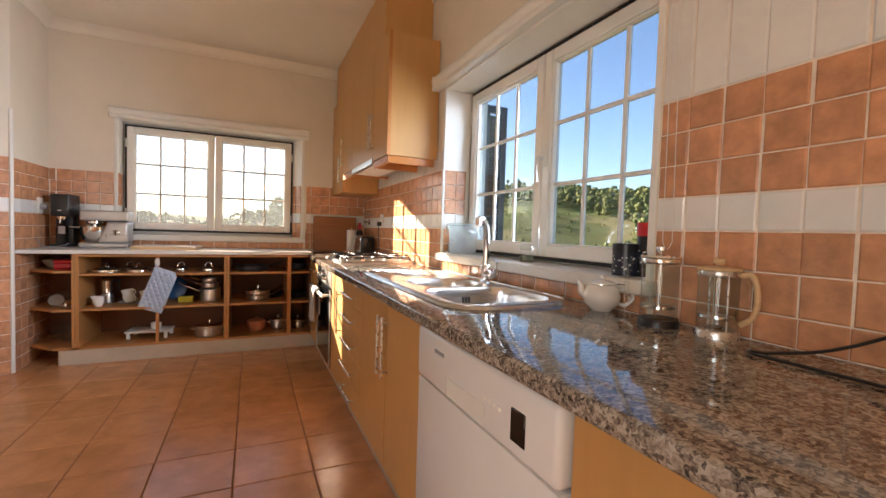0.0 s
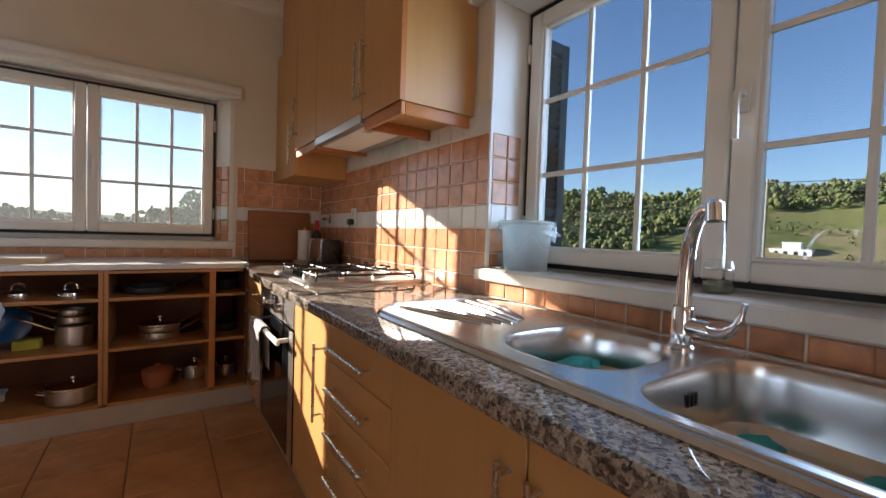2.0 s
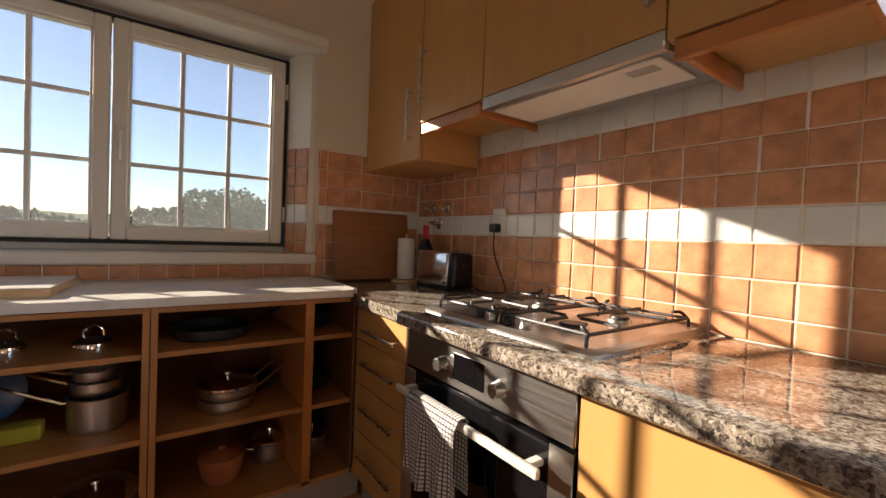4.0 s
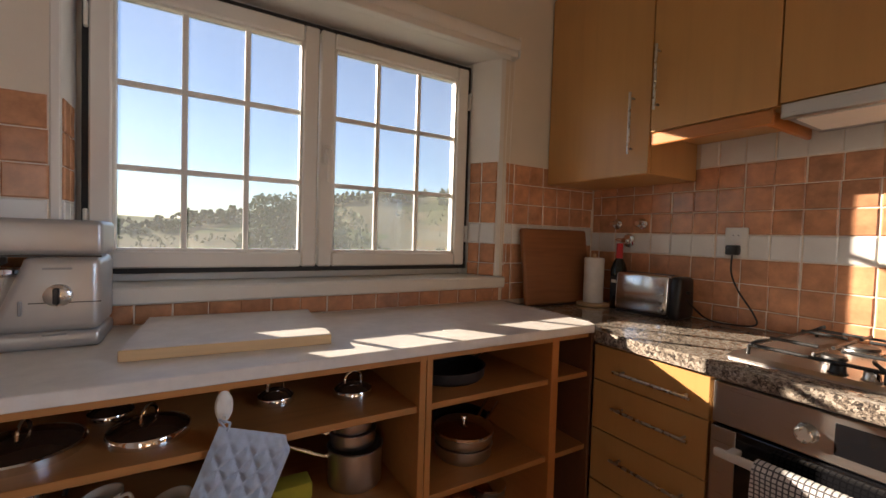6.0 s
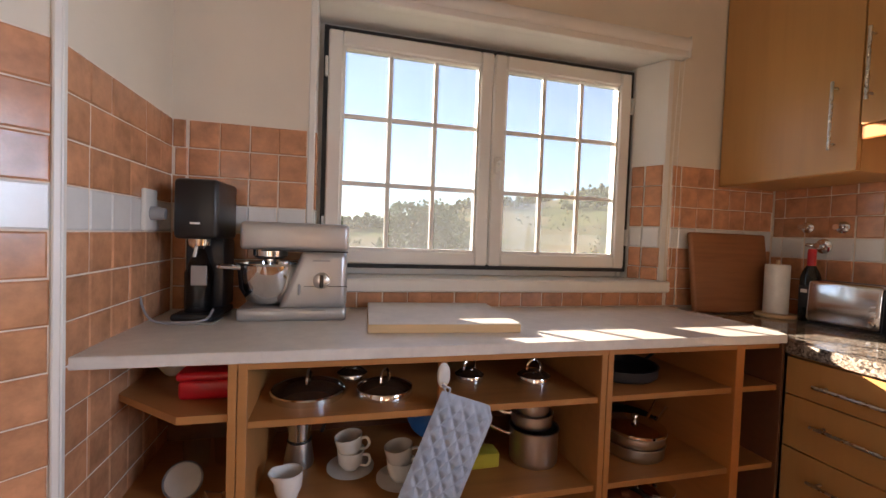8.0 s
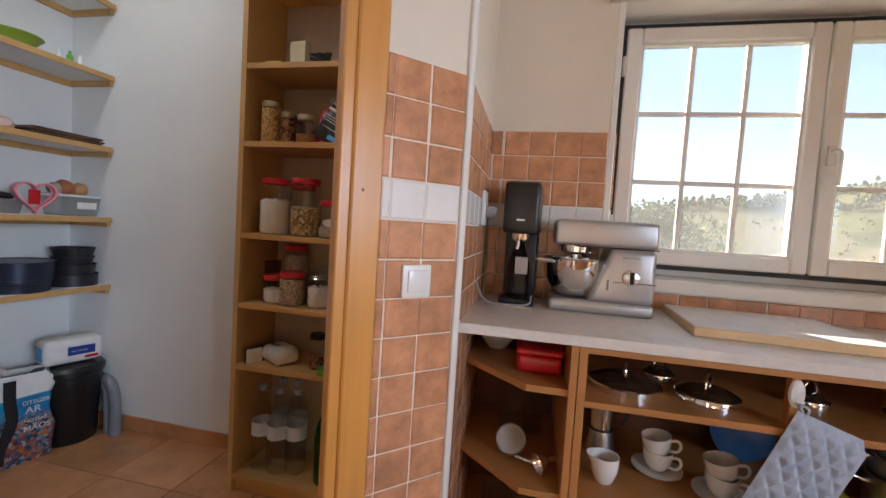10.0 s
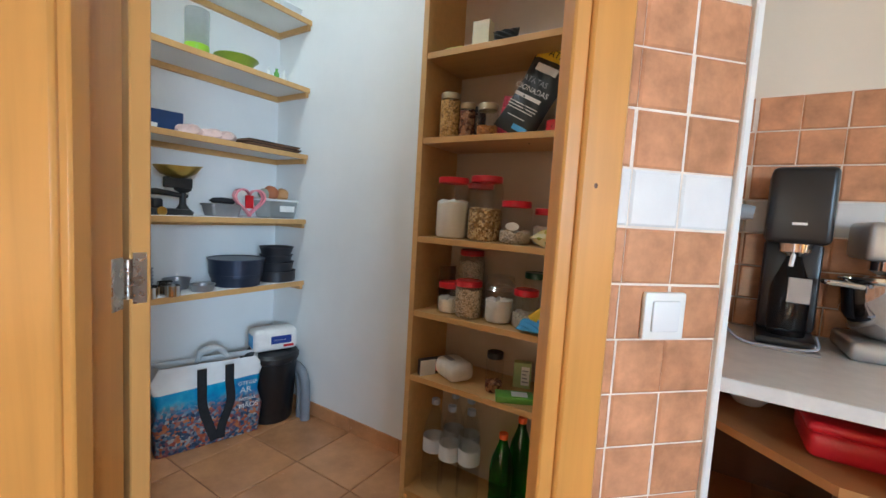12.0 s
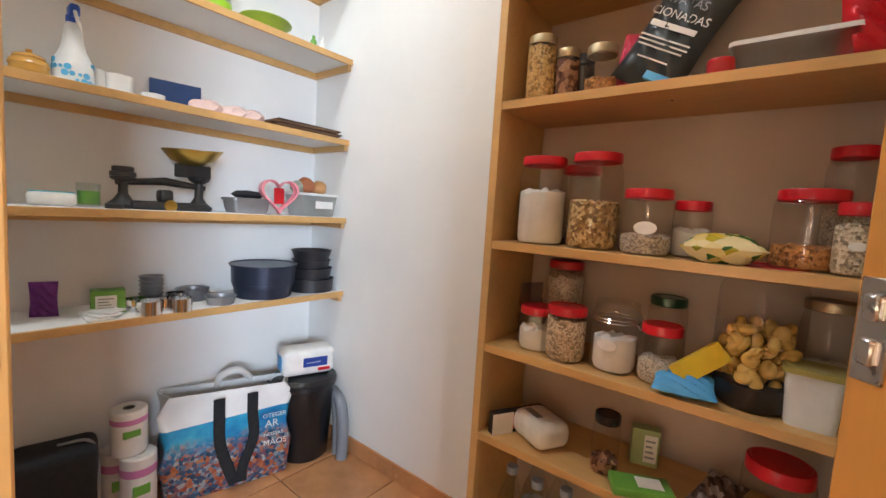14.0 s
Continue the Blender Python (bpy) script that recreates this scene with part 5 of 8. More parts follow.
tube(bm, curve_pts([(0.05, -0.01, 0.12), (0.062, 0, 0.105), (0.06, 0, 0.14), (0.03, 0, 0.168)], 4), 0.0014, 6)
part("wire_clip", bm, CHROME, cj)

# crisps bag
cb = thing("crisps_bag", (-1.990, 4.53, S1), "black foil crisps bag with yellow top, leaning sideways", "crisps bag", turn=0)
FOIL = mottled("black_foil", (0.035, 0.042, 0.044), 0.3, 10, 0.2, 0.3)


def pillow(w, h, d, pinch=0.5, wav=0.006):
    def f(u, v):
        x, z = (u - 0.5) * w, v * h
        e = (1 - (2 * u - 1) ** 4) * (1 - abs(2 * v - 1) ** 5)
        return Vector((x * (1 - 0.10 * math.sin(math.pi * v)), -d * e + wav * math.sin(u * 17 + v * 23) * e, z))

    def g(u, v):
        p = f(u, v)
        return Vector((p.x, -p.y, p.z))
    bm = bmesh.new()
    sheet(bm, f, 18, 22)
    sheet(bm, g, 18, 22)
    bmesh.ops.remove_doubles(bm, verts=bm.verts[:], dist=0.0005)
    return bm


b = part("pouch", pillow(0.16, 0.27, 0.035), FOIL, cb)
lean = pose(-0.03, 0.03, 0.012, -8, 28, 0)
b.matrix_basis = lean
t = part("top_seal", boxed(-0.075, 0.075, -0.004, 0.004, 0.26, 0.315, 0.002), YELLOW, b, "yellow top strip with black letters")
lettering("ATIS", 0.032, BLACK, t, pose(-0.035, -0.0048, 0.28, 90, 0, 0))
lettering("ATATAS", 0.026, GREYC, b, pose(-0.055, -0.0375, 0.172, 90, 0, 0))
lettering("CIONADAS", 0.025, PAPER, b, pose(-0.065, -0.0385, 0.142, 90, 0, 0))
for k, (z, w) in enumerate(((0.118, 0.05), (0.095, 0.056), (0.085, 0.056), (0.075, 0.05), (0.05, 0.035))):
    part("print_bar", boxed(-w, w, -0.0395, -0.0375, z, z + (0.012 if k == 0 else 0.003)), PAPER, b, smooth=False)
part("patch", boxed(-0.035, 0.045, -0.0365, -0.030, 0.215, 0.24, 0.001), PAPER, b)
part("blue_patch", boxed(0.0, 0.055, -0.030, -0.020, 0.014, 0.032, 0.001), SKYBLUE, b)
pk = thing("pink_packet", (-2.075, 4.60, S1), "crumpled pink paper packet behind the crisps bag", "packet")
p = part("pouch", pillow(0.07, 0.155, 0.012), PINK, pk)
p.matrix_basis = pose(0.0, 0, 0.002, -3, 12, 0)
part("print_bars", boxed(-0.012, -0.006, -0.0145, -0.012, 0.05, 0.11), RED, p, smooth=False)


def tub(name, at, w, d, h, label, turn=0, body=MISTY, lid=MILKY, category="box"):
    t = thing(name, at, label, category, turn=turn)
    bm = bmesh.new()
    vs = rings_mesh(bm, [[(x, y, z) for x, y in outline(0, 0, a, b, 0.015, 4)] for a, b, z in ((w * 0.44, d * 0.42, 0.0), (w * 0.46, d * 0.46, h * 0.3), (w / 2, d / 2, h - 0.008), (w / 2 + 0.003, d / 2 + 0.003, h - 0.006))])
    bm.faces.new(vs[0][::-1])
    part("body", bm, body, t)
    bm = bmesh.new()
    vs = rings_mesh(bm, [[(x, y, z) for x, y in outline(0, 0, w / 2 + o, d / 2 + o, 0.016, 4)] for o, z in ((0.005, h - 0.01), (0.005, h - 0.001), (-0.004, h + 0.001), (-0.012, h - 0.002))])
    bm.faces.new(vs[-1])
    part("lid", bm, lid, t)
    return t


tub("plastic_box", (-1.755, 4.59, S1), 0.19, 0.12, 0.07, "translucent plastic food box on the shelf", body=MISTY)
rb = solo("red_bag", pillow(0.10, 0.13, 0.03), RED, (-1.645, 4.56, S1), "red foil food bag at the shelf end", "food bag")
gb = thing("food_packet", (-1.825, 4.53, S2), "yellow and green leaf-patterned food packet lying flat", "packet", turn=5)
m = mat("leaf_print", (0.8, 0.6, 0.05), 0.4)
vo = node(m, "ShaderNodeTexVoronoi", Scale=38.0)
link(m, coords(m, (1, 1, 2)), vo.inputs["Vector"])
sp = node(m, "ShaderNodeSeparateColor")
link(m, vo.outputs["Color"], sp.inputs[0])
link(m, ramp(m, sp.outputs[0], [(0.0, (0.02, 0.10, 0.02)), (0.3, (0.05, 0.2, 0.03)), (0.42, (0.72, 0.52, 0.03)), (0.75, (0.80, 0.70, 0.40))]), m.node_tree.nodes["Principled BSDF"].inputs["Base Color"])
p = part("pouch", pillow(0.15, 0.10, 0.026), m, gb)
p.matrix_basis = pose(0, 0.05, 0.027, 88, 0, 0)

# shelf 3 packets
yb = solo("card_box", boxed(-0.022, 0.022, -0.012, 0.012, 0, 0.11, 0.001), YELLOW, (-1.850, 4.55, S3 + 0.03), "yellow card box leaning on a blue packet", "box")
yb.matrix_world = pose(-1.880, 4.52, S3 + 0.034, -12, 50, 8)
bp = solo("blue_packet", pillow(0.12, 0.08, 0.012), SKYBLUE, (-1.860, 4.49, S3), "blue and white food packet lying on the shelf", "packet")
bp.matrix_world = pose(-1.855, 4.475, S3 + 0.014, -72, 0, 10)
solo("plastic_bag", pillow(0.085, 0.17, 0.02), clear("grey_bag", (0.62, 0.58, 0.62), 0.25, thin=True), (-2.268, 4.60, S3), "crumpled clear plastic bag at the shelf side", "plastic bag", turn=70)
wt = tub("plastic_tub", (-1.660, 4.55, S3), 0.085, 0.085, 0.11, "white tub with olive-coloured lid", body=MILKY, lid=plain("olive_lid", (0.36, 0.30, 0.08), 0.3), category="tub")
# shelf 4
sb = thing("slim_box", (-2.268, 4.57, S4), "slim black, red and white carton", "carton", turn=62)
part("carton", boxed(-0.085, 0.085, -0.012, 0.012, 0, 0.062, 0.001), BLACK, sb)
part("panel", boxed(-0.086, -0.02, -0.0135, -0.0115, 0.0, 0.06), PAPER, sb)
part("panel", boxed(-0.02, 0.02, -0.0137, -0.0118, 0.012, 0.05), RED, sb)
fb = thing("flour_bag", (-2.195, 4.57, S4), "white paper bag of flour lying on its side", "flour bag", turn=-28)
p = part("bag", boxed(-0.07, 0.07, -0.055, 0.055, 0, 0.072, 0.028, 4), mottled("flour_paper", (0.70, 0.64, 0.55), 0.7, 25, 0.12, 0.6), fb)
part("print_bar", boxed(-0.035, 0.02, -0.03, -0.01, 0.0745, 0.0762, 0.0), GREYC, p, smooth=False)
tb = thing("tea_box", (-1.950, 4.66, S4), "pale green card box standing upright", "tea box", turn=18)
part("carton", boxed(-0.032, 0.032, -0.016, 0.016, 0, 0.095, 0.001), plain("pale_green_card", (0.36, 0.45, 0.20)), tb)
barcode(tb, 0.03, 0.07, (0.012, -0.017, 0.012), 0, GREYP)
gk = thing("green_packet", (-1.925, 4.53, S4), "flat bright green packet with a white panel", "packet", turn=28)
part("carton", boxed(-0.065, 0.065, -0.033, 0.033, 0, 0.022, 0.004, 2), GREENP, gk)
part("panel", boxed(-0.01, 0.045, -0.02, 0.02, 0.0215, 0.0228), PAPER, gk)
sn = solo("snack_packet", pillow(0.08, 0.12, 0.015), m, (-1.800, 4.54, S4), "brown and blue snack packet lying on the shelf", "packet")
sn.data = sn.data.copy()
sn.data.materials[0] = grains("snack_print", (0.10, 0.05, 0.03), (0.35, 0.30, 0.28), 60)
sn.matrix_world = pose(-1.805, 4.52, S4 + 0.018, -70, 0, -20)


# bottles on the floor of the shelf unit
def bottle(name, at, r, h, glass, cap, label, sleeve=None, group=""):
    b = thing(name, at, label, "bottle", group)
    bm = lathe(bmesh.new(), [(0, 0.0), (r * 0.8, 0.0), (r, 0.015), (r, h * 0.3), (r * 0.94, h * 0.34), (r, h * 0.38), (r, h * 0.6), (r * 0.85, h * 0.72), (r * 0.4, h * 0.88), (r * 0.33, h * 0.93), (r * 0.33, h * 0.96)], 24)
    g = part("body", bm, glass, b)
    g.visible_shadow = False
    part("cap", lathe(bmesh.new(), [(0, h), (r * 0.36, h), (r * 0.38, h * 0.995), (r * 0.38, h * 0.945), (r * 0.34, h * 0.94)], 18), cap, b)
    if sleeve:
        part("sleeve", lathe(bmesh.new(), [(r * 1.01, h * 0.42), (r * 1.01, h * 0.58)], 24), sleeve, b)
    return b


for x, y in ((-2.268, 4.57), (-2.185, 4.56), (-2.110, 4.58), (-2.235, 4.67), (-2.160, 4.67)):
    bottle("water_bottle", (x, y, 0.075), 0.043, 0.36, WATERP, plain("blue_cap", (0.35, 0.45, 0.62)), "clear plastic water bottle in a shrink-wrapped pack", plain("pale_label", (0.62, 0.70, 0.77), 0.4), "pack of water bottles")
for x, y, h in ((-1.960, 4.55, 0.33), (-1.930, 4.65, 0.36)):
    bottle("green_bottle", (x, y, 0.075), 0.043, h, GREENGLASS, plain("orange_cap", (0.75, 0.12, 0.02)), "green plastic bottle with an orange cap", None, "green bottles")
# top of the shelf unit
solo("card_box", boxed(-0.035, 0.035, -0.02, 0.02, 0, 0.018, 0.001), plain("pale_yellow_card", (0.6, 0.55, 0.12)), (-2.245, 4.53, 1.757), "pale yellow card box on the upper shelf", "box")
solo("card_box", boxed(-0.033, 0.033, -0.02, 0.02, 0, 0.1, 0.001), plain("cream_card", (0.68, 0.62, 0.42)), (-2.150, 4.55, 1.757), "cream and yellow carton on the upper shelf", "box")
solo("dark_bag", pillow(0.10, 0.06, 0.025), FOIL, (-2.060, 4.55, 1.757), "crumpled black foil bag on the upper shelf", "bag")

# ---- pantry wall shelves ----
def dish_stack(at, rings, material, label, name="cake_tin", seg=30):
    """Round tins stacked: (radius, height, z, flare)."""
    t = thing(name, at, label, "baking tin", "baking tins")
    for r, h, z, fl in rings:
        bm = lathe(bmesh.new(), [(0, z + 0.001), (r * fl, z), (r * fl, z + 0.001), (r, z + h), (r + 0.004, z + h + 0.001), (r + 0.003, z + h + 0.003), (r - 0.003, z + h), (r * fl - 0.003, z + 0.004), (0, z + 0.004)], seg)
        part("tin", bm, material, t)
    return t


dish_stack((-3.420, 4.415, 0.755), ((0.118, 0.045, 0, 0.94), (0.122, 0.012, 0.046, 1.0), (0.128, 0.072, 0.06, 0.98), (0.132, 0.006, 0.128, 1.0)), DARKTIN, "round dark springform tin on a flan tin")
dish_stack((-3.420, 4.645, 0.755), ((0.10, 0.055, 0, 1.0), (0.092, 0.045, 0.058, 0.92), (0.084, 0.035, 0.106, 0.88), (0.088, 0.042, 0.142, 0.85)), DARKMETAL, "stack of small dark baking tins")
for x, y, r, h in ((-3.340, 3.980, 0.038, 0.045), (-3.330, 4.070, 0.034, 0.045), (-3.380, 4.035, 0.03, 0.04), (-3.420, 3.960, 0.034, 0.04), (-3.410, 4.080, 0.03, 0.05)):
    bm = lathe(bmesh.new(), [(r, 0), (r, h), (r + 0.001, h), (r + 0.001, 0), (r, 0)], 28)
    solo("pastry_cutter", bm, CHROME, (x, y, 0.755), "round steel pastry cutter ring", "pastry cutter", "pastry cutters")


def fluted(at, r, h, label, turn=0):
    bm = lathe(bmesh.new(), [(0, 0.002), (r * 0.85, 0.001), (r * 0.86, 0), (r, h), (r + 0.004, h), (r + 0.003, h + 0.002), (r - 0.003, h), (r * 0.84, 0.004), (0, 0.004)], 56)
    for k, v in enumerate(bm.verts):
        a = math.atan2(v.co.y, v.co.x)
        if math.hypot(v.co.x, v.co.y) > r * 0.8:
            s = 1 + 0.03 * math.sin(a * 28)
            v.co.x, v.co.y = v.co.x * s, v.co.y * s
    return solo("tart_tin", bm, GREYC, at, label, "tart tin", "baking tins", turn)


fluted((-3.360, 4.215, 0.755), 0.052, 0.03, "small fluted grey tart tin")
fluted((-3.480, 4.160, 0.755), 0.055, 0.045, "fluted steel tart tin")
st = thing("muffin_tins", (-3.500, 4.030, 0.755), "stack of small ribbed aluminium tins", "baking tins")
for k in range(6):
    part("tin", lathe(bmesh.new(), [(0.03, 0.016 * k), (0.036, 0.016 * k + 0.02), (0.039, 0.016 * k + 0.02), (0.039, 0.016 * k + 0.022), (0.034, 0.016 * k + 0.022), (0.028, 0.016 * k)], 24), GREYC, st)
gx = thing("tea_box", (-3.440, 3.890, 0.755), "small green and white card box with an open flap", "box", turn=80)
part("carton", boxed(-0.045, 0.045, -0.03, 0.03, 0, 0.075, 0.001), GREENP, gx)
barcode(gx, 0.055, 0.05, (-0.005, -0.031, 0.01))
solo("purple_packet", pillow(0.07, 0.11, 0.015), PURPLE, (-3.470, 3.740, 0.755), "purple crumpled foil packet", "packet", turn=70)
for k in range(3):
    o = solo("paper_packet", boxed(-0.05, 0.05, -0.035, 0.035, 0, 0.006, 0.002), PAPER, (-3.37 - 0.012 * k, 3.85 + 0.01 * k, 0.755 + 0.0065 * k), "flat white paper sachet", "sachet", "paper sachets", 20 * k)
# balance scale
sc = thing("kitchen_scale", (-3.430, 4.050, 1.10), "black cast-iron balance scale with a brass pan", "kitchen scale")
bm = bmesh.new()
box(bm, -0.06, 0.06, -0.11, 0.12, 0.0, 0.028, 0.01, 2)
box(bm, -0.03, 0.03, -0.02, 0.02, 0.028, 0.07, 0.01, 2)
part("base", bm, IRON, sc)
bm = bmesh.new()
tube(bm, [(0, -0.14, 0.085), (0, 0, 0.10), (0, 0.13, 0.085)], [0.009, 0.014, 0.009], 10)
part("beam", bm, IRON, sc)
for y, nm in ((-0.12, "weight_post"), (0.11, "pan_post")):
    k = 0.86 if y < 0 else 1.0
    part(nm, lathe(bmesh.new(), [(0.042, 0.0), (0.045, 0.014), (0.026, 0.03), (0.014, 0.05), (0.013, 0.1 * k), (0.034, 0.112 * k), (0.036, 0.12 * k), (0, 0.122 * k)], 20, (0, y, 0)), IRON, sc)
for k in range(3):
    part("weight", lathe(bmesh.new(), [(0, 0), (0.036 - 0.006 * k, 0), (0.036 - 0.006 * k, 0.014), (0.032 - 0.006 * k, 0.016), (0, 0.016)], 20, *((((0, -0.12, 0.105),) if k == 0 else ((0, -0.12, 0.1215),) if k == 1 else ((0.075, -0.16, 0.0),)))), IRON, sc)
part("badge", lathe(bmesh.new(), [(0, 0.0), (0.02, 0.0), (0.018, 0.003), (0, 0.004)], 20), BRASS, sc).matrix_basis = pose(0.06, 0.0, 0.016, 0, 90, 0)
pan = lathe(bmesh.new(), [(0, 0.0), (0.03, 0.003), (0.06, 0.018), (0.085, 0.05), (0.088, 0.05), (0.062, 0.015), (0.03, 0.0), (0, -0.002)], 30)
for v in pan.verts:
    v.co.y *= 1.15
    v.co.z += max(0, v.co.y) * 0.12
part("pan", pan, BRASS, sc, "worn brass weighing pan").matrix_basis = pose(0, 0.09, 0.165)
part("bracket", boxed(-0.008, 0.008, 0.03, 0.15, 0.12, 0.168, 0.004), IRON, sc)
ty = tub("grey_tray", (-3.420, 4.335, 1.10), 0.11, 0.15, 0.06, "grey enamelled baking tray", body=GREYC, lid=GREYC, category="tray")
bm = lathe(bmesh.new(), [(0, 0.03), (0.03, 0.026), (0.042, 0.012), (0.03, 0.0), (0, 0)], 20)
for v in bm.verts:
    v.co.y *= 1.6
o = solo("dark_cloth", bm, BLACKFAB, (-3.420, 4.340, 1.162), "folded black cloth lying on the grey tray", "cloth")
ph = thing("pink_basket", (-3.360, 4.440, 1.10), "pink heart-shaped gift box with clear sides", "gift box", turn=80)
PINKP = clear("pink_plastic", (0.85, 0.35, 0.42), 0.15, thin=True)


def heart(k, s):
    a = 2 * math.pi * k / 28
    return (s * 16 * math.sin(a) ** 3, s * (13 * math.cos(a) - 5 * math.cos(2 * a) - 2 * math.cos(3 * a) - math.cos(4 * a)))


bm = bmesh.new()
rings_mesh(bm, [[(x, y, z + 0.085) for x, z in (heart(k, s) for k in range(28))] for s, y in ((0.0042, -0.02), (0.0048, -0.021), (0.0048, 0.021), (0.0042, 0.02))])
part("rim", bm, plain("soft_pink", (0.80, 0.28, 0.32), 0.3), ph)
part("card", boxed(-0.02, 0.02, -0.003, 0.003, 0.045, 0.11, 0.001), RED, ph)
tub("plastic_box", (-3.400, 4.620, 1.10), 0.14, 0.19, 0.10, "translucent plastic box with label", turn=0)
lab = thing("shelf_label", (-3.329, 4.640, 1.135), "white paper label stuck on the plastic box", "label")
part("paper", boxed(-0.001, 0.0, -0.045, 0.045, 0, 0.032), PAPER, lab)
for y, r, mm in ((4.60, 0.04, TERRA), (4.67, 0.035, plain("biscuit", (0.52, 0.26, 0.10))), (4.56, 0.03, plain("sage", (0.30, 0.33, 0.26)))):
    bm = bmesh.new()
    bmesh.ops.create_icosphere(bm, subdivisions=3, radius=r)
    for v in bm.verts:
        v.co *= 1 + 0.12 * noise.noise(v.co * 60)
        v.co.z = max(v.co.z, -r * 0.7) + r * 0.7
    solo("food_bag", bm, mm, (-3.42, y, 1.203), "small bag of food on top of the plastic box", "food bag", "small food bags")
cd = thing("green_candle", (-3.420, 3.840, 1.10), "green candle in a glass tumbler", "candle")
part("glass", lathe(bmesh.new(), [(0, 0.0), (0.026, 0), (0.03, 0.005), (0.031, 0.075), (0.029, 0.075), (0.028, 0.008), (0, 0.006)], 24), GLASS, cd)
part("wax", lathe(bmesh.new(), [(0, 0.009), (0.027, 0.009), (0.0275, 0.05), (0, 0.05)], 24), GREENP, cd)
wp = thing("wipes_packet", (-3.420, 3.755, 1.10), "white and turquoise packet of wipes", "packet", turn=85)
part("pack", boxed(-0.055, 0.055, -0.035, 0.035, 0, 0.04, 0.015, 3), PAPER, wp)
part("flap", boxed(-0.05, 0.05, -0.02, 0.03, 0.0395, 0.0435, 0.002), plain("turquoise", (0.05, 0.45, 0.55)), wp)
# spray bottle and pots
spb = thing("spray_bottle", (-3.430, 3.810, 1.455), "translucent spray bottle with blue dots and blue trigger", "spray bottle")
part("bottle", lathe(bmesh.new(), [(0, 0), (0.046, 0), (0.05, 0.008), (0.047, 0.07), (0.028, 0.115), (0.02, 0.17), (0.016, 0.19), (0, 0.19)], 26), MILKY, spb)
DOTS = plain("blue_dots", (0.10, 0.45, 0.72), 0.4)
bm = bmesh.new()
for k in range(30):
    a, z = k * 2.4, 0.015 + (k % 4) * 0.018
    c = Vector((math.cos(a), math.sin(a), 0))
    r = 0.05 - 0.003 * (k % 4) * 0.25
    tube(bm, [c * (r - 0.004) + Vector((0, 0, z)), c * (r + 0.0008) + Vector((0, 0, z))], 0.005 + 0.002 * (k % 3), 10)
part("dots", bm, DOTS, spb)
bm = bmesh.new()
box(bm, -0.014, 0.035, -0.012, 0.012, 0.20, 0.235, 0.005)
tube(bm, [(0, 0, 0.18), (0, 0, 0.205)], 0.017, 14)
part("trigger_head", bm, BLUEP, spb)
part("trigger", tube(bmesh.new(), curve_pts([(0.03, 0, 0.215), (0.045, 0, 0.2), (0.04, 0.01, 0.165)], 4), 0.005, 8), WPLASTIC, spb)
hp = thing("honey_pot", (-3.430, 3.715, 1.455), "ribbed honey-coloured ceramic pot with lid", "pot")
part("body", lathe(bmesh.new(), [(0, 0), (0.032, 0), (0.042, 0.012), (0.044, 0.022), (0.042, 0.03), (0.045, 0.038), (0.04, 0.05), (0.032, 0.055)], 26), HONEYC, hp)
part("lid", lathe(bmesh.new(), [(0.036, 0.055), (0.034, 0.062), (0.02, 0.068), (0.006, 0.07), (0.008, 0.08), (0, 0.083)], 26), HONEYC, hp)
for x, y, r, h in ((-3.460, 3.885, 0.03, 0.075), (-3.400, 3.915, 0.036, 0.06), (-3.380, 4.000, 0.034, 0.022)):
    solo("ramekin", lathe(bmesh.new(), [(0, 0), (r * 0.9, 0), (r * 0.93, 0.004), (r, h), (r - 0.004, h), (r * 0.88, 0.006), (0, 0.006)], 26), CERAMIC, (x, y, 1.455), "small white ceramic ramekin", "ramekin", "white ramekins")
bb = thing("blue_box", (-3.500, 4.105, 1.455), "dark blue card box standing at the back", "box", turn=80)
part("carton", boxed(-0.08, 0.08, -0.01, 0.01, 0, 0.105, 0.001), plain("navy_card", (0.01, 0.05, 0.17)), bb)
for y in (4.17, 4.27, 4.33):
    bm = bmesh.new()
    bmesh.ops.create_icosphere(bm, subdivisions=3, radius=0.042)
    for v in bm.verts:
        v.co *= 1 + 0.25 * noise.noise(v.co * 45 + Vector((y, 0, 0)))
        v.co.y *= 1.35
        v.co.z = max(v.co.z * 0.75, -0.02) + 0.02
    solo("food_bag", bm, plain("pinkish_bag", (0.66, 0.46, 0.40), 0.35), (-3.40, y, 1.455), "knotted plastic bag with pink food inside", "food bag", "knotted food bags")
for k in range(5):
    o = solo("placemat", boxed(-0.11, 0.11, -0.15, 0.15, 0, 0.006, 0.002), CARDB if k % 2 else plain("dark_brown_mat", (0.06, 0.03, 0.018), 0.6), (-3.430, 4.550 + 0.008 * (k % 3), 1.455 + 0.0066 * k), "brown flat placemat in a stack", "placemat", "stack of placemats", 3 * (k % 3) - 3)
lm = thing("lime_mug", (-3.420, 4.210, 1.812), "frosted jug with a lime green base", "jug")
part("base", lathe(bmesh.new(), [(0, 0), (0.045, 0), (0.05, 0.01), (0.05, 0.05), (0, 0.05)], 24), LIME, lm)
part("jug", lathe(bmesh.new(), [(0.048, 0.05), (0.05, 0.2), (0.047, 0.2), (0.045, 0.055)], 24), MISTY, lm)
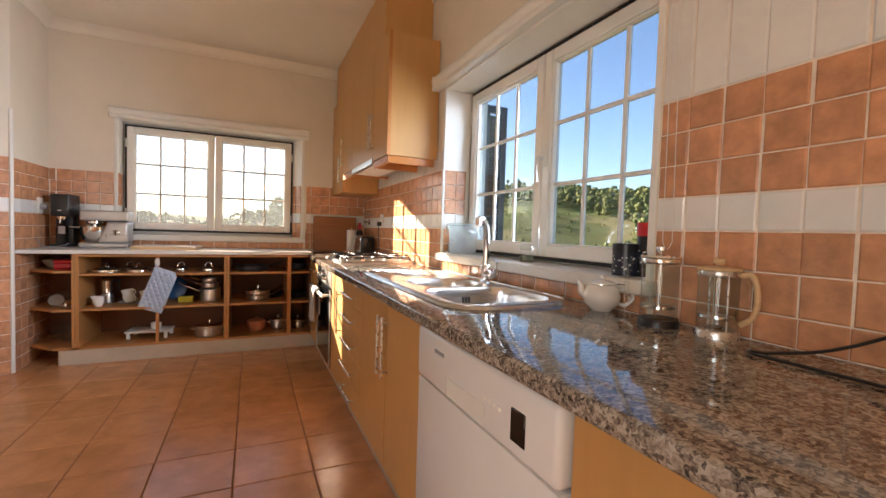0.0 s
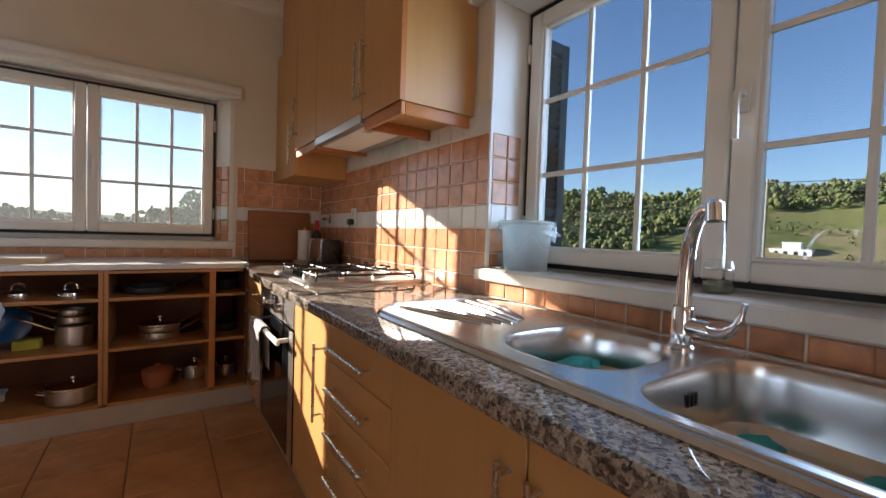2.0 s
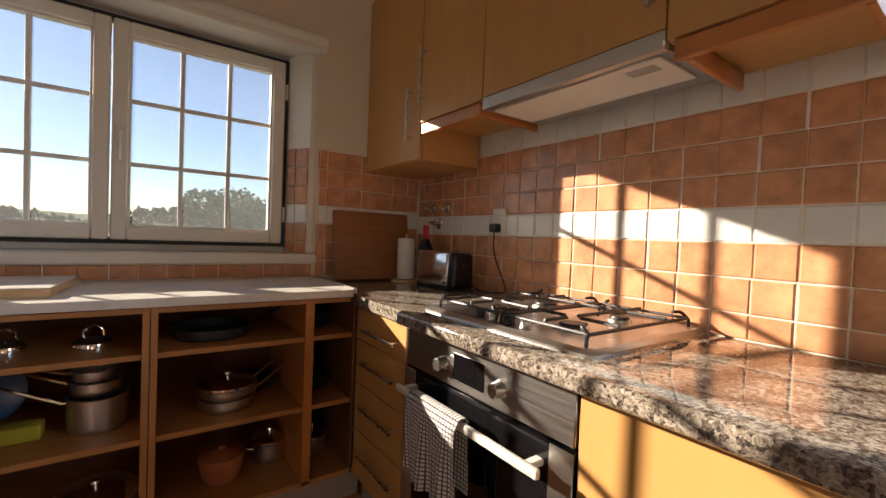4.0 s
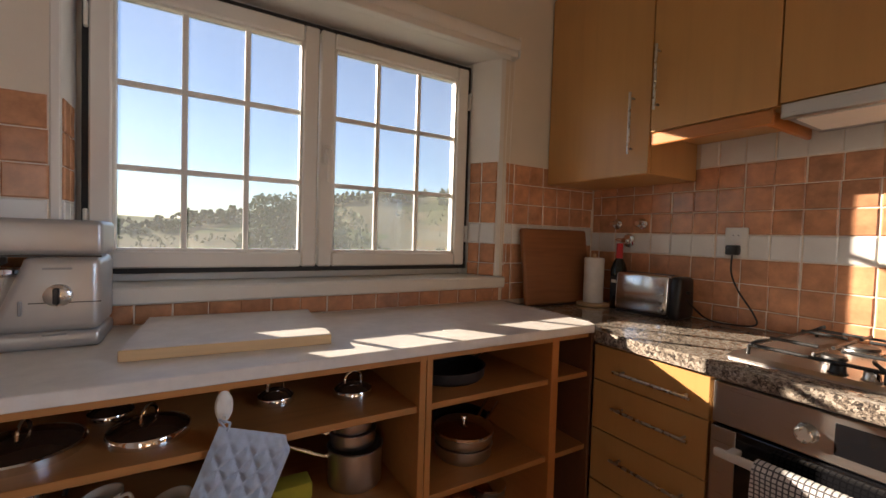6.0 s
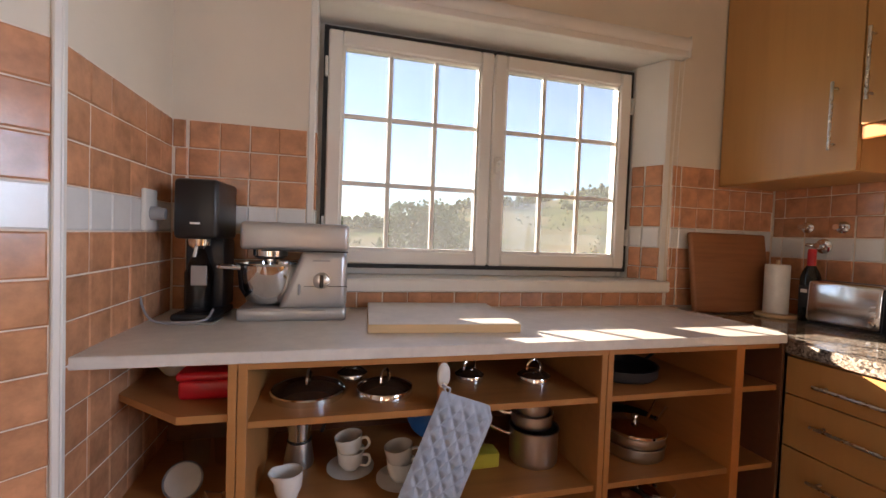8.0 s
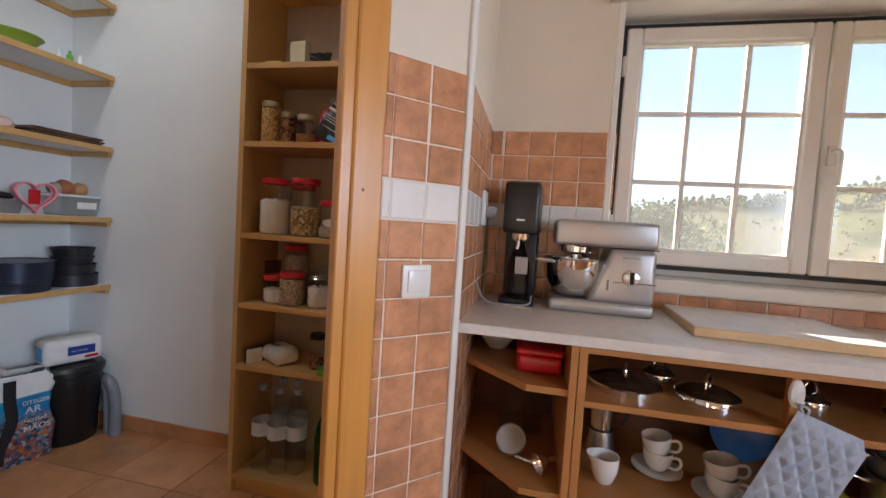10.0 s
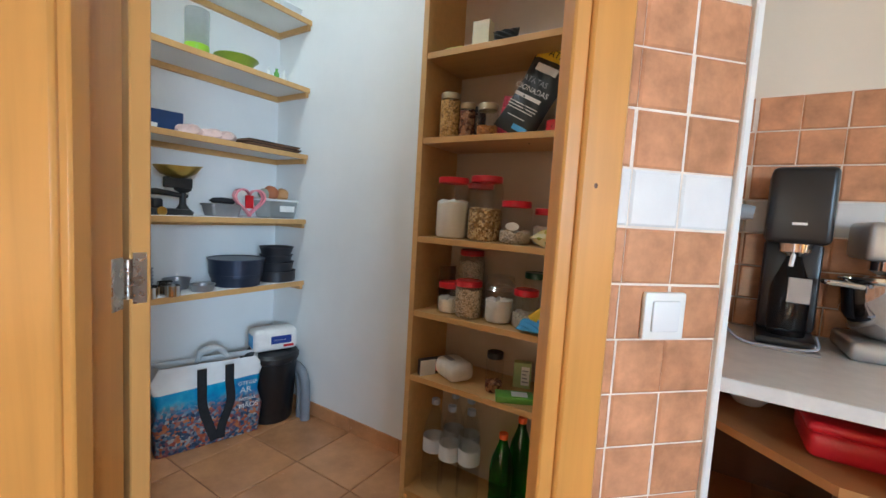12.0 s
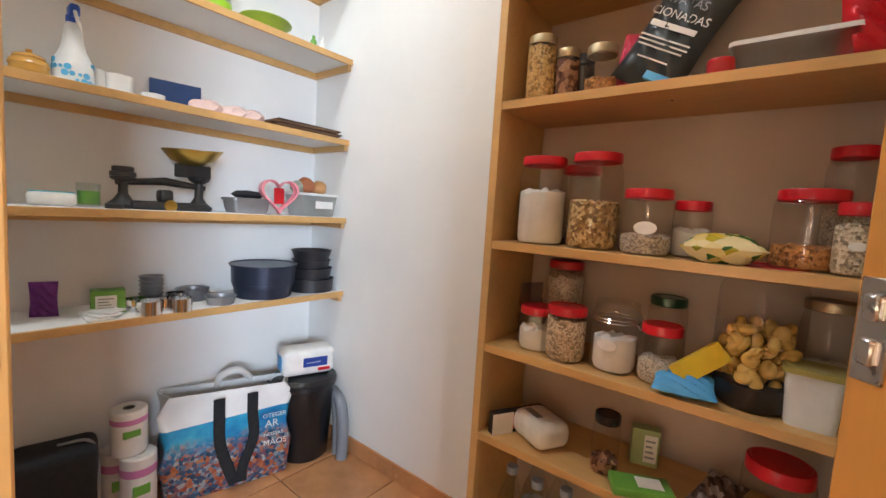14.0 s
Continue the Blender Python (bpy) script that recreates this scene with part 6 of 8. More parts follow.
solo("green_bowl", lathe(bmesh.new(), [(0, 0), (0.05, 0), (0.055, 0.004), (0.095, 0.05), (0.1, 0.052), (0.098, 0.056), (0.09, 0.052), (0.05, 0.008), (0, 0.006)], 32), plain("olive_green", (0.26, 0.34, 0.02), 0.3), (-3.420, 4.395, 1.812), "olive green plastic bowl", "bowl")
for k in range(3):
    solo("small_bottle", lathe(bmesh.new(), [(0, 0), (0.013, 0), (0.013, 0.04), (0.006, 0.05), (0.007, 0.062), (0, 0.062)], 14), GREENP if k % 2 else WPLASTIC, (-3.40 + 0.02 * k, 4.56 + 0.03 * k, 1.812), "tiny green and white bottle", "bottle", "tiny bottles")
tub("plastic_box", (-3.420, 4.650, 2.165), 0.14, 0.13, 0.05, "white plastic box on the top shelf", body=MILKY)

# ---- pantry floor ----
bag = thing("shopping_bag", (-3.42, 4.275, 0), "large reusable shopping bag printed with a blue reef", "shopping bag", turn=76)
REEF = mat("reef_print", (0.02, 0.2, 0.4), 0.35)
v = coords(REEF)
vo = node(REEF, "ShaderNodeTexVoronoi", Scale=75.0)
n1 = node(REEF, "ShaderNodeTexNoise", Scale=11.0, Detail=4.0)
link(REEF, v, vo.inputs["Vector"])
link(REEF, v, n1.inputs["Vector"])
sp = node(REEF, "ShaderNodeSeparateColor")
link(REEF, vo.outputs["Color"], sp.inputs[0])
reefc = ramp(REEF, sp.outputs[0], [(0.0, (0.01, 0.03, 0.07)), (0.25, (0.02, 0.08, 0.16)), (0.45, (0.30, 0.05, 0.02)), (0.6, (0.48, 0.16, 0.05)), (0.75, (0.03, 0.12, 0.22)), (0.95, (0.35, 0.36, 0.34))])
sepz = node(REEF, "ShaderNodeSeparateXYZ")
link(REEF, v, sepz.inputs[0])
seac = ramp(REEF, n1.outputs["Fac"], [(0.3, (0.005, 0.12, 0.35)), (0.5, (0.01, 0.28, 0.50)), (0.7, (0.06, 0.45, 0.60))])
hgt = node(REEF, "ShaderNodeMath")
hgt.operation = "MULTIPLY_ADD"
hgt.inputs[1].default_value = -0.16
link(REEF, n1.outputs["Fac"], hgt.inputs[0])
link(REEF, sepz.outputs["Z"], hgt.inputs[2])
fac = ramp(REEF, hgt.outputs[0], [(0.10, (0, 0, 0)), (0.16, (1, 1, 1))])
mx = node(REEF, "ShaderNodeMix")
mx.data_type = "RGBA"
link(REEF, fac, mx.inputs["Factor"])
link(REEF, reefc, mx.inputs["A"])
link(REEF, seac, mx.inputs["B"])
link(REEF, mx.outputs["Result"], REEF.node_tree.nodes["Principled BSDF"].inputs["Base Color"])


def bag_ring(z, w, d, wob):
    pts = outline(0, 0, w / 2, d / 2, 0.02, 4)
    return [(x * (1 + wob * math.sin(y * 40 + z * 30) * 0.1), y + wob * 0.03 * math.sin(x * 22 + z * 14), z) for x, y in pts]


W, D = 0.46, 0.17
bm = bmesh.new()
vs = rings_mesh(bm, [bag_ring(z, W * k, D * q, o) for z, k, q, o in ((0.002, 0.98, 0.95, 0), (0.06, 1, 1.05, 0.3), (0.14, 1.0, 1.08, 0.5), (0.22, 1.0, 1.0, 0.7), (0.295, 1.0, 0.9, 0.8))])
bm.faces.new(vs[0][::-1])
part("printed_body", bm, REEF, bag, "blue reef print")
WHITEBAG = mottled("white_woven", (0.74, 0.73, 0.70), 0.45, 12, 0.06, 0.15)
bm = bmesh.new()
vs = rings_mesh(bm, [bag_ring(z, W * k, D * q, o) for z, k, q, o in ((0.295, 1.0, 0.9, 0.8), (0.345, 0.99, 0.8, 0.9), (0.395, 0.97, 0.62, 1.0), (0.394, 0.96, 0.58, 1.0), (0.3, 0.96, 0.8, 0.8), (0.2, 0.94, 0.8, 0.6))])
bm.verts.ensure_lookup_table()
part("top_band", bm, WHITEBAG, bag, "white woven top band")
bm = bmesh.new()
for x in (-0.045, 0.075):
    tube(bm, curve_pts([(x, -0.078, 0.385), (x, -0.088, 0.3), (x + 0.004, -0.1, 0.2), (x + 0.035 * (1 if x < 0.05 else -1), -0.112, 0.09), (0.02 + x * 0.2, -0.116, 0.03)], 6), 0.021, 10)
for v in bm.verts:
    v.co.y = -0.096 + (v.co.y + 0.092) * 0.32
part("strap", bm, BLACKFAB, bag, "black webbing strap")
bm = bmesh.new()
tube(bm, curve_pts([(-0.03, 0.06, 0.37), (-0.02, 0.03, 0.43), (0.05, 0.03, 0.44), (0.11, 0.06, 0.37)], 6), 0.014, 8)
part("strap", bm, WHITEBAG, bag, "pale rear strap")
for k, (w, s, x) in enumerate((("OTEGER", 0.025, 0.112), ("AR", 0.042, 0.122), ("NOSSAS", 0.021, 0.118), ("MÃOS", 0.034, 0.116))):
    lettering(w, s, PAPER, bag, pose(x, -0.1, 0.268 - k * 0.040, 90, 0, -2))
bn = thing("rubbish_bin", (-3.375, 4.60, 0), "black plastic rubbish bin with lid", "bin")
part("bucket", lathe(bmesh.new(), [(0, 0), (0.108, 0), (0.113, 0.006), (0.134, 0.33), (0.141, 0.335), (0.141, 0.35), (0.136, 0.35)], 32), BLACK, bn)
part("lid", lathe(bmesh.new(), [(0.144, 0.345), (0.144, 0.362), (0.130, 0.378), (0.04, 0.39), (0, 0.39)], 32), BLACK, bn)
bm = bmesh.new()
tube(bm, curve_pts([(0.0, -0.13, 0.34), (0.05, -0.15, 0.36), (0.0, -0.16, 0.37), (-0.05, -0.15, 0.36)], 5), 0.006, 6)
part("handle", bm, BLACK, bn)
pg = thing("paper_pack", (-3.355, 4.60, 0.3905), "white and blue pack of kitchen tissues lying on the bin", "tissue pack", turn=72)
part("pack", boxed(-0.122, 0.108, -0.06, 0.062, 0, 0.118, 0.026, 4), PAPER, pg)
part("band", boxed(-0.035, 0.072, -0.0615, -0.058, 0.04, 0.082, 0.001), plain("navy_print", (0.01, 0.04, 0.25)), pg)
part("band", boxed(0.03, 0.085, -0.0615, -0.058, 0.018, 0.032, 0.001), RED, pg)
part("end_print", boxed(-0.1235, -0.118, -0.04, 0.04, 0.025, 0.09, 0.001), SKYBLUE, pg)
lettering("LESS FOR MORE", 0.009, PAPER, pg, pose(-0.022, -0.0618, 0.056, 90, 0, 0))
pp = thing("waste_pipes", (-3.195, 4.69, 0), "two grey plastic waste pipes bending from wall to floor", "pipes")
for x, y in ((0.0, 0.0), (-0.05, 0.012)):
    part("pipe", tube(bmesh.new(), curve_pts([(x - 0.12, y + 0.02, 0.275), (x - 0.05, y + 0.01, 0.26), (x - 0.012, y, 0.22), (x, y, 0.15), (x, y, 0.0)], 7), 0.026, 16), plain("grey_pipe", (0.22, 0.24, 0.27), 0.4), pp)
for x, y, h, z in ((-3.42, 3.97, 0.24, 0.0), (-3.50, 3.93, 0.24, 0.0), (-3.45, 3.95, 0.16, 0.241)):
    kr = thing("kitchen_roll", (x, y, z), "wrapped white kitchen paper roll with pink and green print", "kitchen roll", "kitchen rolls")
    part("roll", lathe(bmesh.new(), [(0.018, h), (0.05, h), (0.055, h - 0.005), (0.055, 0.005), (0.05, 0), (0.018, 0)], 26), PAPER, kr)
    part("band", lathe(bmesh.new(), [(0.0556, h * 0.72), (0.0558, h * 0.80), (0.0556, h * 0.84)], 26), plain("pale_magenta", (0.62, 0.22, 0.45)), kr)
    part("green_patch", boxed(0.045, 0.0565, -0.03, 0.02, h * 0.45, h * 0.6, 0.001), GREENP, kr)
kb = thing("black_bag", (-3.44, 3.76, 0), "black zipped cool bag standing on the floor", "bag", turn=80)
part("body", boxed(-0.12, 0.10, -0.08, 0.08, 0, 0.34, 0.03, 3), BLACKFAB, kb)
part("zip", tube(bmesh.new(), curve_pts([(0.095, -0.085, 0.02), (0.1, -0.07, 0.2), (0.085, -0.02, 0.335), (0.0, 0.0, 0.343)], 6), 0.005, 6), GREYC, kb)

# ---- kitchen: north worktop ----
WT = 0.897
sm = thing("soda_machine", (-1.225, 4.585, WT), "tall black sparkling-water machine with steel base", "soda maker", turn=-4)
part("base", boxed(-0.06, 0.06, -0.12, 0.09, 0.006, 0.03, 0.01, 2), BLACK, sm)
part("drip_tray", boxed(-0.065, 0.065, -0.135, -0.02, 0, 0.008, 0.003), STEELX, sm, "thin steel drip tray")
part("column", boxed(-0.058, 0.058, -0.02, 0.095, 0.03, 0.26, 0.012, 2), BLACK, sm)
hd = part("head", boxed(-0.062, 0.062, -0.10, 0.097, 0.255, 0.438, 0.014, 3), BLACK, sm)
part("maker_plate", boxed(-0.014, 0.014, -0.1015, -0.099, 0.30, 0.306), PAPER, hd, "small pale maker's mark", smooth=False)
part("bottle", lathe(bmesh.new(), [(0, 0.03), (0.038, 0.03), (0.04, 0.04), (0.04, 0.15), (0.022, 0.2), (0.014, 0.225)], 24, (0, -0.06, 0)), clear("dark_bottle", (0.35, 0.37, 0.4), 0.02, thin=True), sm)
part("bottle_collar", lathe(bmesh.new(), [(0.02, 0.225), (0.03, 0.235), (0.032, 0.255)], 24, (0, -0.06, 0)), CHROME, sm)
part("nozzle", tube(bmesh.new(), [(0, -0.075, 0.255), (-0.006, -0.085, 0.2)], 0.005, 8), WPLASTIC, sm)
part("bottle_label", boxed(-0.008, 0.036, -0.1045, -0.1, 0.115, 0.175, 0.001), GREYC, sm, "grey printed label")
bm = bmesh.new()
tube(bm, curve_pts([(-0.19, -0.045, 0.34), (-0.18, -0.06, 0.25), (-0.15, -0.1, 0.1), (-0.10, -0.14, 0.02), (-0.02, -0.15, 0.012), (0.05, -0.15, 0.02), (0.055, -0.10, 0.04)], 7), 0.0035, 8)
part("power_cord", bm, plain("grey_cord", (0.28, 0.28, 0.30), 0.4), sm)

mx_ = thing("stand_mixer", (-0.945, 4.58, WT), "silver stand mixer with a polished steel bowl", "stand mixer", turn=0)
part("base", boxed(-0.172, 0.165, -0.097, 0.097, 0.0, 0.042, 0.012, 3), SILVERP, mx_)
part("body_seam", boxed(0.03, 0.1655, -0.0958, -0.0945, 0.112, 0.1145), BLACK, mx_, smooth=False)
bm = boxed(0.015, 0.165, -0.095, 0.095, 0.04, 0.225, 0.02, 3)
for v in bm.verts:
    if v.co.z < 0.12 and v.co.x < 0.05:
        v.co.x -= (0.12 - v.co.z) * 0.9
part("column", bm, SILVERP, mx_)
part("head", boxed(-0.165, 0.168, -0.088, 0.088, 0.228, 0.316, 0.013, 3), SILVERP, mx_)
part("head_seam", boxed(-0.1, 0.166, -0.0955, -0.094, 0.224, 0.2285), BLACK, mx_, smooth=False)
part("planet_hub", lathe(bmesh.new(), [(0.055, 0.228), (0.055, 0.205), (0.04, 0.195), (0.02, 0.195), (0.02, 0.15), (0, 0.15)], 26, (-0.085, 0, 0)), CHROME, mx_)
part("bowl", lathe(bmesh.new(), [(0, 0.045), (0.05, 0.046), (0.078, 0.06), (0.098, 0.10), (0.105, 0.175), (0.112, 0.18), (0.110, 0.183), (0.102, 0.178), (0.094, 0.10), (0.07, 0.063), (0, 0.052)], 36, (-0.082, 0, 0)), CHROME, mx_, "polished steel mixing bowl")
part("bowl_handle", tube(bmesh.new(), curve_pts([(-0.18, -0.02, 0.168), (-0.222, -0.05, 0.172), (-0.222, -0.09, 0.172), (-0.16, -0.085, 0.168)], 6), 0.006, 8), CHROME, mx_)
bm = bmesh.new()
tube(bm, [(0.085, -0.094, 0.132), (0.085, -0.112, 0.132), (0.085, -0.115, 0.132)], [0.027, 0.026, 0.022], 26)
k_ = part("speed_dial", bm, NICKEL, mx_)
part("dial_grip", boxed(0.079, 0.091, -0.125, -0.112, 0.112, 0.152, 0.003), BLACK, k_)
part("latch", boxed(0.012, 0.02, -0.10, -0.094, 0.085, 0.12, 0.002), GREYP, mx_)
part("maker_plate", boxed(0.055, 0.11, -0.0965, -0.0945, 0.194, 0.199), GREYP, mx_, "small grey maker's mark", smooth=False)
part("model_plate", boxed(0.055, 0.10, -0.1015, -0.0995, 0.034, 0.038), GREYP, mx_, smooth=False)

pb = thing("pastry_board", (-0.475, 4.475, WT), "large white pastry board with wooden edges", "board", turn=-4)
part("core", boxed(-0.235, 0.235, -0.195, 0.195, 0, 0.026, 0.002), PALEWOOD, pb)
part("top", boxed(-0.233, 0.233, -0.193, 0.193, 0.0255, 0.0285, 0.001), LAMINATE, pb, "white laminated face")

ck = thing("chopping_board", (1.0, 4.70, CT + 0.002), "large worn wooden chopping board leaning on the tiles", "chopping board")
b = part("board", boxed(-0.225, 0.225, -0.03, 0.0, 0, 0.375, 0.012, 3), BOARDWOOD, ck)
b.matrix_basis = pose(0, -0.055, 0, -8, 0, 0)
rl = thing("paper_roll_holder", (1.15, 4.545, CT), "kitchen paper roll on a round wooden holder", "paper roll")
part("base", lathe(bmesh.new(), [(0, 0), (0.075, 0), (0.08, 0.006), (0.078, 0.014), (0, 0.016)], 30), PALEWOOD, rl)
part("roll", lathe(bmesh.new(), [(0.015, 0.24), (0.045, 0.24), (0.048, 0.236), (0.048, 0.018), (0.015, 0.017)], 30), PAPER, rl)
part("rod", lathe(bmesh.new(), [(0.008, 0.0), (0.008, 0.26), (0, 0.262)], 12), PALEWOOD, rl)
wb = thing("wine_bottle", (1.215, 4.45, CT), "dark wine bottle with a red capsule", "wine bottle")
part("bottle", lathe(bmesh.new(), [(0, 0), (0.034, 0), (0.037, 0.006), (0.037, 0.19), (0.03, 0.215), (0.015, 0.245), (0.0145, 0.31)], 26), mat("dark_green_bottle", (0.008, 0.010, 0.007), 0.06), wb)
part("capsule", lathe(bmesh.new(), [(0.016, 0.24), (0.0158, 0.31), (0.013, 0.317), (0, 0.317)], 22), RED, wb)
part("label_plate", lathe(bmesh.new(), [(0.0375, 0.06), (0.0375, 0.155)], 26), plain("black_label", (0.02, 0.02, 0.022), 0.5), wb)
part("label_mark", boxed(-0.0385, -0.036, -0.014, 0.012, 0.125, 0.14), PAPER, wb, smooth=False)

to = thing("toaster", (1.215, 4.27, CT), "long-slot polished steel toaster with black end", "toaster", turn=4)
bm = boxed(-0.07, 0.07, -0.10, 0.15, 0.008, 0.185, 0.018, 3)
for v in bm.verts:
    v.co.x *= 1 - 0.16 * (v.co.z / 0.185)
part("shell", bm, brushed("polished_steel", (0.68, 0.68, 0.68), 0.14, 1), to)
bm = boxed(-0.073, 0.073, -0.15, -0.098, 0.0, 0.182, 0.02, 3)
for v in bm.verts:
    v.co.x *= 1 - 0.16 * (v.co.z / 0.185)
part("end_cap", bm, BLACK, to, "black plastic end")
part("foot", boxed(-0.066, 0.066, -0.14, 0.14, 0, 0.01, 0.003), BLACK, to)
part("slot", boxed(-0.012, 0.012, -0.09, 0.13, 0.183, 0.1865), BLACK, to)
part("lever", boxed(-0.014, 0.014, -0.165, -0.149, 0.11, 0.125, 0.003), BLACK, to)
for k, z in enumerate((0.062, 0.083, 0.104)):
    part("button", boxed(-0.0745 + 0.011 * (z / .185), -0.066, -0.085, -0.066, z - 0.006, z + 0.006, 0.003), CHROME, to)
bm = bmesh.new()
tube(bm, [(-0.066, -0.075, 0.036), (-0.08, -0.075, 0.036), (-0.083, -0.075, 0.036)], [0.013, 0.012, 0.009], 18)
part("dial", bm, CHROME, to)
so = thing("wall_socket", (RW - 0.0085, 3.985, 1.21), "white double wall socket with a black plug", "socket")
part("plate", boxed(-0.012, 0.001, -0.042, 0.042, -0.062, 0.062, 0.005, 2), WPLASTIC, so)
for z in (0.03, -0.03):
    bm = bmesh.new()
    tube(bm, [(-0.0125, 0, z), (-0.011, 0, z)], 0.021, 24)
    part("outlet_ring", bm, GREYC if z < 0 else WENAMEL, so)
part("hole", boxed(-0.0135, -0.012, -0.011, -0.007, 0.028, 0.032), BLACK, so)
part("hole", boxed(-0.0135, -0.012, 0.007, 0.011, 0.028, 0.032), BLACK, so)
part("plug", boxed(-0.05, -0.013, -0.022, 0.022, -0.05, -0.01, 0.006, 2), BLACK, so)
part("cord", tube(bmesh.new(), curve_pts([(-0.035, 0, -0.045), (-0.035, 0.0, -0.12), (-0.04, -0.03, -0.19), (-0.05, -0.09, -0.27), (-0.05, -0.10, -0.315), (-0.06, -0.02, -0.327), (-0.075, 0.06, -0.32), (-0.09, 0.11, -0.28), (-0.1, 0.135, -0.25)], 7), 0.0035, 8), BLACK, so)
for y, z, long in ((4.545, 1.29, 0), (4.405, 1.29, 0), (4.475, 1.205, 1)):
    vv = thing("stop_valve", (RW - 0.008, y, z), "chrome stop valve with round wall plate", "valve", "stop valves")
    bm = bmesh.new()
    tube(bm, [(0, 0, 0), (-0.006, 0, 0), (-0.012, 0, 0)], [0.027, 0.026, 0.016] if not long else [0.034, 0.033, 0.02], 24)
    part("rosette", bm, CHROME, vv)
    bm = bmesh.new()
    tube(bm, [(-0.01, 0, 0), (-0.03, 0, 0), (-0.034, 0, 0), (-0.05, 0, 0)], [0.009, 0.009, 0.015, 0.013], 14)
    if long:
        tube(bm, [(-0.035, 0, 0), (-0.045, 0.045, 0.004)], [0.011, 0.007], 12)
    part("knob", bm, CHROME, vv)
no = thing("wall_socket", (NOOK + 0.0085, 4.515, 1.235), "white wall socket with a grey plug", "socket")
part("plate", boxed(-0.001, 0.012, -0.042, 0.042, -0.062, 0.062, 0.005, 2), WPLASTIC, no)
part("plug", tube(bmesh.new(), [(0.012, 0, -0.01), (0.03, 0, -0.01), (0.05, 0, -0.012)], [0.021, 0.02, 0.016], 18), GREYP, no)
sw = thing("light_switch", slant(0.134, -0.0085, 1.02), "square white light switch on the tiled wall", "light switch", turn=45)
part("plate", boxed(-0.041, 0.041, -0.009, 0.002, -0.041, 0.041, 0.004, 2), WPLASTIC, sw)
part("rocker", boxed(-0.027, 0.027, -0.0135, -0.008, -0.027, 0.027, 0.003, 2), WENAMEL, sw)

# ---- open shelf contents ----
def lid(at, r, label, tilt=0):
    l = thing("pan_lid", at, label, "pan lid", "pan lids", turn=random.uniform(0, 90))
    part("rim", lathe(bmesh.new(), [(r * 0.93, 0.0), (r, 0.0), (r, 0.016), (r * 0.97, 0.02), (r * 0.93, 0.018)], 34), CHROME, l, "polished steel rim")
    part("dome", lathe(bmesh.new(), [(r * 0.95, 0.018), (r * 0.7, 0.03), (r * 0.3, 0.038), (0, 0.04)], 34), plain("smoked_dome", (0.10, 0.055, 0.035), 0.12, 0.6), l)
    part("handle", tube(bmesh.new(), curve_pts([(-0.026, 0, 0.036), (-0.022, 0, 0.058), (0, 0, 0.07), (0.022, 0, 0.058), (0.026, 0, 0.036)], 5), 0.0045, 8), CHROME, l)
    return l


Z1, Z2, Z3 = 0.7135, 0.4375, 0.1415
lid((-0.885, 4.34, Z1), 0.105, "large polished pan lid with loop handle")
lid((-0.665, 4.32, Z1), 0.085, "polished pan lid with loop handle")
lid((-0.375, 4.39, Z1), 0.05, "small polished pan lid")
lid((-0.16, 4.35, Z1), 0.058, "small polished pan lid with loop handle")
lid((-0.755, 4.46, Z1), 0.05, "small steel lid behind the others")


def pot(at, r, h, label, material=None, handle="long", turn=0, lidded=False, name="saucepan"):
    material = material or STEELX
    p = thing(name, at, label, "pan", "pots and pans", turn)
    part("body", lathe(bmesh.new(), [(0, 0), (r * 0.93, 0), (r * 0.99, 0.008), (r, 0.02), (r, h - 0.003), (r + 0.004, h), (r + 0.002, h + 0.002), (r - 0.004, h), (r - 0.005, 0.01), (0, 0.007)], 36), material, p)
    if handle == "long":
        part("handle", tube(bmesh.new(), curve_pts([(r - 0.002, 0, h * 0.78), (r + 0.03, 0, h * 0.85), (r + 0.17, 0, h + 0.05)], 5), 0.006, 8), CHROME if material is not DARKMETAL else BLACK, p)
    if handle == "two":
        for s in (-1, 1):
            part("handle", tube(bmesh.new(), curve_pts([(s * (r - 0.002), -0.03, h * 0.75), (s * (r + 0.03), -0.022, h * 0.85), (s * (r + 0.03), 0.022, h * 0.85), (s * (r - 0.002), 0.03, h * 0.75)], 5), 0.0045, 8), CHROME, p)
    if lidded:
        part("lid", lathe(bmesh.new(), [(r + 0.003, h + 0.0025), (r + 0.003, h + 0.012), (r * 0.6, h + 0.022), (0, h + 0.026)], 36), CHROME, p)
        part("lid_knob", lathe(bmesh.new(), [(0.006, h + 0.02), (0.006, h + 0.035), (0.014, h + 0.042), (0.012, h + 0.05), (0, h + 0.052)], 16), CHROME, p)
    return p


pot((-0.145, 4.36, Z2), 0.082, 0.115, "steel saucepan holding smaller pans", turn=172)
pot((-0.15, 4.37, Z2 + 0.118), 0.07, 0.045, "smaller steel saucepan nested on the larger one", turn=165)
pot((-0.155, 4.36, Z2 + 0.167), 0.058, 0.035, "smallest steel saucepan on top of the stack", turn=178)
pot((0.245, 4.34, Z2), 0.10, 0.045, "shallow polished steel frying pan", turn=25)
pot((0.245, 4.34, Z2 + 0.048), 0.102, 0.035, "steel frying pan with lid stacked on another", turn=32, lidded=True)
pot((0.19, 4.38, Z1), 0.135, 0.04, "black non-stick frying pan", DARKMETAL, turn=14, name="frying_pan")
pot((0.60, 4.42, Z1), 0.075, 0.06, "small dark pan in the corner shelf", DARKTIN, handle="two", name="frying_pan")
pot((0.36, 4.53, Z2), 0.11, 0.04, "black frying pan at the back of the shelf", DARKMETAL, turn=-10, name="frying_pan")
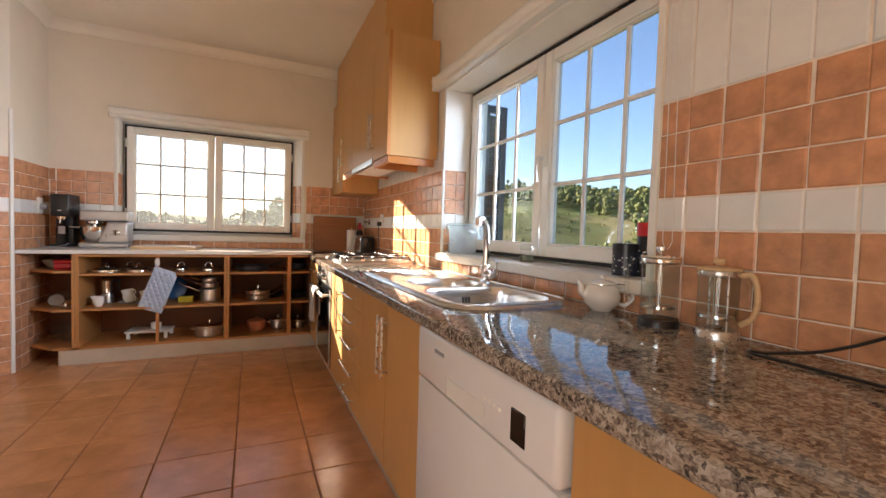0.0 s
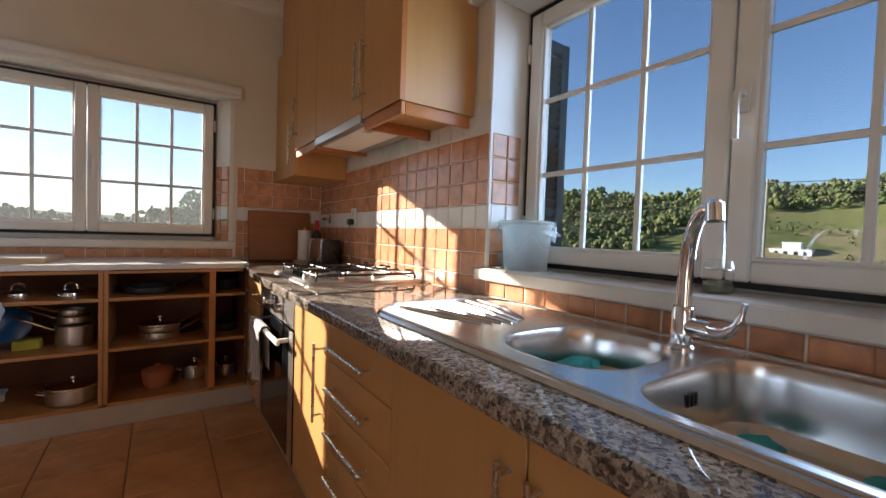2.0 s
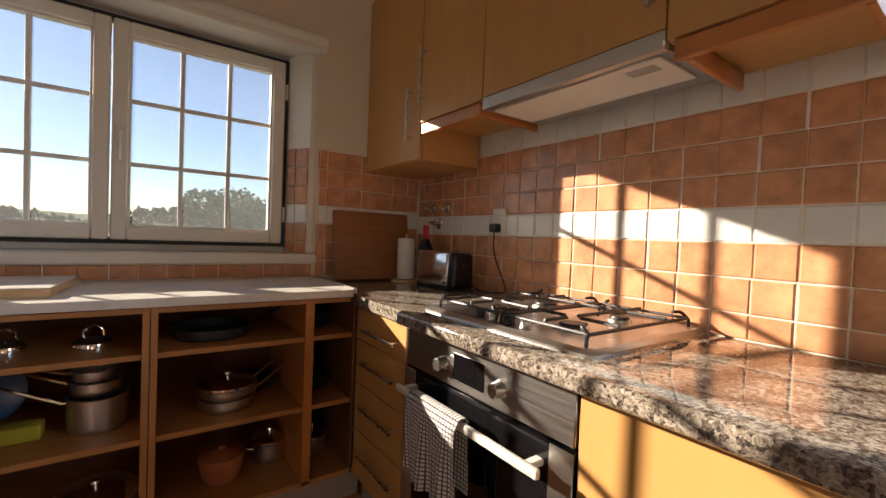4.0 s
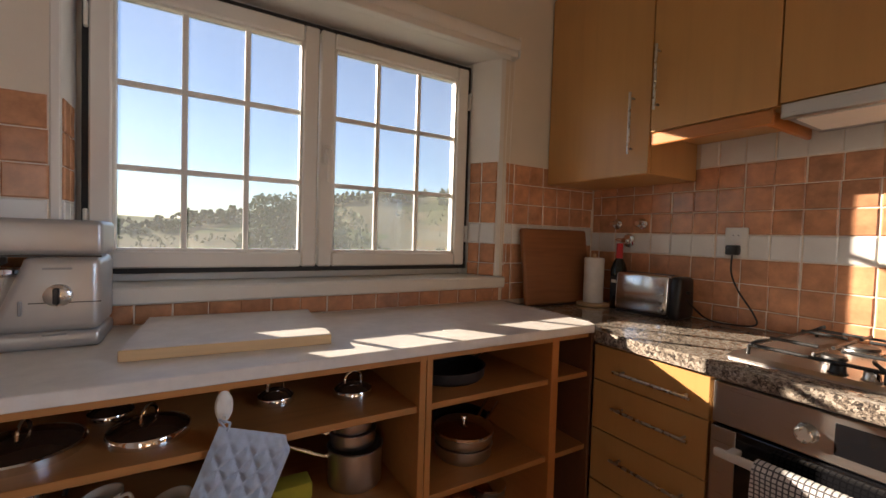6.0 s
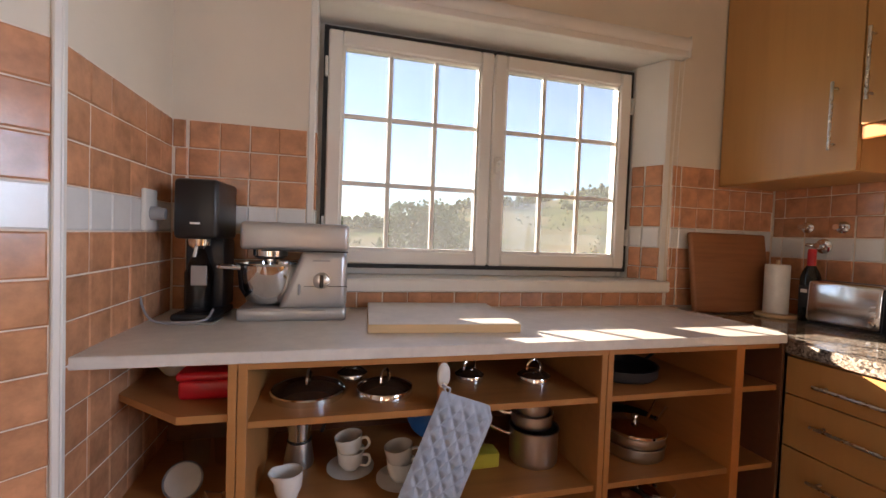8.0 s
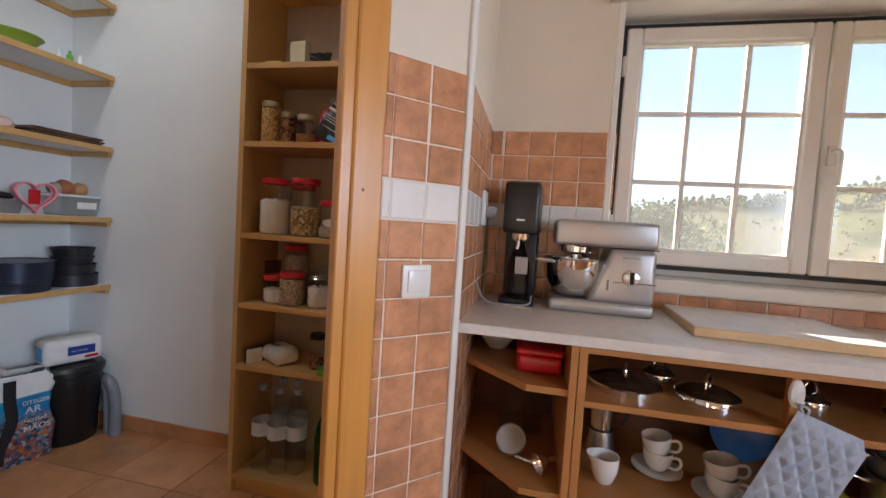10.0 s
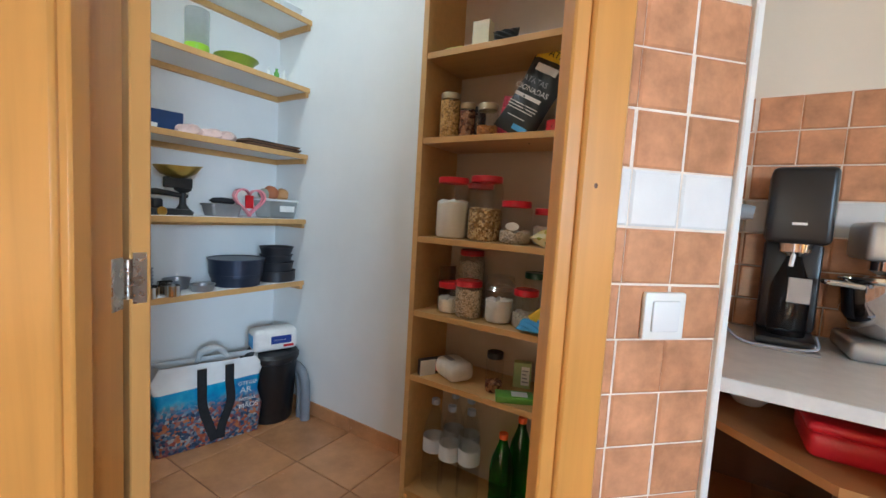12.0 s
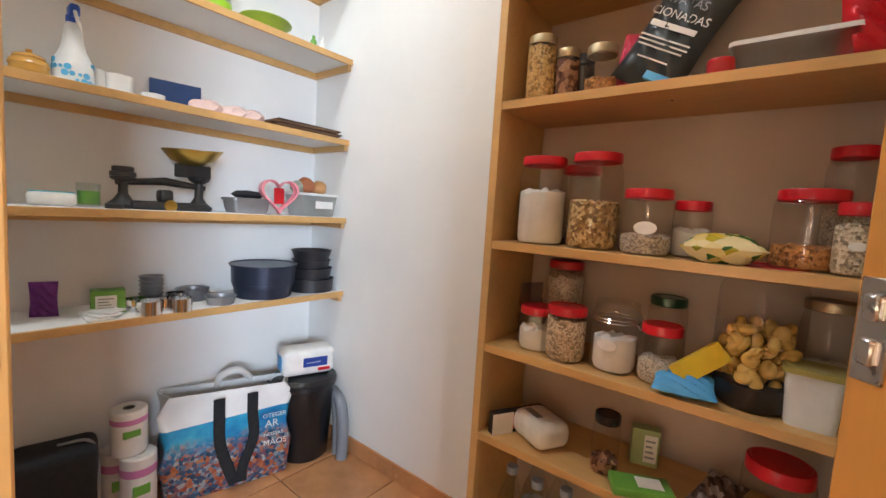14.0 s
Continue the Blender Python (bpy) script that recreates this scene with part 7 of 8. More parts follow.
pot((0.605, 4.42, Z2), 0.075, 0.05, "small dark casserole with two handles", DARKMETAL, handle="two", name="casserole")
pot((-0.145, 4.31, Z3), 0.115, 0.085, "wide steel casserole with two handles", handle="two", lidded=True, turn=8, name="casserole")
pot((0.43, 4.43, Z3), 0.07, 0.08, "small steel casserole with two handles", handle="two", lidded=True, turn=-5, name="casserole")
pot((0.605, 4.40, Z3), 0.065, 0.07, "small steel pot on the bottom shelf", handle="two", lidded=True, name="casserole")
cp = thing("clay_pot", (0.235, 4.36, Z3), "terracotta clay pot with lid", "clay pot")
part("body", lathe(bmesh.new(), [(0, 0), (0.055, 0), (0.07, 0.02), (0.078, 0.07), (0.08, 0.085), (0.074, 0.085)], 30), TERRA, cp)
part("lid", lathe(bmesh.new(), [(0.082, 0.085), (0.082, 0.1), (0.04, 0.115), (0.012, 0.12), (0.014, 0.132), (0, 0.135)], 30), TERRA, cp)


def cup(parent_at, label, z0):
    c = thing("cup", (parent_at[0], parent_at[1], z0), label, "cup", "stacked cups", turn=random.uniform(-35, -10))
    part("body", lathe(bmesh.new(), [(0, 0), (0.024, 0), (0.026, 0.003), (0.038, 0.02), (0.043, 0.052), (0.0435, 0.06), (0.041, 0.06), (0.036, 0.022), (0.024, 0.006), (0, 0.006)], 30), CERAMIC, c)
    part("handle", tube(bmesh.new(), curve_pts([(0.039, 0, 0.048), (0.06, 0, 0.052), (0.066, 0, 0.035), (0.055, 0, 0.018), (0.035, 0, 0.016)], 5), 0.0045, 8), CERAMIC, c)
    return c


for x, y in ((-0.755, 4.40), (-0.61, 4.31)):
    for k in range(2):
        solo("saucer", lathe(bmesh.new(), [(0, 0), (0.035, 0), (0.07, 0.010), (0.073, 0.012), (0.068, 0.0125), (0.035, 0.003), (0, 0.003)], 34), CERAMIC, (x, y, Z2 + 0.0065 * k), "white saucer under stacked cups", "saucer", "stacked saucers")
    cup((x, y), "white coffee cup standing on saucers", Z2 + 0.0105)
    c2 = cup((x, y), "white coffee cup stacked in another, slightly tilted", Z2 + 0.055)
    c2.matrix_world = pose(x, y, Z2 + 0.056, 5, -8, -25)
cr = thing("milk_jug", (-0.93, 4.29, Z2), "small white ceramic milk jug", "milk jug")
bm = lathe(bmesh.new(), [(0, 0), (0.022, 0), (0.026, 0.004), (0.037, 0.035), (0.039, 0.055), (0.04, 0.08), (0.037, 0.08), (0.035, 0.05), (0.02, 0.008), (0, 0.007)], 30)
for v in bm.verts:
    if v.co.z > 0.06 and v.co.x < -0.02:
        v.co.x -= (v.co.z - 0.06) * 0.7
part("body", bm, CERAMIC, cr)
mk = thing("moka_pot", (-0.915, 4.47, Z2), "tall steel stovetop coffee pot", "coffee pot")
part("base", lathe(bmesh.new(), [(0, 0), (0.045, 0), (0.047, 0.01), (0.038, 0.07), (0.036, 0.08)], 24), STEELX, mk)
part("top", lathe(bmesh.new(), [(0.037, 0.08), (0.034, 0.09), (0.042, 0.18), (0.045, 0.19), (0.03, 0.205), (0, 0.212)], 24), CHROME, mk)
part("collar", lathe(bmesh.new(), [(0.0375, 0.078), (0.039, 0.082), (0.037, 0.086)], 24), BLACK, mk)
part("handle", tube(bmesh.new(), curve_pts([(0.042, 0, 0.18), (0.075, 0, 0.185), (0.082, 0, 0.15), (0.068, 0, 0.1)], 5), 0.006, 8), BLACK, mk)
pl = thing("blue_plate", (-0.45, 4.56, Z2), "blue plate standing at the back of the shelf", "plate")
part("plate", lathe(bmesh.new(), [(0, 0), (0.06, 0), (0.095, 0.012), (0.1, 0.014), (0.095, 0.016), (0, 0.004)], 34), plain("blue_glaze", (0.03, 0.12, 0.28), 0.2), pl).matrix_basis = pose(0, 0.02, 0.098, 80, 0, 0)
solo("sponge_box", boxed(-0.055, 0.055, -0.035, 0.035, 0, 0.05, 0.008, 2), plain("mustard_sponge", (0.42, 0.36, 0.03), 0.9), (-0.335, 4.36, Z2), "mustard yellow box on the shelf", "box")
rx = thing("red_container", (-1.14, 4.36, 0.7355), "bright red lidded plastic lunch box", "lunch box")
part("body", boxed(-0.066, 0.066, -0.085, 0.085, 0, 0.055, 0.014, 3), RED, rx)
part("lid", boxed(-0.07, 0.07, -0.089, 0.089, 0.052, 0.075, 0.01, 3), RED, rx)
solo("white_bowl", lathe(bmesh.new(), [(0, 0), (0.03, 0), (0.034, 0.004), (0.065, 0.045), (0.07, 0.06), (0.066, 0.06), (0.06, 0.045), (0.03, 0.008), (0, 0.007)], 30), CERAMIC, (-1.285, 4.52, 0.7355), "white ceramic bowl in the corner shelf", "bowl")
# sieve, whisk and glasses on the corner shelf
sv = thing("tea_strainer", (-1.19, 4.33, Z2), "round steel strainer leaning on the shelf", "strainer")
part("disc", lathe(bmesh.new(), [(0, 0.0), (0.01, 0.001), (0.012, 0.004), (0.036, -0.004), (0.048, 0.0), (0.05, 0.004), (0.048, 0.012), (0.044, 0.006), (0, 0.008)], 30), GREYC, sv).matrix_basis = pose(-0.02, 0.02, 0.05, 68, 0, 12)
part("handle", tube(bmesh.new(), [(0.0, -0.01, 0.012), (0.09, -0.03, 0.006)], 0.005, 8), NICKEL, sv)
fg = thing("funnel", (-1.125, 4.26, Z2), "small steel funnel lying on its side", "funnel", turn=30)
part("cone", lathe(bmesh.new(), [(0.032, 0.0), (0.03, 0.004), (0.008, 0.035), (0.005, 0.075), (0.006, 0.075), (0.01, 0.035)], 24), CHROME, fg).matrix_basis = pose(0, 0, 0.033, 0, 80, 0)
for x, y in ((-1.22, 4.5), (-1.14, 4.53)):
    g = solo("drinking_glass", lathe(bmesh.new(), [(0, 0.0), (0.03, 0), (0.034, 0.006), (0.04, 0.1), (0.038, 0.1), (0.032, 0.01), (0, 0.008)], 26), GLASS, (x, y, Z2), "clear drinking glass in the dark corner shelf", "glass", "drinking glasses")
for x, y, r, h in ((-1.16, 4.45, 0.055, 0.13), (-1.26, 4.52, 0.045, 0.11)):
    solo("glass_jug", lathe(bmesh.new(), [(0, 0.0), (r * 0.9, 0), (r, 0.01), (r * 0.95, h), (r * 0.9, h), (r * 0.93, 0.014), (0, 0.01)], 28), GLASS, (x, y, Z3), "clear glass jug on the bottom shelf", "jug", "glass jugs")
dr = thing("dish_drainer", (-0.60, 4.40, Z3), "white folding plastic stool-like tray", "tray", turn=-6)
bm = bmesh.new()
box(bm, -0.16, 0.16, -0.10, 0.10, 0.05, 0.066, 0.006, 2)
part("top", bm, WPLASTIC, dr)
for x in (-0.135, 0.135):
    for y in (-0.08, 0.08):
        part("foot", boxed(x - 0.015, x + 0.015, y - 0.01, y + 0.01, 0, 0.052, 0.005), WPLASTIC, dr)
solo("white_pot", lathe(bmesh.new(), [(0, 0), (0.035, 0), (0.04, 0.01), (0.04, 0.05), (0.036, 0.05), (0.034, 0.01), (0, 0.008)], 26), CERAMIC, (-0.56, 4.40, Z3 + 0.0665), "white pot standing on the tray", "pot")

# oven mitt on its hook
hk = thing("wall_hook", (-0.517, SHF + 0.029, 0.80), "white oval adhesive hook", "hook")
bm = lathe(bmesh.new(), [(0, 0), (0.018, 0), (0.019, 0.003), (0.015, 0.008), (0, 0.010)], 24)
for v in bm.verts:
    v.co.y *= 1.9
hkp = part("plate", bm, WPLASTIC, hk)
hkp.matrix_basis = pose(0, 0, 0, 90, 0, 0)
part("peg", tube(bmesh.new(), curve_pts([(0, -0.006, -0.02), (0, -0.022, -0.03), (0, -0.026, -0.018)], 4), 0.004, 8), WPLASTIC, hk)
QUILT = mottled("blue_quilt", (0.42, 0.50, 0.62), 0.9, 60, 0.08, 0.25, fine=300)
mt = thing("oven_mitt", (-0.517, SHF - 0.005, 0.765), "pale blue quilted oven mitt hanging from a hook", "oven mitt")


def quilt(side):
    def f(u, v):
        x, z = u * 0.175 - 0.012, -v * 0.36
        e = min(1.0, 8 * u * (1 - u) + 0.05) * min(1.0, 10 * v * (1 - v) + 0.05)
        d1, d2 = (x + z * 0.7) / 0.042, (x - z * 0.7) / 0.042
        q = min(abs(d1 - round(d1)), abs(d2 - round(d2)))
        puff = 0.006 + 0.011 * min(1.0, q * 3.2)
        corner = max(0.0, (u - 0.82) / 0.18) ** 2 * max(0.0, (0.12 - v) / 0.12) ** 2
        return Vector((x - 0.02 * corner, side * e * puff, z - 0.02 * corner))
    return f


bm = bmesh.new()
sheet(bm, quilt(-1), 44, 88)
sheet(bm, quilt(0.6), 20, 30)
b = part("mitt", bm, QUILT, mt)
b.matrix_basis = pose(0, 0, 0, 4, 0, 0) @ pose(0, 0, 0, 0, 20, 0)
bm = bmesh.new()
tube(bm, curve_pts([(0, 0, 0.0), (-0.012, -0.004, 0.02), (-0.002, -0.012, 0.018), (0.01, -0.004, 0.008), (0.006, 0, -0.01)], 5), 0.0028, 6)
part("loop", bm, QUILT, mt)

# tea towel on the oven handle
CHECK = mat("checked_towel", (0.75, 0.73, 0.70), 0.95)
v = coords(CHECK)
sx = node(CHECK, "ShaderNodeSeparateXYZ")
link(CHECK, v, sx.inputs[0])
outs = []
for ax, per in (("Y", 85.0), ("Z", 85.0)):
    mul = node(CHECK, "ShaderNodeMath")
    mul.operation, mul.inputs[1].default_value = "MULTIPLY", per
    link(CHECK, sx.outputs[ax], mul.inputs[0])
    fr = node(CHECK, "ShaderNodeMath")
    fr.operation = "FRACT"
    link(CHECK, mul.outputs[0], fr.inputs[0])
    gt = node(CHECK, "ShaderNodeMath")
    gt.operation, gt.inputs[1].default_value = "GREATER_THAN", 0.72
    link(CHECK, fr.outputs[0], gt.inputs[0])
    outs.append(gt.outputs[0])
mxm = node(CHECK, "ShaderNodeMath")
mxm.operation = "MAXIMUM"
link(CHECK, outs[0], mxm.inputs[0])
link(CHECK, outs[1], mxm.inputs[1])
link(CHECK, ramp(CHECK, mxm.outputs[0], [(0.0, (0.70, 0.67, 0.63)), (1.0, (0.09, 0.085, 0.09))]), CHECK.node_tree.nodes["Principled BSDF"].inputs["Base Color"])
tw = thing("tea_towel", (CF, 3.41, 0), "black and white checked tea towel hung over the oven handle", "tea towel")


def drape(u, v):
    y = 0.205 - u * 0.24
    s = v * 0.52
    fold = 0.010 * math.sin(u * 13 + 0.6) + 0.006 * math.sin(u * 29)
    if s < 0.25:
        z = 0.655 - (0.25 - s) * 0.9 + 0.02 * (u - 0.5)
        x = -0.070 + fold * (0.25 - s) * 5 - 0.012
    elif s < 0.30:
        a = (s - 0.25) / 0.05 * math.pi
        x, z = -0.054 - 0.018 * math.cos(a), 0.655 + 0.008 * math.sin(a)
    else:
        z, x = 0.655 - (s - 0.30) * 0.9, -0.034 + fold * 0.2
    return Vector((x, y - 0.02 * math.sin(u * 6) * (0.655 - z) * 3 + 0.1 * (0.655 - z) * (0.5 - u), z - (0.035 * u if s < 0.25 else 0)))


part("cloth", sheet(bmesh.new(), drape, 40, 44, 0.003), CHECK, tw)

# ---- sill and sink things ----
tbn = thing("lidded_tub", (1.425, 2.495, 0.985), "white plastic tub covered with a clear bag", "tub")
part("tub", lathe(bmesh.new(), [(0, 0), (0.078, 0), (0.083, 0.006), (0.096, 0.165), (0.1, 0.17), (0.1, 0.175), (0.094, 0.175), (0.08, 0.01), (0, 0.008)], 34), clear("frosted_tub", (0.86, 0.89, 0.86), 0.3, thin=True, veil=0.5), tbn)
bm = lathe(bmesh.new(), [(0.103, 0.175), (0.104, 0.185), (0.09, 0.192), (0, 0.195)], 34)
part("cover", bm, clear("pale_green_film", (0.72, 0.80, 0.72), 0.2, thin=True, veil=0.35), tbn)
bm = bmesh.new()
seg = 40
rows_ = []
for k, (r, z) in enumerate(((0.1045, 0.192), (0.110, 0.178), (0.112, 0.155), (0.113, 0.125))):
    rows_.append([(r * (1 + 0.06 * k * math.sin(i * 2.1) * 0.4) * math.cos(2 * math.pi * i / seg), r * (1 + 0.05 * k * math.sin(i * 1.3) * 0.4) * math.sin(2 * math.pi * i / seg), z - 0.012 * k * math.sin(i * 0.9) - 0.02 * (k == 3) * math.sin(i * 0.31)) for i in range(seg)])
rings_mesh(bm, rows_)
part("bag", bm, clear("cloudy_bag", (0.9, 0.92, 0.9), 0.15, thin=True, veil=0.22), tbn, "loose clear plastic bag")
part("bag_tail", pillow(0.04, 0.07, 0.006), clear("cloudy_tail", (0.9, 0.92, 0.9), 0.15, thin=True, veil=0.22), tbn).matrix_basis = pose(-0.02, -0.1, 0.15, 100, 0, 10)
sj = jar((1.43, 1.815, 0.985), 0.035, 0.085, mottled("dried_herbs", (0.16, 0.17, 0.10), 0.9, 90, 0.5, 0.4), 0.32, GLASS, "small clip-top glass jar of herbs on the sill", group="")
part("wire_clip", tube(bmesh.new(), [(0.029 * math.cos(k * 0.4), 0.029 * math.sin(k * 0.4), 0.062) for k in range(17)], 0.0013, 6), CHROME, sj)
for x, y, mm, lm_, r, h, lb in ((1.415, 1.20, plain("navy_tin", (0.012, 0.014, 0.03), 0.3), BLACK, 0.046, 0.115, "dark patterned tea caddy on the window sill"), (1.465, 1.14, BLACK, REDLID, 0.045, 0.19, "black tin with a red lid on the sill")):
    cdx = thing("tea_caddy", (x, y, 0.985), lb, "tea caddy", "tea caddies")
    part("tin", lathe(bmesh.new(), [(0, 0), (r, 0), (r, h * 0.75), (r * 0.98, h * 0.76)], 30), mm, cdx)
    part("lid", lathe(bmesh.new(), [(r * 1.02, h * 0.75), (r * 1.02, h * 0.98), (r * 0.97, h), (0, h)], 30), lm_, cdx)
    bm = bmesh.new()
    g = random.Random(3)
    for k in range(26):
        a, z = g.uniform(2.2, 4.6), g.uniform(0.015, h * 0.6)
        c = Vector((math.cos(a), math.sin(a), 0))
        tube(bm, [c * (r - 0.002) + Vector((0, 0, z)), c * (r + 0.0006) + Vector((0, 0, z))], g.uniform(0.0015, 0.0035), 8)
    tagged(part("speckles", bm, PAPER, cdx), kind="stuff")
hl = thing("sponge_holder", (1.37, 2.575, 0.985), "small grey sponge holder at the sill corner", "holder")
part("tray", boxed(-0.03, 0.04, -0.03, 0.03, 0, 0.012, 0.004), GREYP, hl)
part("post", boxed(-0.005, 0.008, -0.02, 0.02, 0.012, 0.07, 0.004), GREYP, hl)
for x, y, z, s in ((1.06, 1.95, CT - 0.083, 1.15), (1.085, 1.60, CT - 0.122, 0.9), (1.115, 1.44, CT - 0.122, 0.8)):
    bm = bmesh.new()
    bmesh.ops.create_icosphere(bm, subdivisions=3, radius=0.04 * s)
    for v in bm.verts:
        v.co *= 1 + 0.3 * noise.noise(v.co * 55 + Vector((x, y, 0)))
        v.co.x *= 1.4
        v.co.z = max(v.co.z * 0.6, -0.012 * s) + 0.012 * s
    solo("sponge", bm, TEAL if s > 0.75 else plain("dark_scourer", (0.03, 0.05, 0.06), 0.9), (x, y, z), "crumpled teal cleaning cloth in the sink", "cloth", "cleaning cloths")

# ---- near worktop ----
tp = thing("teapot", (1.255, 1.150, CT), "round white teapot with a lid", "teapot", turn=-45)
part("body", lathe(bmesh.new(), [(0, 0), (0.03, 0), (0.034, 0.004), (0.055, 0.025), (0.06, 0.05), (0.052, 0.078), (0.038, 0.09)], 32), CERAMIC, tp)
part("lid", lathe(bmesh.new(), [(0.04, 0.09), (0.034, 0.098), (0.012, 0.103), (0.007, 0.106), (0.011, 0.116), (0.007, 0.122), (0, 0.123)], 28), CERAMIC, tp)
part("spout", tube(bmesh.new(), curve_pts([(-0.048, 0, 0.045), (-0.064, 0, 0.060), (-0.069, 0, 0.080), (-0.080, 0, 0.094)], 5), [0.015 - 0.0005 * k for k in range(16)], 12), CERAMIC, tp)
part("handle", tube(bmesh.new(), curve_pts([(0.052, 0, 0.072), (0.085, 0, 0.075), (0.095, 0, 0.048), (0.075, 0, 0.025), (0.055, 0, 0.026)], 5), 0.006, 8), CERAMIC, tp)
part("infuser_rim", lathe(bmesh.new(), [(0.046, 0.089), (0.046, 0.092), (0.036, 0.093)], 28), CHROME, tp)
part("infuser_tab", boxed(0.03, 0.085, -0.006, 0.006, 0.09, 0.0925, 0.001), BLACK, tp)


def press(at, r, h, base, frame_m, lid_m, handle_m, label, turn):
    p = thing("coffee_press", at, label, "coffee press", "coffee presses", turn)
    part("base", lathe(bmesh.new(), [(0, 0), (r * 1.1, 0), (r * 1.1, 0.012), (r * 1.02, 0.02), (0, 0.018)], 30), base, p)
    part("glass", lathe(bmesh.new(), [(0, 0.019), (r * 0.94, 0.019), (r * 0.98, 0.026), (r * 0.98, h * 0.86), (r * 0.96, h * 0.86), (r * 0.96, 0.03)], 34), GLASS, p)
    part("band", lathe(bmesh.new(), [(r * 1.01, h * 0.78), (r * 1.03, h * 0.79), (r * 1.03, h * 0.84), (r * 1.01, h * 0.85)], 34), frame_m, p)
    part("lid", lathe(bmesh.new(), [(r * 1.06, h * 0.85), (r * 1.08, h * 0.86), (r * 1.04, h * 0.885), (r * 0.5, h * 0.90), (0, h * 0.905)], 34), lid_m, p)
    part("plunger", tube(bmesh.new(), [(0, 0, 0.05), (0, 0, h * 0.95)], 0.0025, 8), CHROME, p)
    part("filter", lathe(bmesh.new(), [(0, 0.05), (r * 0.92, 0.05), (r * 0.92, 0.058), (0, 0.06)], 28), CHROME, p)
    part("knob", lathe(bmesh.new(), [(0.008, h * 0.92), (0.014, h * 0.95), (0.014, h * 0.985), (0.008, h), (0, h)], 18), lid_m, p)
    part("handle", tube(bmesh.new(), curve_pts([(-r * 1.02, 0, h * 0.80), (-r * 1.5, 0, h * 0.80), (-r * 1.75, 0, h * 0.55), (-r * 1.6, 0, h * 0.3), (-r * 1.03, 0, h * 0.18)], 6), 0.0075, 10), handle_m, p)
    for a in (2.2, 5.3) if lid_m is PALEWOOD else ():
        part("strut", boxed(r * 1.0 * math.cos(a) - 0.002, r * 1.0 * math.cos(a) + 0.002, r * 1.0 * math.sin(a) - 0.002, r * 1.0 * math.sin(a) + 0.002, 0.0, h * 0.8, 0.001), frame_m, p)
    return p


press((1.245, 0.928, CT), 0.05, 0.225, BLACK, CHROME, CHROME, GLASS, "tall glass coffee press with steel lid and dark base", -60)
press((1.275, 0.783, CT), 0.047, 0.20, NICKEL, NICKEL, PALEWOOD, PALEWOOD, "glass coffee press with a wooden lid and handle", 112)
solo("extension_cable", tube(bmesh.new(), curve_pts([(1.316, 0.38, 1.03), (1.305, 0.46, 0.955), (1.27, 0.55, 0.90), (1.22, 0.625, 0.879), (1.185, 0.655, 0.879), (1.165, 0.62, 0.879), (1.17, 0.5, 0.879), (1.17, 0.2, 0.879), (1.2, -0.3, 0.879)], 8), 0.0036, 8), BLACK, (0, 0, 0), "black power cord looping over the granite", "cable")

# ---- tiles, last ----
def tile_mesh(name, w, h, t, material, bevel=0.004):
    """A tile in x (along) and z (up), face towards -y, from its lower left corner."""
    bm = bmesh.new()
    g = 0.0019
    back = [bm.verts.new(p) for p in ((g, 0, g), (w - g, 0, g), (w - g, 0, h - g), (g, 0, h - g))]
    mid = [bm.verts.new((v.co.x, -t * 0.6, v.co.z)) for v in back]
    b = g + bevel
    top = [bm.verts.new(p) for p in ((b, -t, b), (w - b, -t, b), (w - b, -t, h - b), (b, -t, h - b))]
    for r0, r1 in ((back, mid), (mid, top)):
        for i in range(4):
            bm.faces.new((r0[i], r0[(i + 1) % 4], r1[(i + 1) % 4], r1[i]))
    bm.faces.new(top)
    return mesh_of(name, bm, material, False)


MESHES = {}


def lay(parent, origin, way, u0, u1, v0, v1, white, t=0.007):
    key = (round(u1 - u0, 3), round(v1 - v0, 3), white, t)
    if key not in MESHES:
        MESHES[key] = tile_mesh("tile", key[0], key[1], t, WTILE if white else TILE)
    ob = new("tile", MESHES[key])
    ob.parent = parent
    jig = random.uniform(-0.0006, 0.0006)
    ob.matrix_world = pose(*(Vector(origin) + Vector(way) * u0), 0, random.uniform(-.15, .15), math.degrees(math.atan2(way[1], way[0]))) @ pose(0, jig, v0)
    return ob


def field(parent, origin, way, cols, rows, skip=lambda u0, u1, v0, v1: False, white=()):
    for i, (u0, u1) in enumerate(zip(cols, cols[1:])):
        for v0, v1 in zip(rows, rows[1:]):
            if not skip(u0, u1, v0, v1):
                lay(parent, origin, way, u0, u1, v0, v1, any(a <= (v0 + v1) / 2 <= b for a, b in white))


def steps(a, b, p, start):
    """Joints from a to b at pitch p that pass through start."""
    k = math.ceil((a - start) / p + 0.15)
    out = [a]
    while start + k * p < b - 0.15 * p:
        out.append(start + k * p)
        k += 1
    return out + [b]


def grout(parent, pts, z0, z1):
    ob = new("grout", mesh_of("grout", prism(bmesh.new(), pts, z0, z1), GROUT, False))
    ob.parent = parent


P = 0.0975
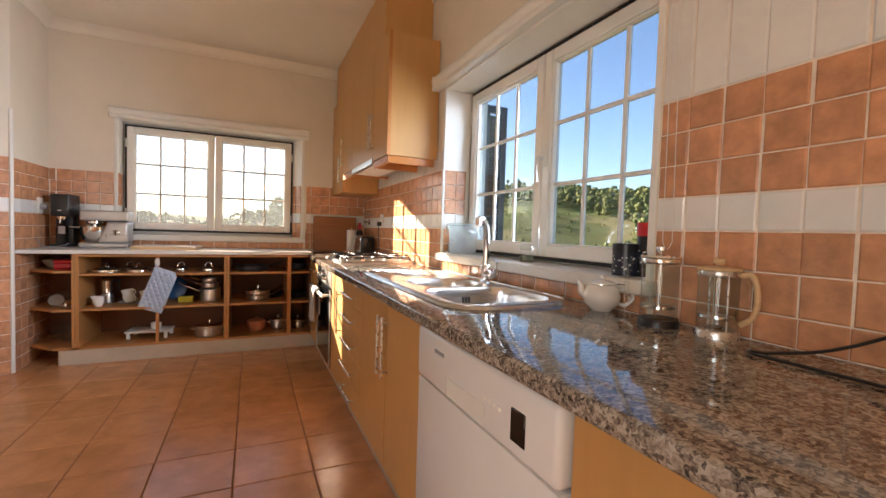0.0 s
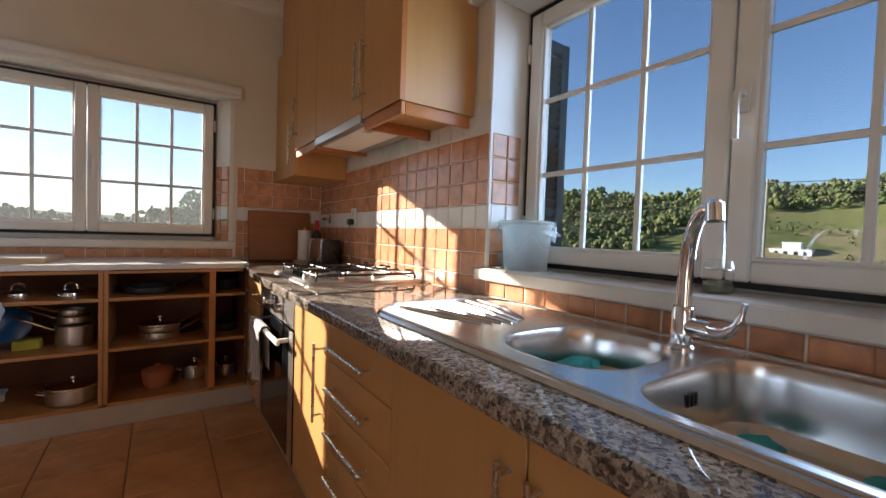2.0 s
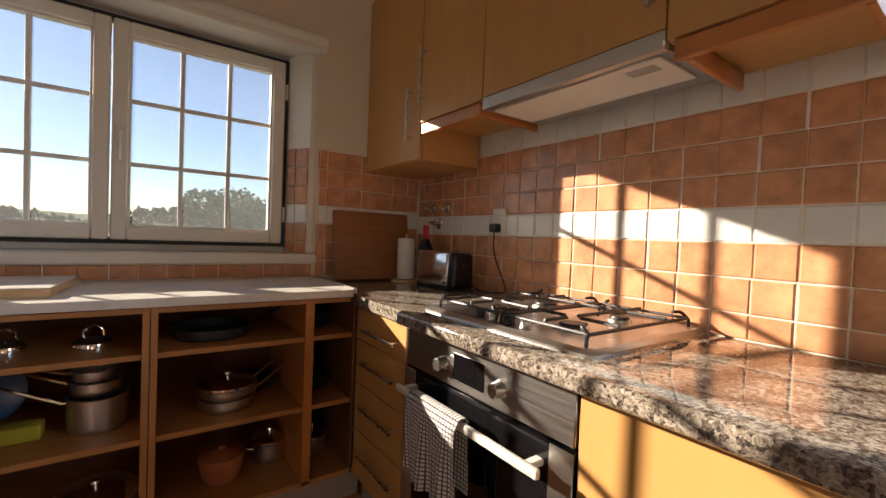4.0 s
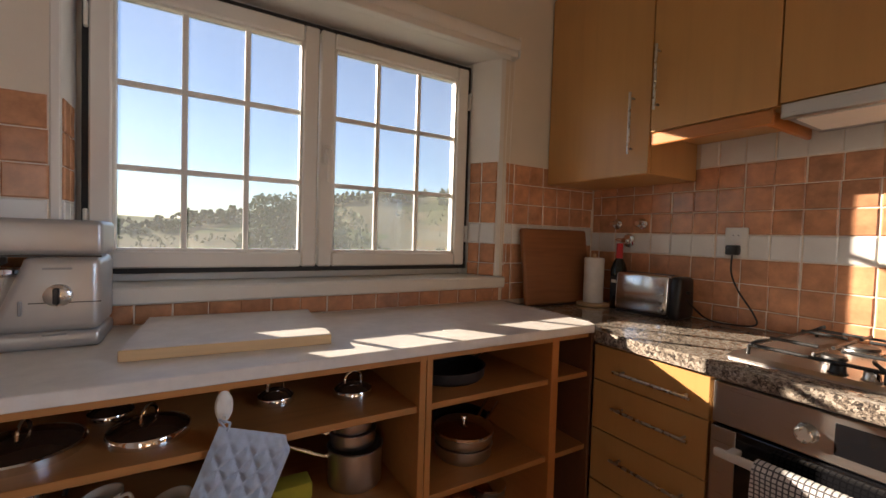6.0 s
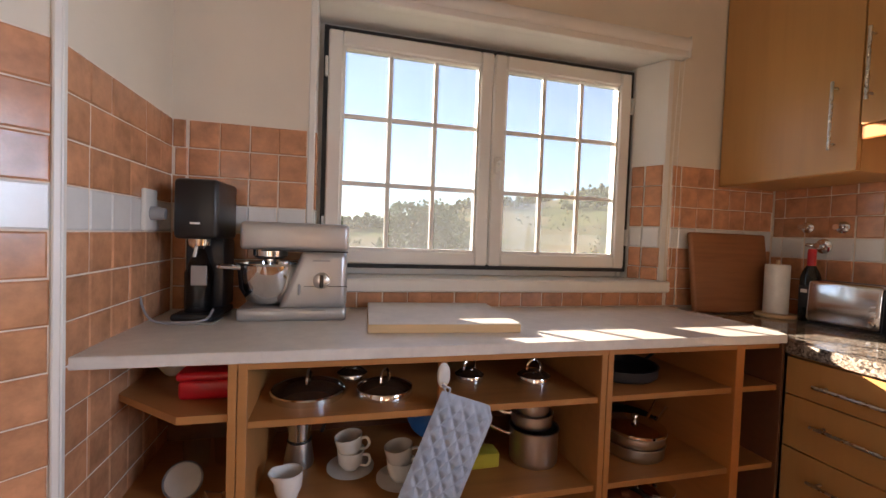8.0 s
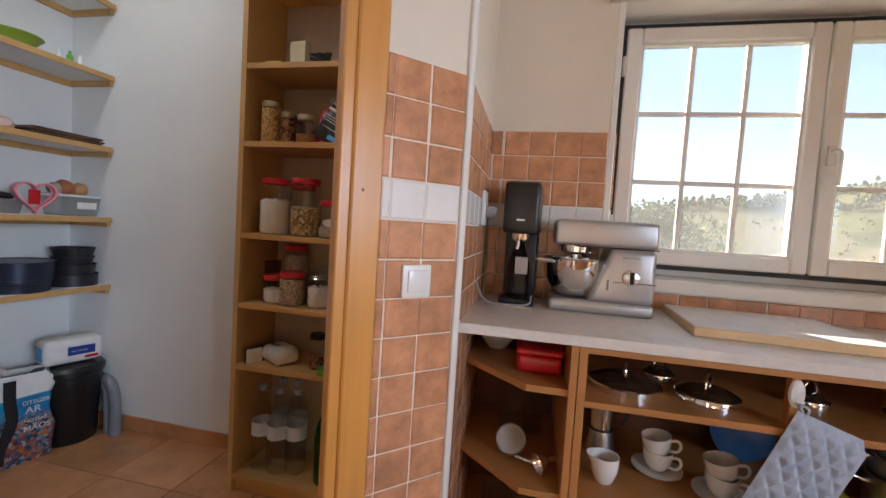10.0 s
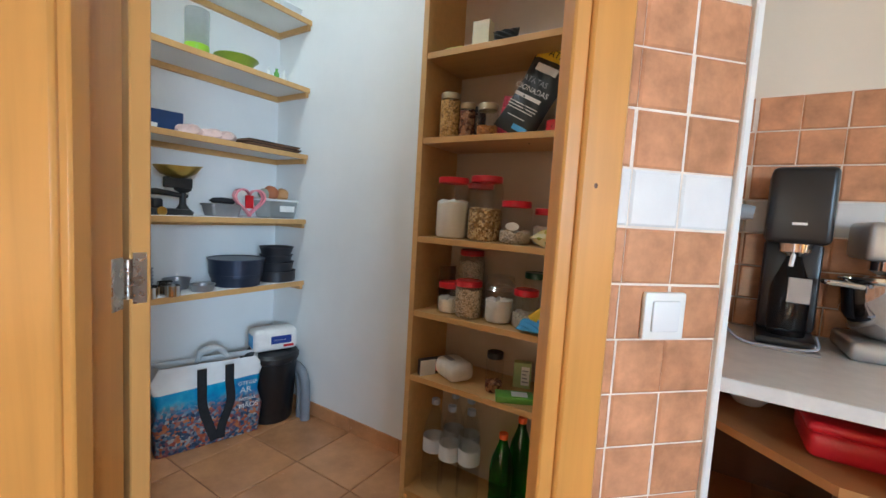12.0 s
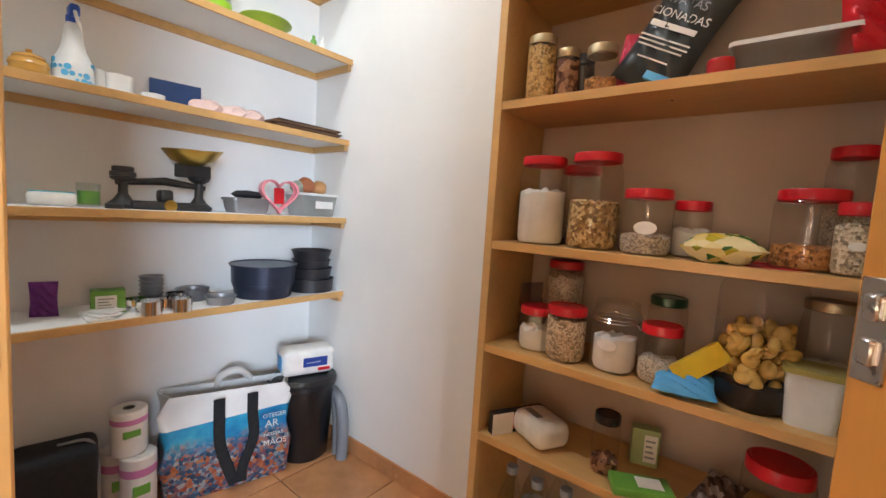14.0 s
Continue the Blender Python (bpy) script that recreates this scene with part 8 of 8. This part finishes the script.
# east wall: u runs south from the north corner
ER = [CT + 0.001, 0.946, 1.045, 1.145, 1.243, 1.338, 1.434, 1.53]
ew = ((1.15, 1.24),)
org, way = (RW, NW - 0.008, 0), (0, -1, 0)
u_of = lambda y: NW - 0.008 - y
field(wall_east, org, way, steps(0.0, u_of(2.613), 0.0985, u_of(2.690)), ER, white=ew)
field(wall_east, org, way, steps(u_of(2.613), u_of(1.03), 0.0985, u_of(2.690)), [CT + 0.001, 0.936])
field(wall_east, org, way, steps(u_of(1.012), u_of(-0.4), 0.0955, u_of(0.920)), ER, white=ew)
field(wall_east, org, way, steps(u_of(1.012), u_of(-0.4), 0.0955, u_of(0.920)), [1.531, 1.831, 2.131], white=((1.5, 3),))
field(wall_east, org, way, steps(u_of(4.15), u_of(2.613), 0.0985, u_of(2.690)), [1.531, 1.66], white=((1.5, 3),))
for y0, y1, z0, z1 in ((2.613, NW - 0.002, CT, 1.532), (1.03, 2.613, CT, 0.936), (-0.4, 1.012, CT, 2.132), (2.613, 4.15, 1.532, 1.66)):
    grout(wall_east, [(RW - 0.0032, y0), (RW + 0.0, y0), (RW + 0.0, y1), (RW - 0.0032, y1)], z0, z1)
# window jamb of the east window
field(wall_east, (RW + 0.004, 2.6145, 0), (1, 0, 0), [0.0, 0.08, 0.156], [0.986, 1.045, 1.145, 1.243, 1.338, 1.434, 1.53], white=ew)
# north wall: u runs east from the nook corner
NR = [0.898, 0.980, 1.077, 1.172, 1.269, 1.366, 1.463, 1.56]
nw = ((1.18, 1.26),)
org, way = (NOOK + 0.008, NW, 0), (1, 0, 0)
n_of = lambda x: x - NOOK - 0.008
field(wall_north, org, way, steps(0.0, n_of(-0.931), 0.0985, n_of(-1.228)), NR, white=nw)
field(wall_north, org, way, steps(n_of(-0.931), n_of(0.682), 0.0985, n_of(-1.228)), [0.898, 0.961])
field(wall_north, org, way, steps(n_of(0.702), n_of(RW - 0.009), 0.0985, n_of(0.75)), NR, white=nw)
for x0, x1, z1 in ((NOOK, -0.931, 1.562), (-0.931, 0.70, 0.962), (0.702, RW, 1.562)):
    grout(wall_north, [(x0, NW - 0.0032), (x1, NW - 0.0032), (x1, NW), (x0, NW)], 0.875, z1)
field(wall_north, (0.583, NW + 0.1235, 0), (0.487, -0.873, 0), [0.0, 0.06, 0.14], [1.015, 1.077, 1.172, 1.269, 1.366, 1.463, 1.56], white=nw)
field(wall_north, (-0.9045, NW + 0.004, 0), (0, 1, 0), [0.0, 0.06, 0.115], [1.015, 1.077, 1.172, 1.269, 1.366, 1.463, 1.56], white=nw)
# nook side wall: from the front corner north, down to the floor
DR = [1.56 - P * k for k in range(16)] + [0.0]
DR = DR[::-1]
org, way = (NOOK, COR.y + 0.012, 0), (0, 1, 0)
field(wall_nook, org, way, steps(0.0, NW - COR.y - 0.02, 0.0975, 0.095), DR, white=nw)
grout(wall_nook, [(NOOK, COR.y + 0.01), (NOOK + 0.0032, COR.y + 0.01), (NOOK + 0.0032, NW), (NOOK, NW)], 0, 1.562)
# slanted wall, both sides of the door; u runs back towards the corner
for s0, s1, st in ((0.012, 0.242, 0.118), (1.101, 1.60, 1.15)):
    o = slant(s1, 0, 0)
    field(wall_slanted, o, -ALONG, steps(0.0, s1 - s0, 0.0975, s1 - st), DR, white=nw)
    bm = bmesh.new()
    slant_box(bm, s0, s1, -0.0032, 0.0, 0, 1.562)
    g = new("grout", mesh_of("grout", bm, GROUT, False))
    g.parent = wall_slanted

# floor tiles
FT = 0.337


def floor_tile(size):
    bm = bmesh.new()
    h = size / 2 - 0.0022
    lo = [bm.verts.new((sx * h, sy * h, -0.008)) for sx, sy in ((-1, -1), (1, -1), (1, 1), (-1, 1))]
    mid = [bm.verts.new((v.co.x, v.co.y, -0.0025)) for v in lo]
    top = [bm.verts.new((v.co.x * (1 - 0.004 / h), v.co.y * (1 - 0.004 / h), 0)) for v in lo]
    for r0, r1 in ((lo, mid), (mid, top)):
        for i in range(4):
            bm.faces.new((r0[i], r0[(i + 1) % 4], r1[(i + 1) % 4], r1[i]))
    bm.faces.new(top)
    return mesh_of("floor_tile", bm, FLOORTILE, False)


FM = floor_tile(FT)
for i in range(-12, 5):
    for j in range(-9, 6):
        x, y = 0.124 + (i + 0.5) * FT, 3.068 + (j + 0.5) * FT
        if PW - 0.1 < x < RW and SOUTH < y < NP + 0.15:
            ob = new("floor_tile", FM)
            ob.parent = floor
            ob.location = (x, y, 0)

# the floor behind the start, joined
bm = bmesh.new()
for i in range(-8, 4):
    for j in range(-25, -9):
        x, y = 0.124 + (i + 0.5) * FT, 3.068 + (j + 0.5) * FT
        if x > WEST - 0.1 and y > SOUTH + 0.1:
            h = FT / 2 - 0.0022
            box(bm, x - h, x + h, y - h, y + h, -0.008, 0.0)
rest = new("floor_tiles", mesh_of("floor_tiles", bm, FLOORTILE, False))
rest.parent = floor
tagged(rest, kind="stuff")
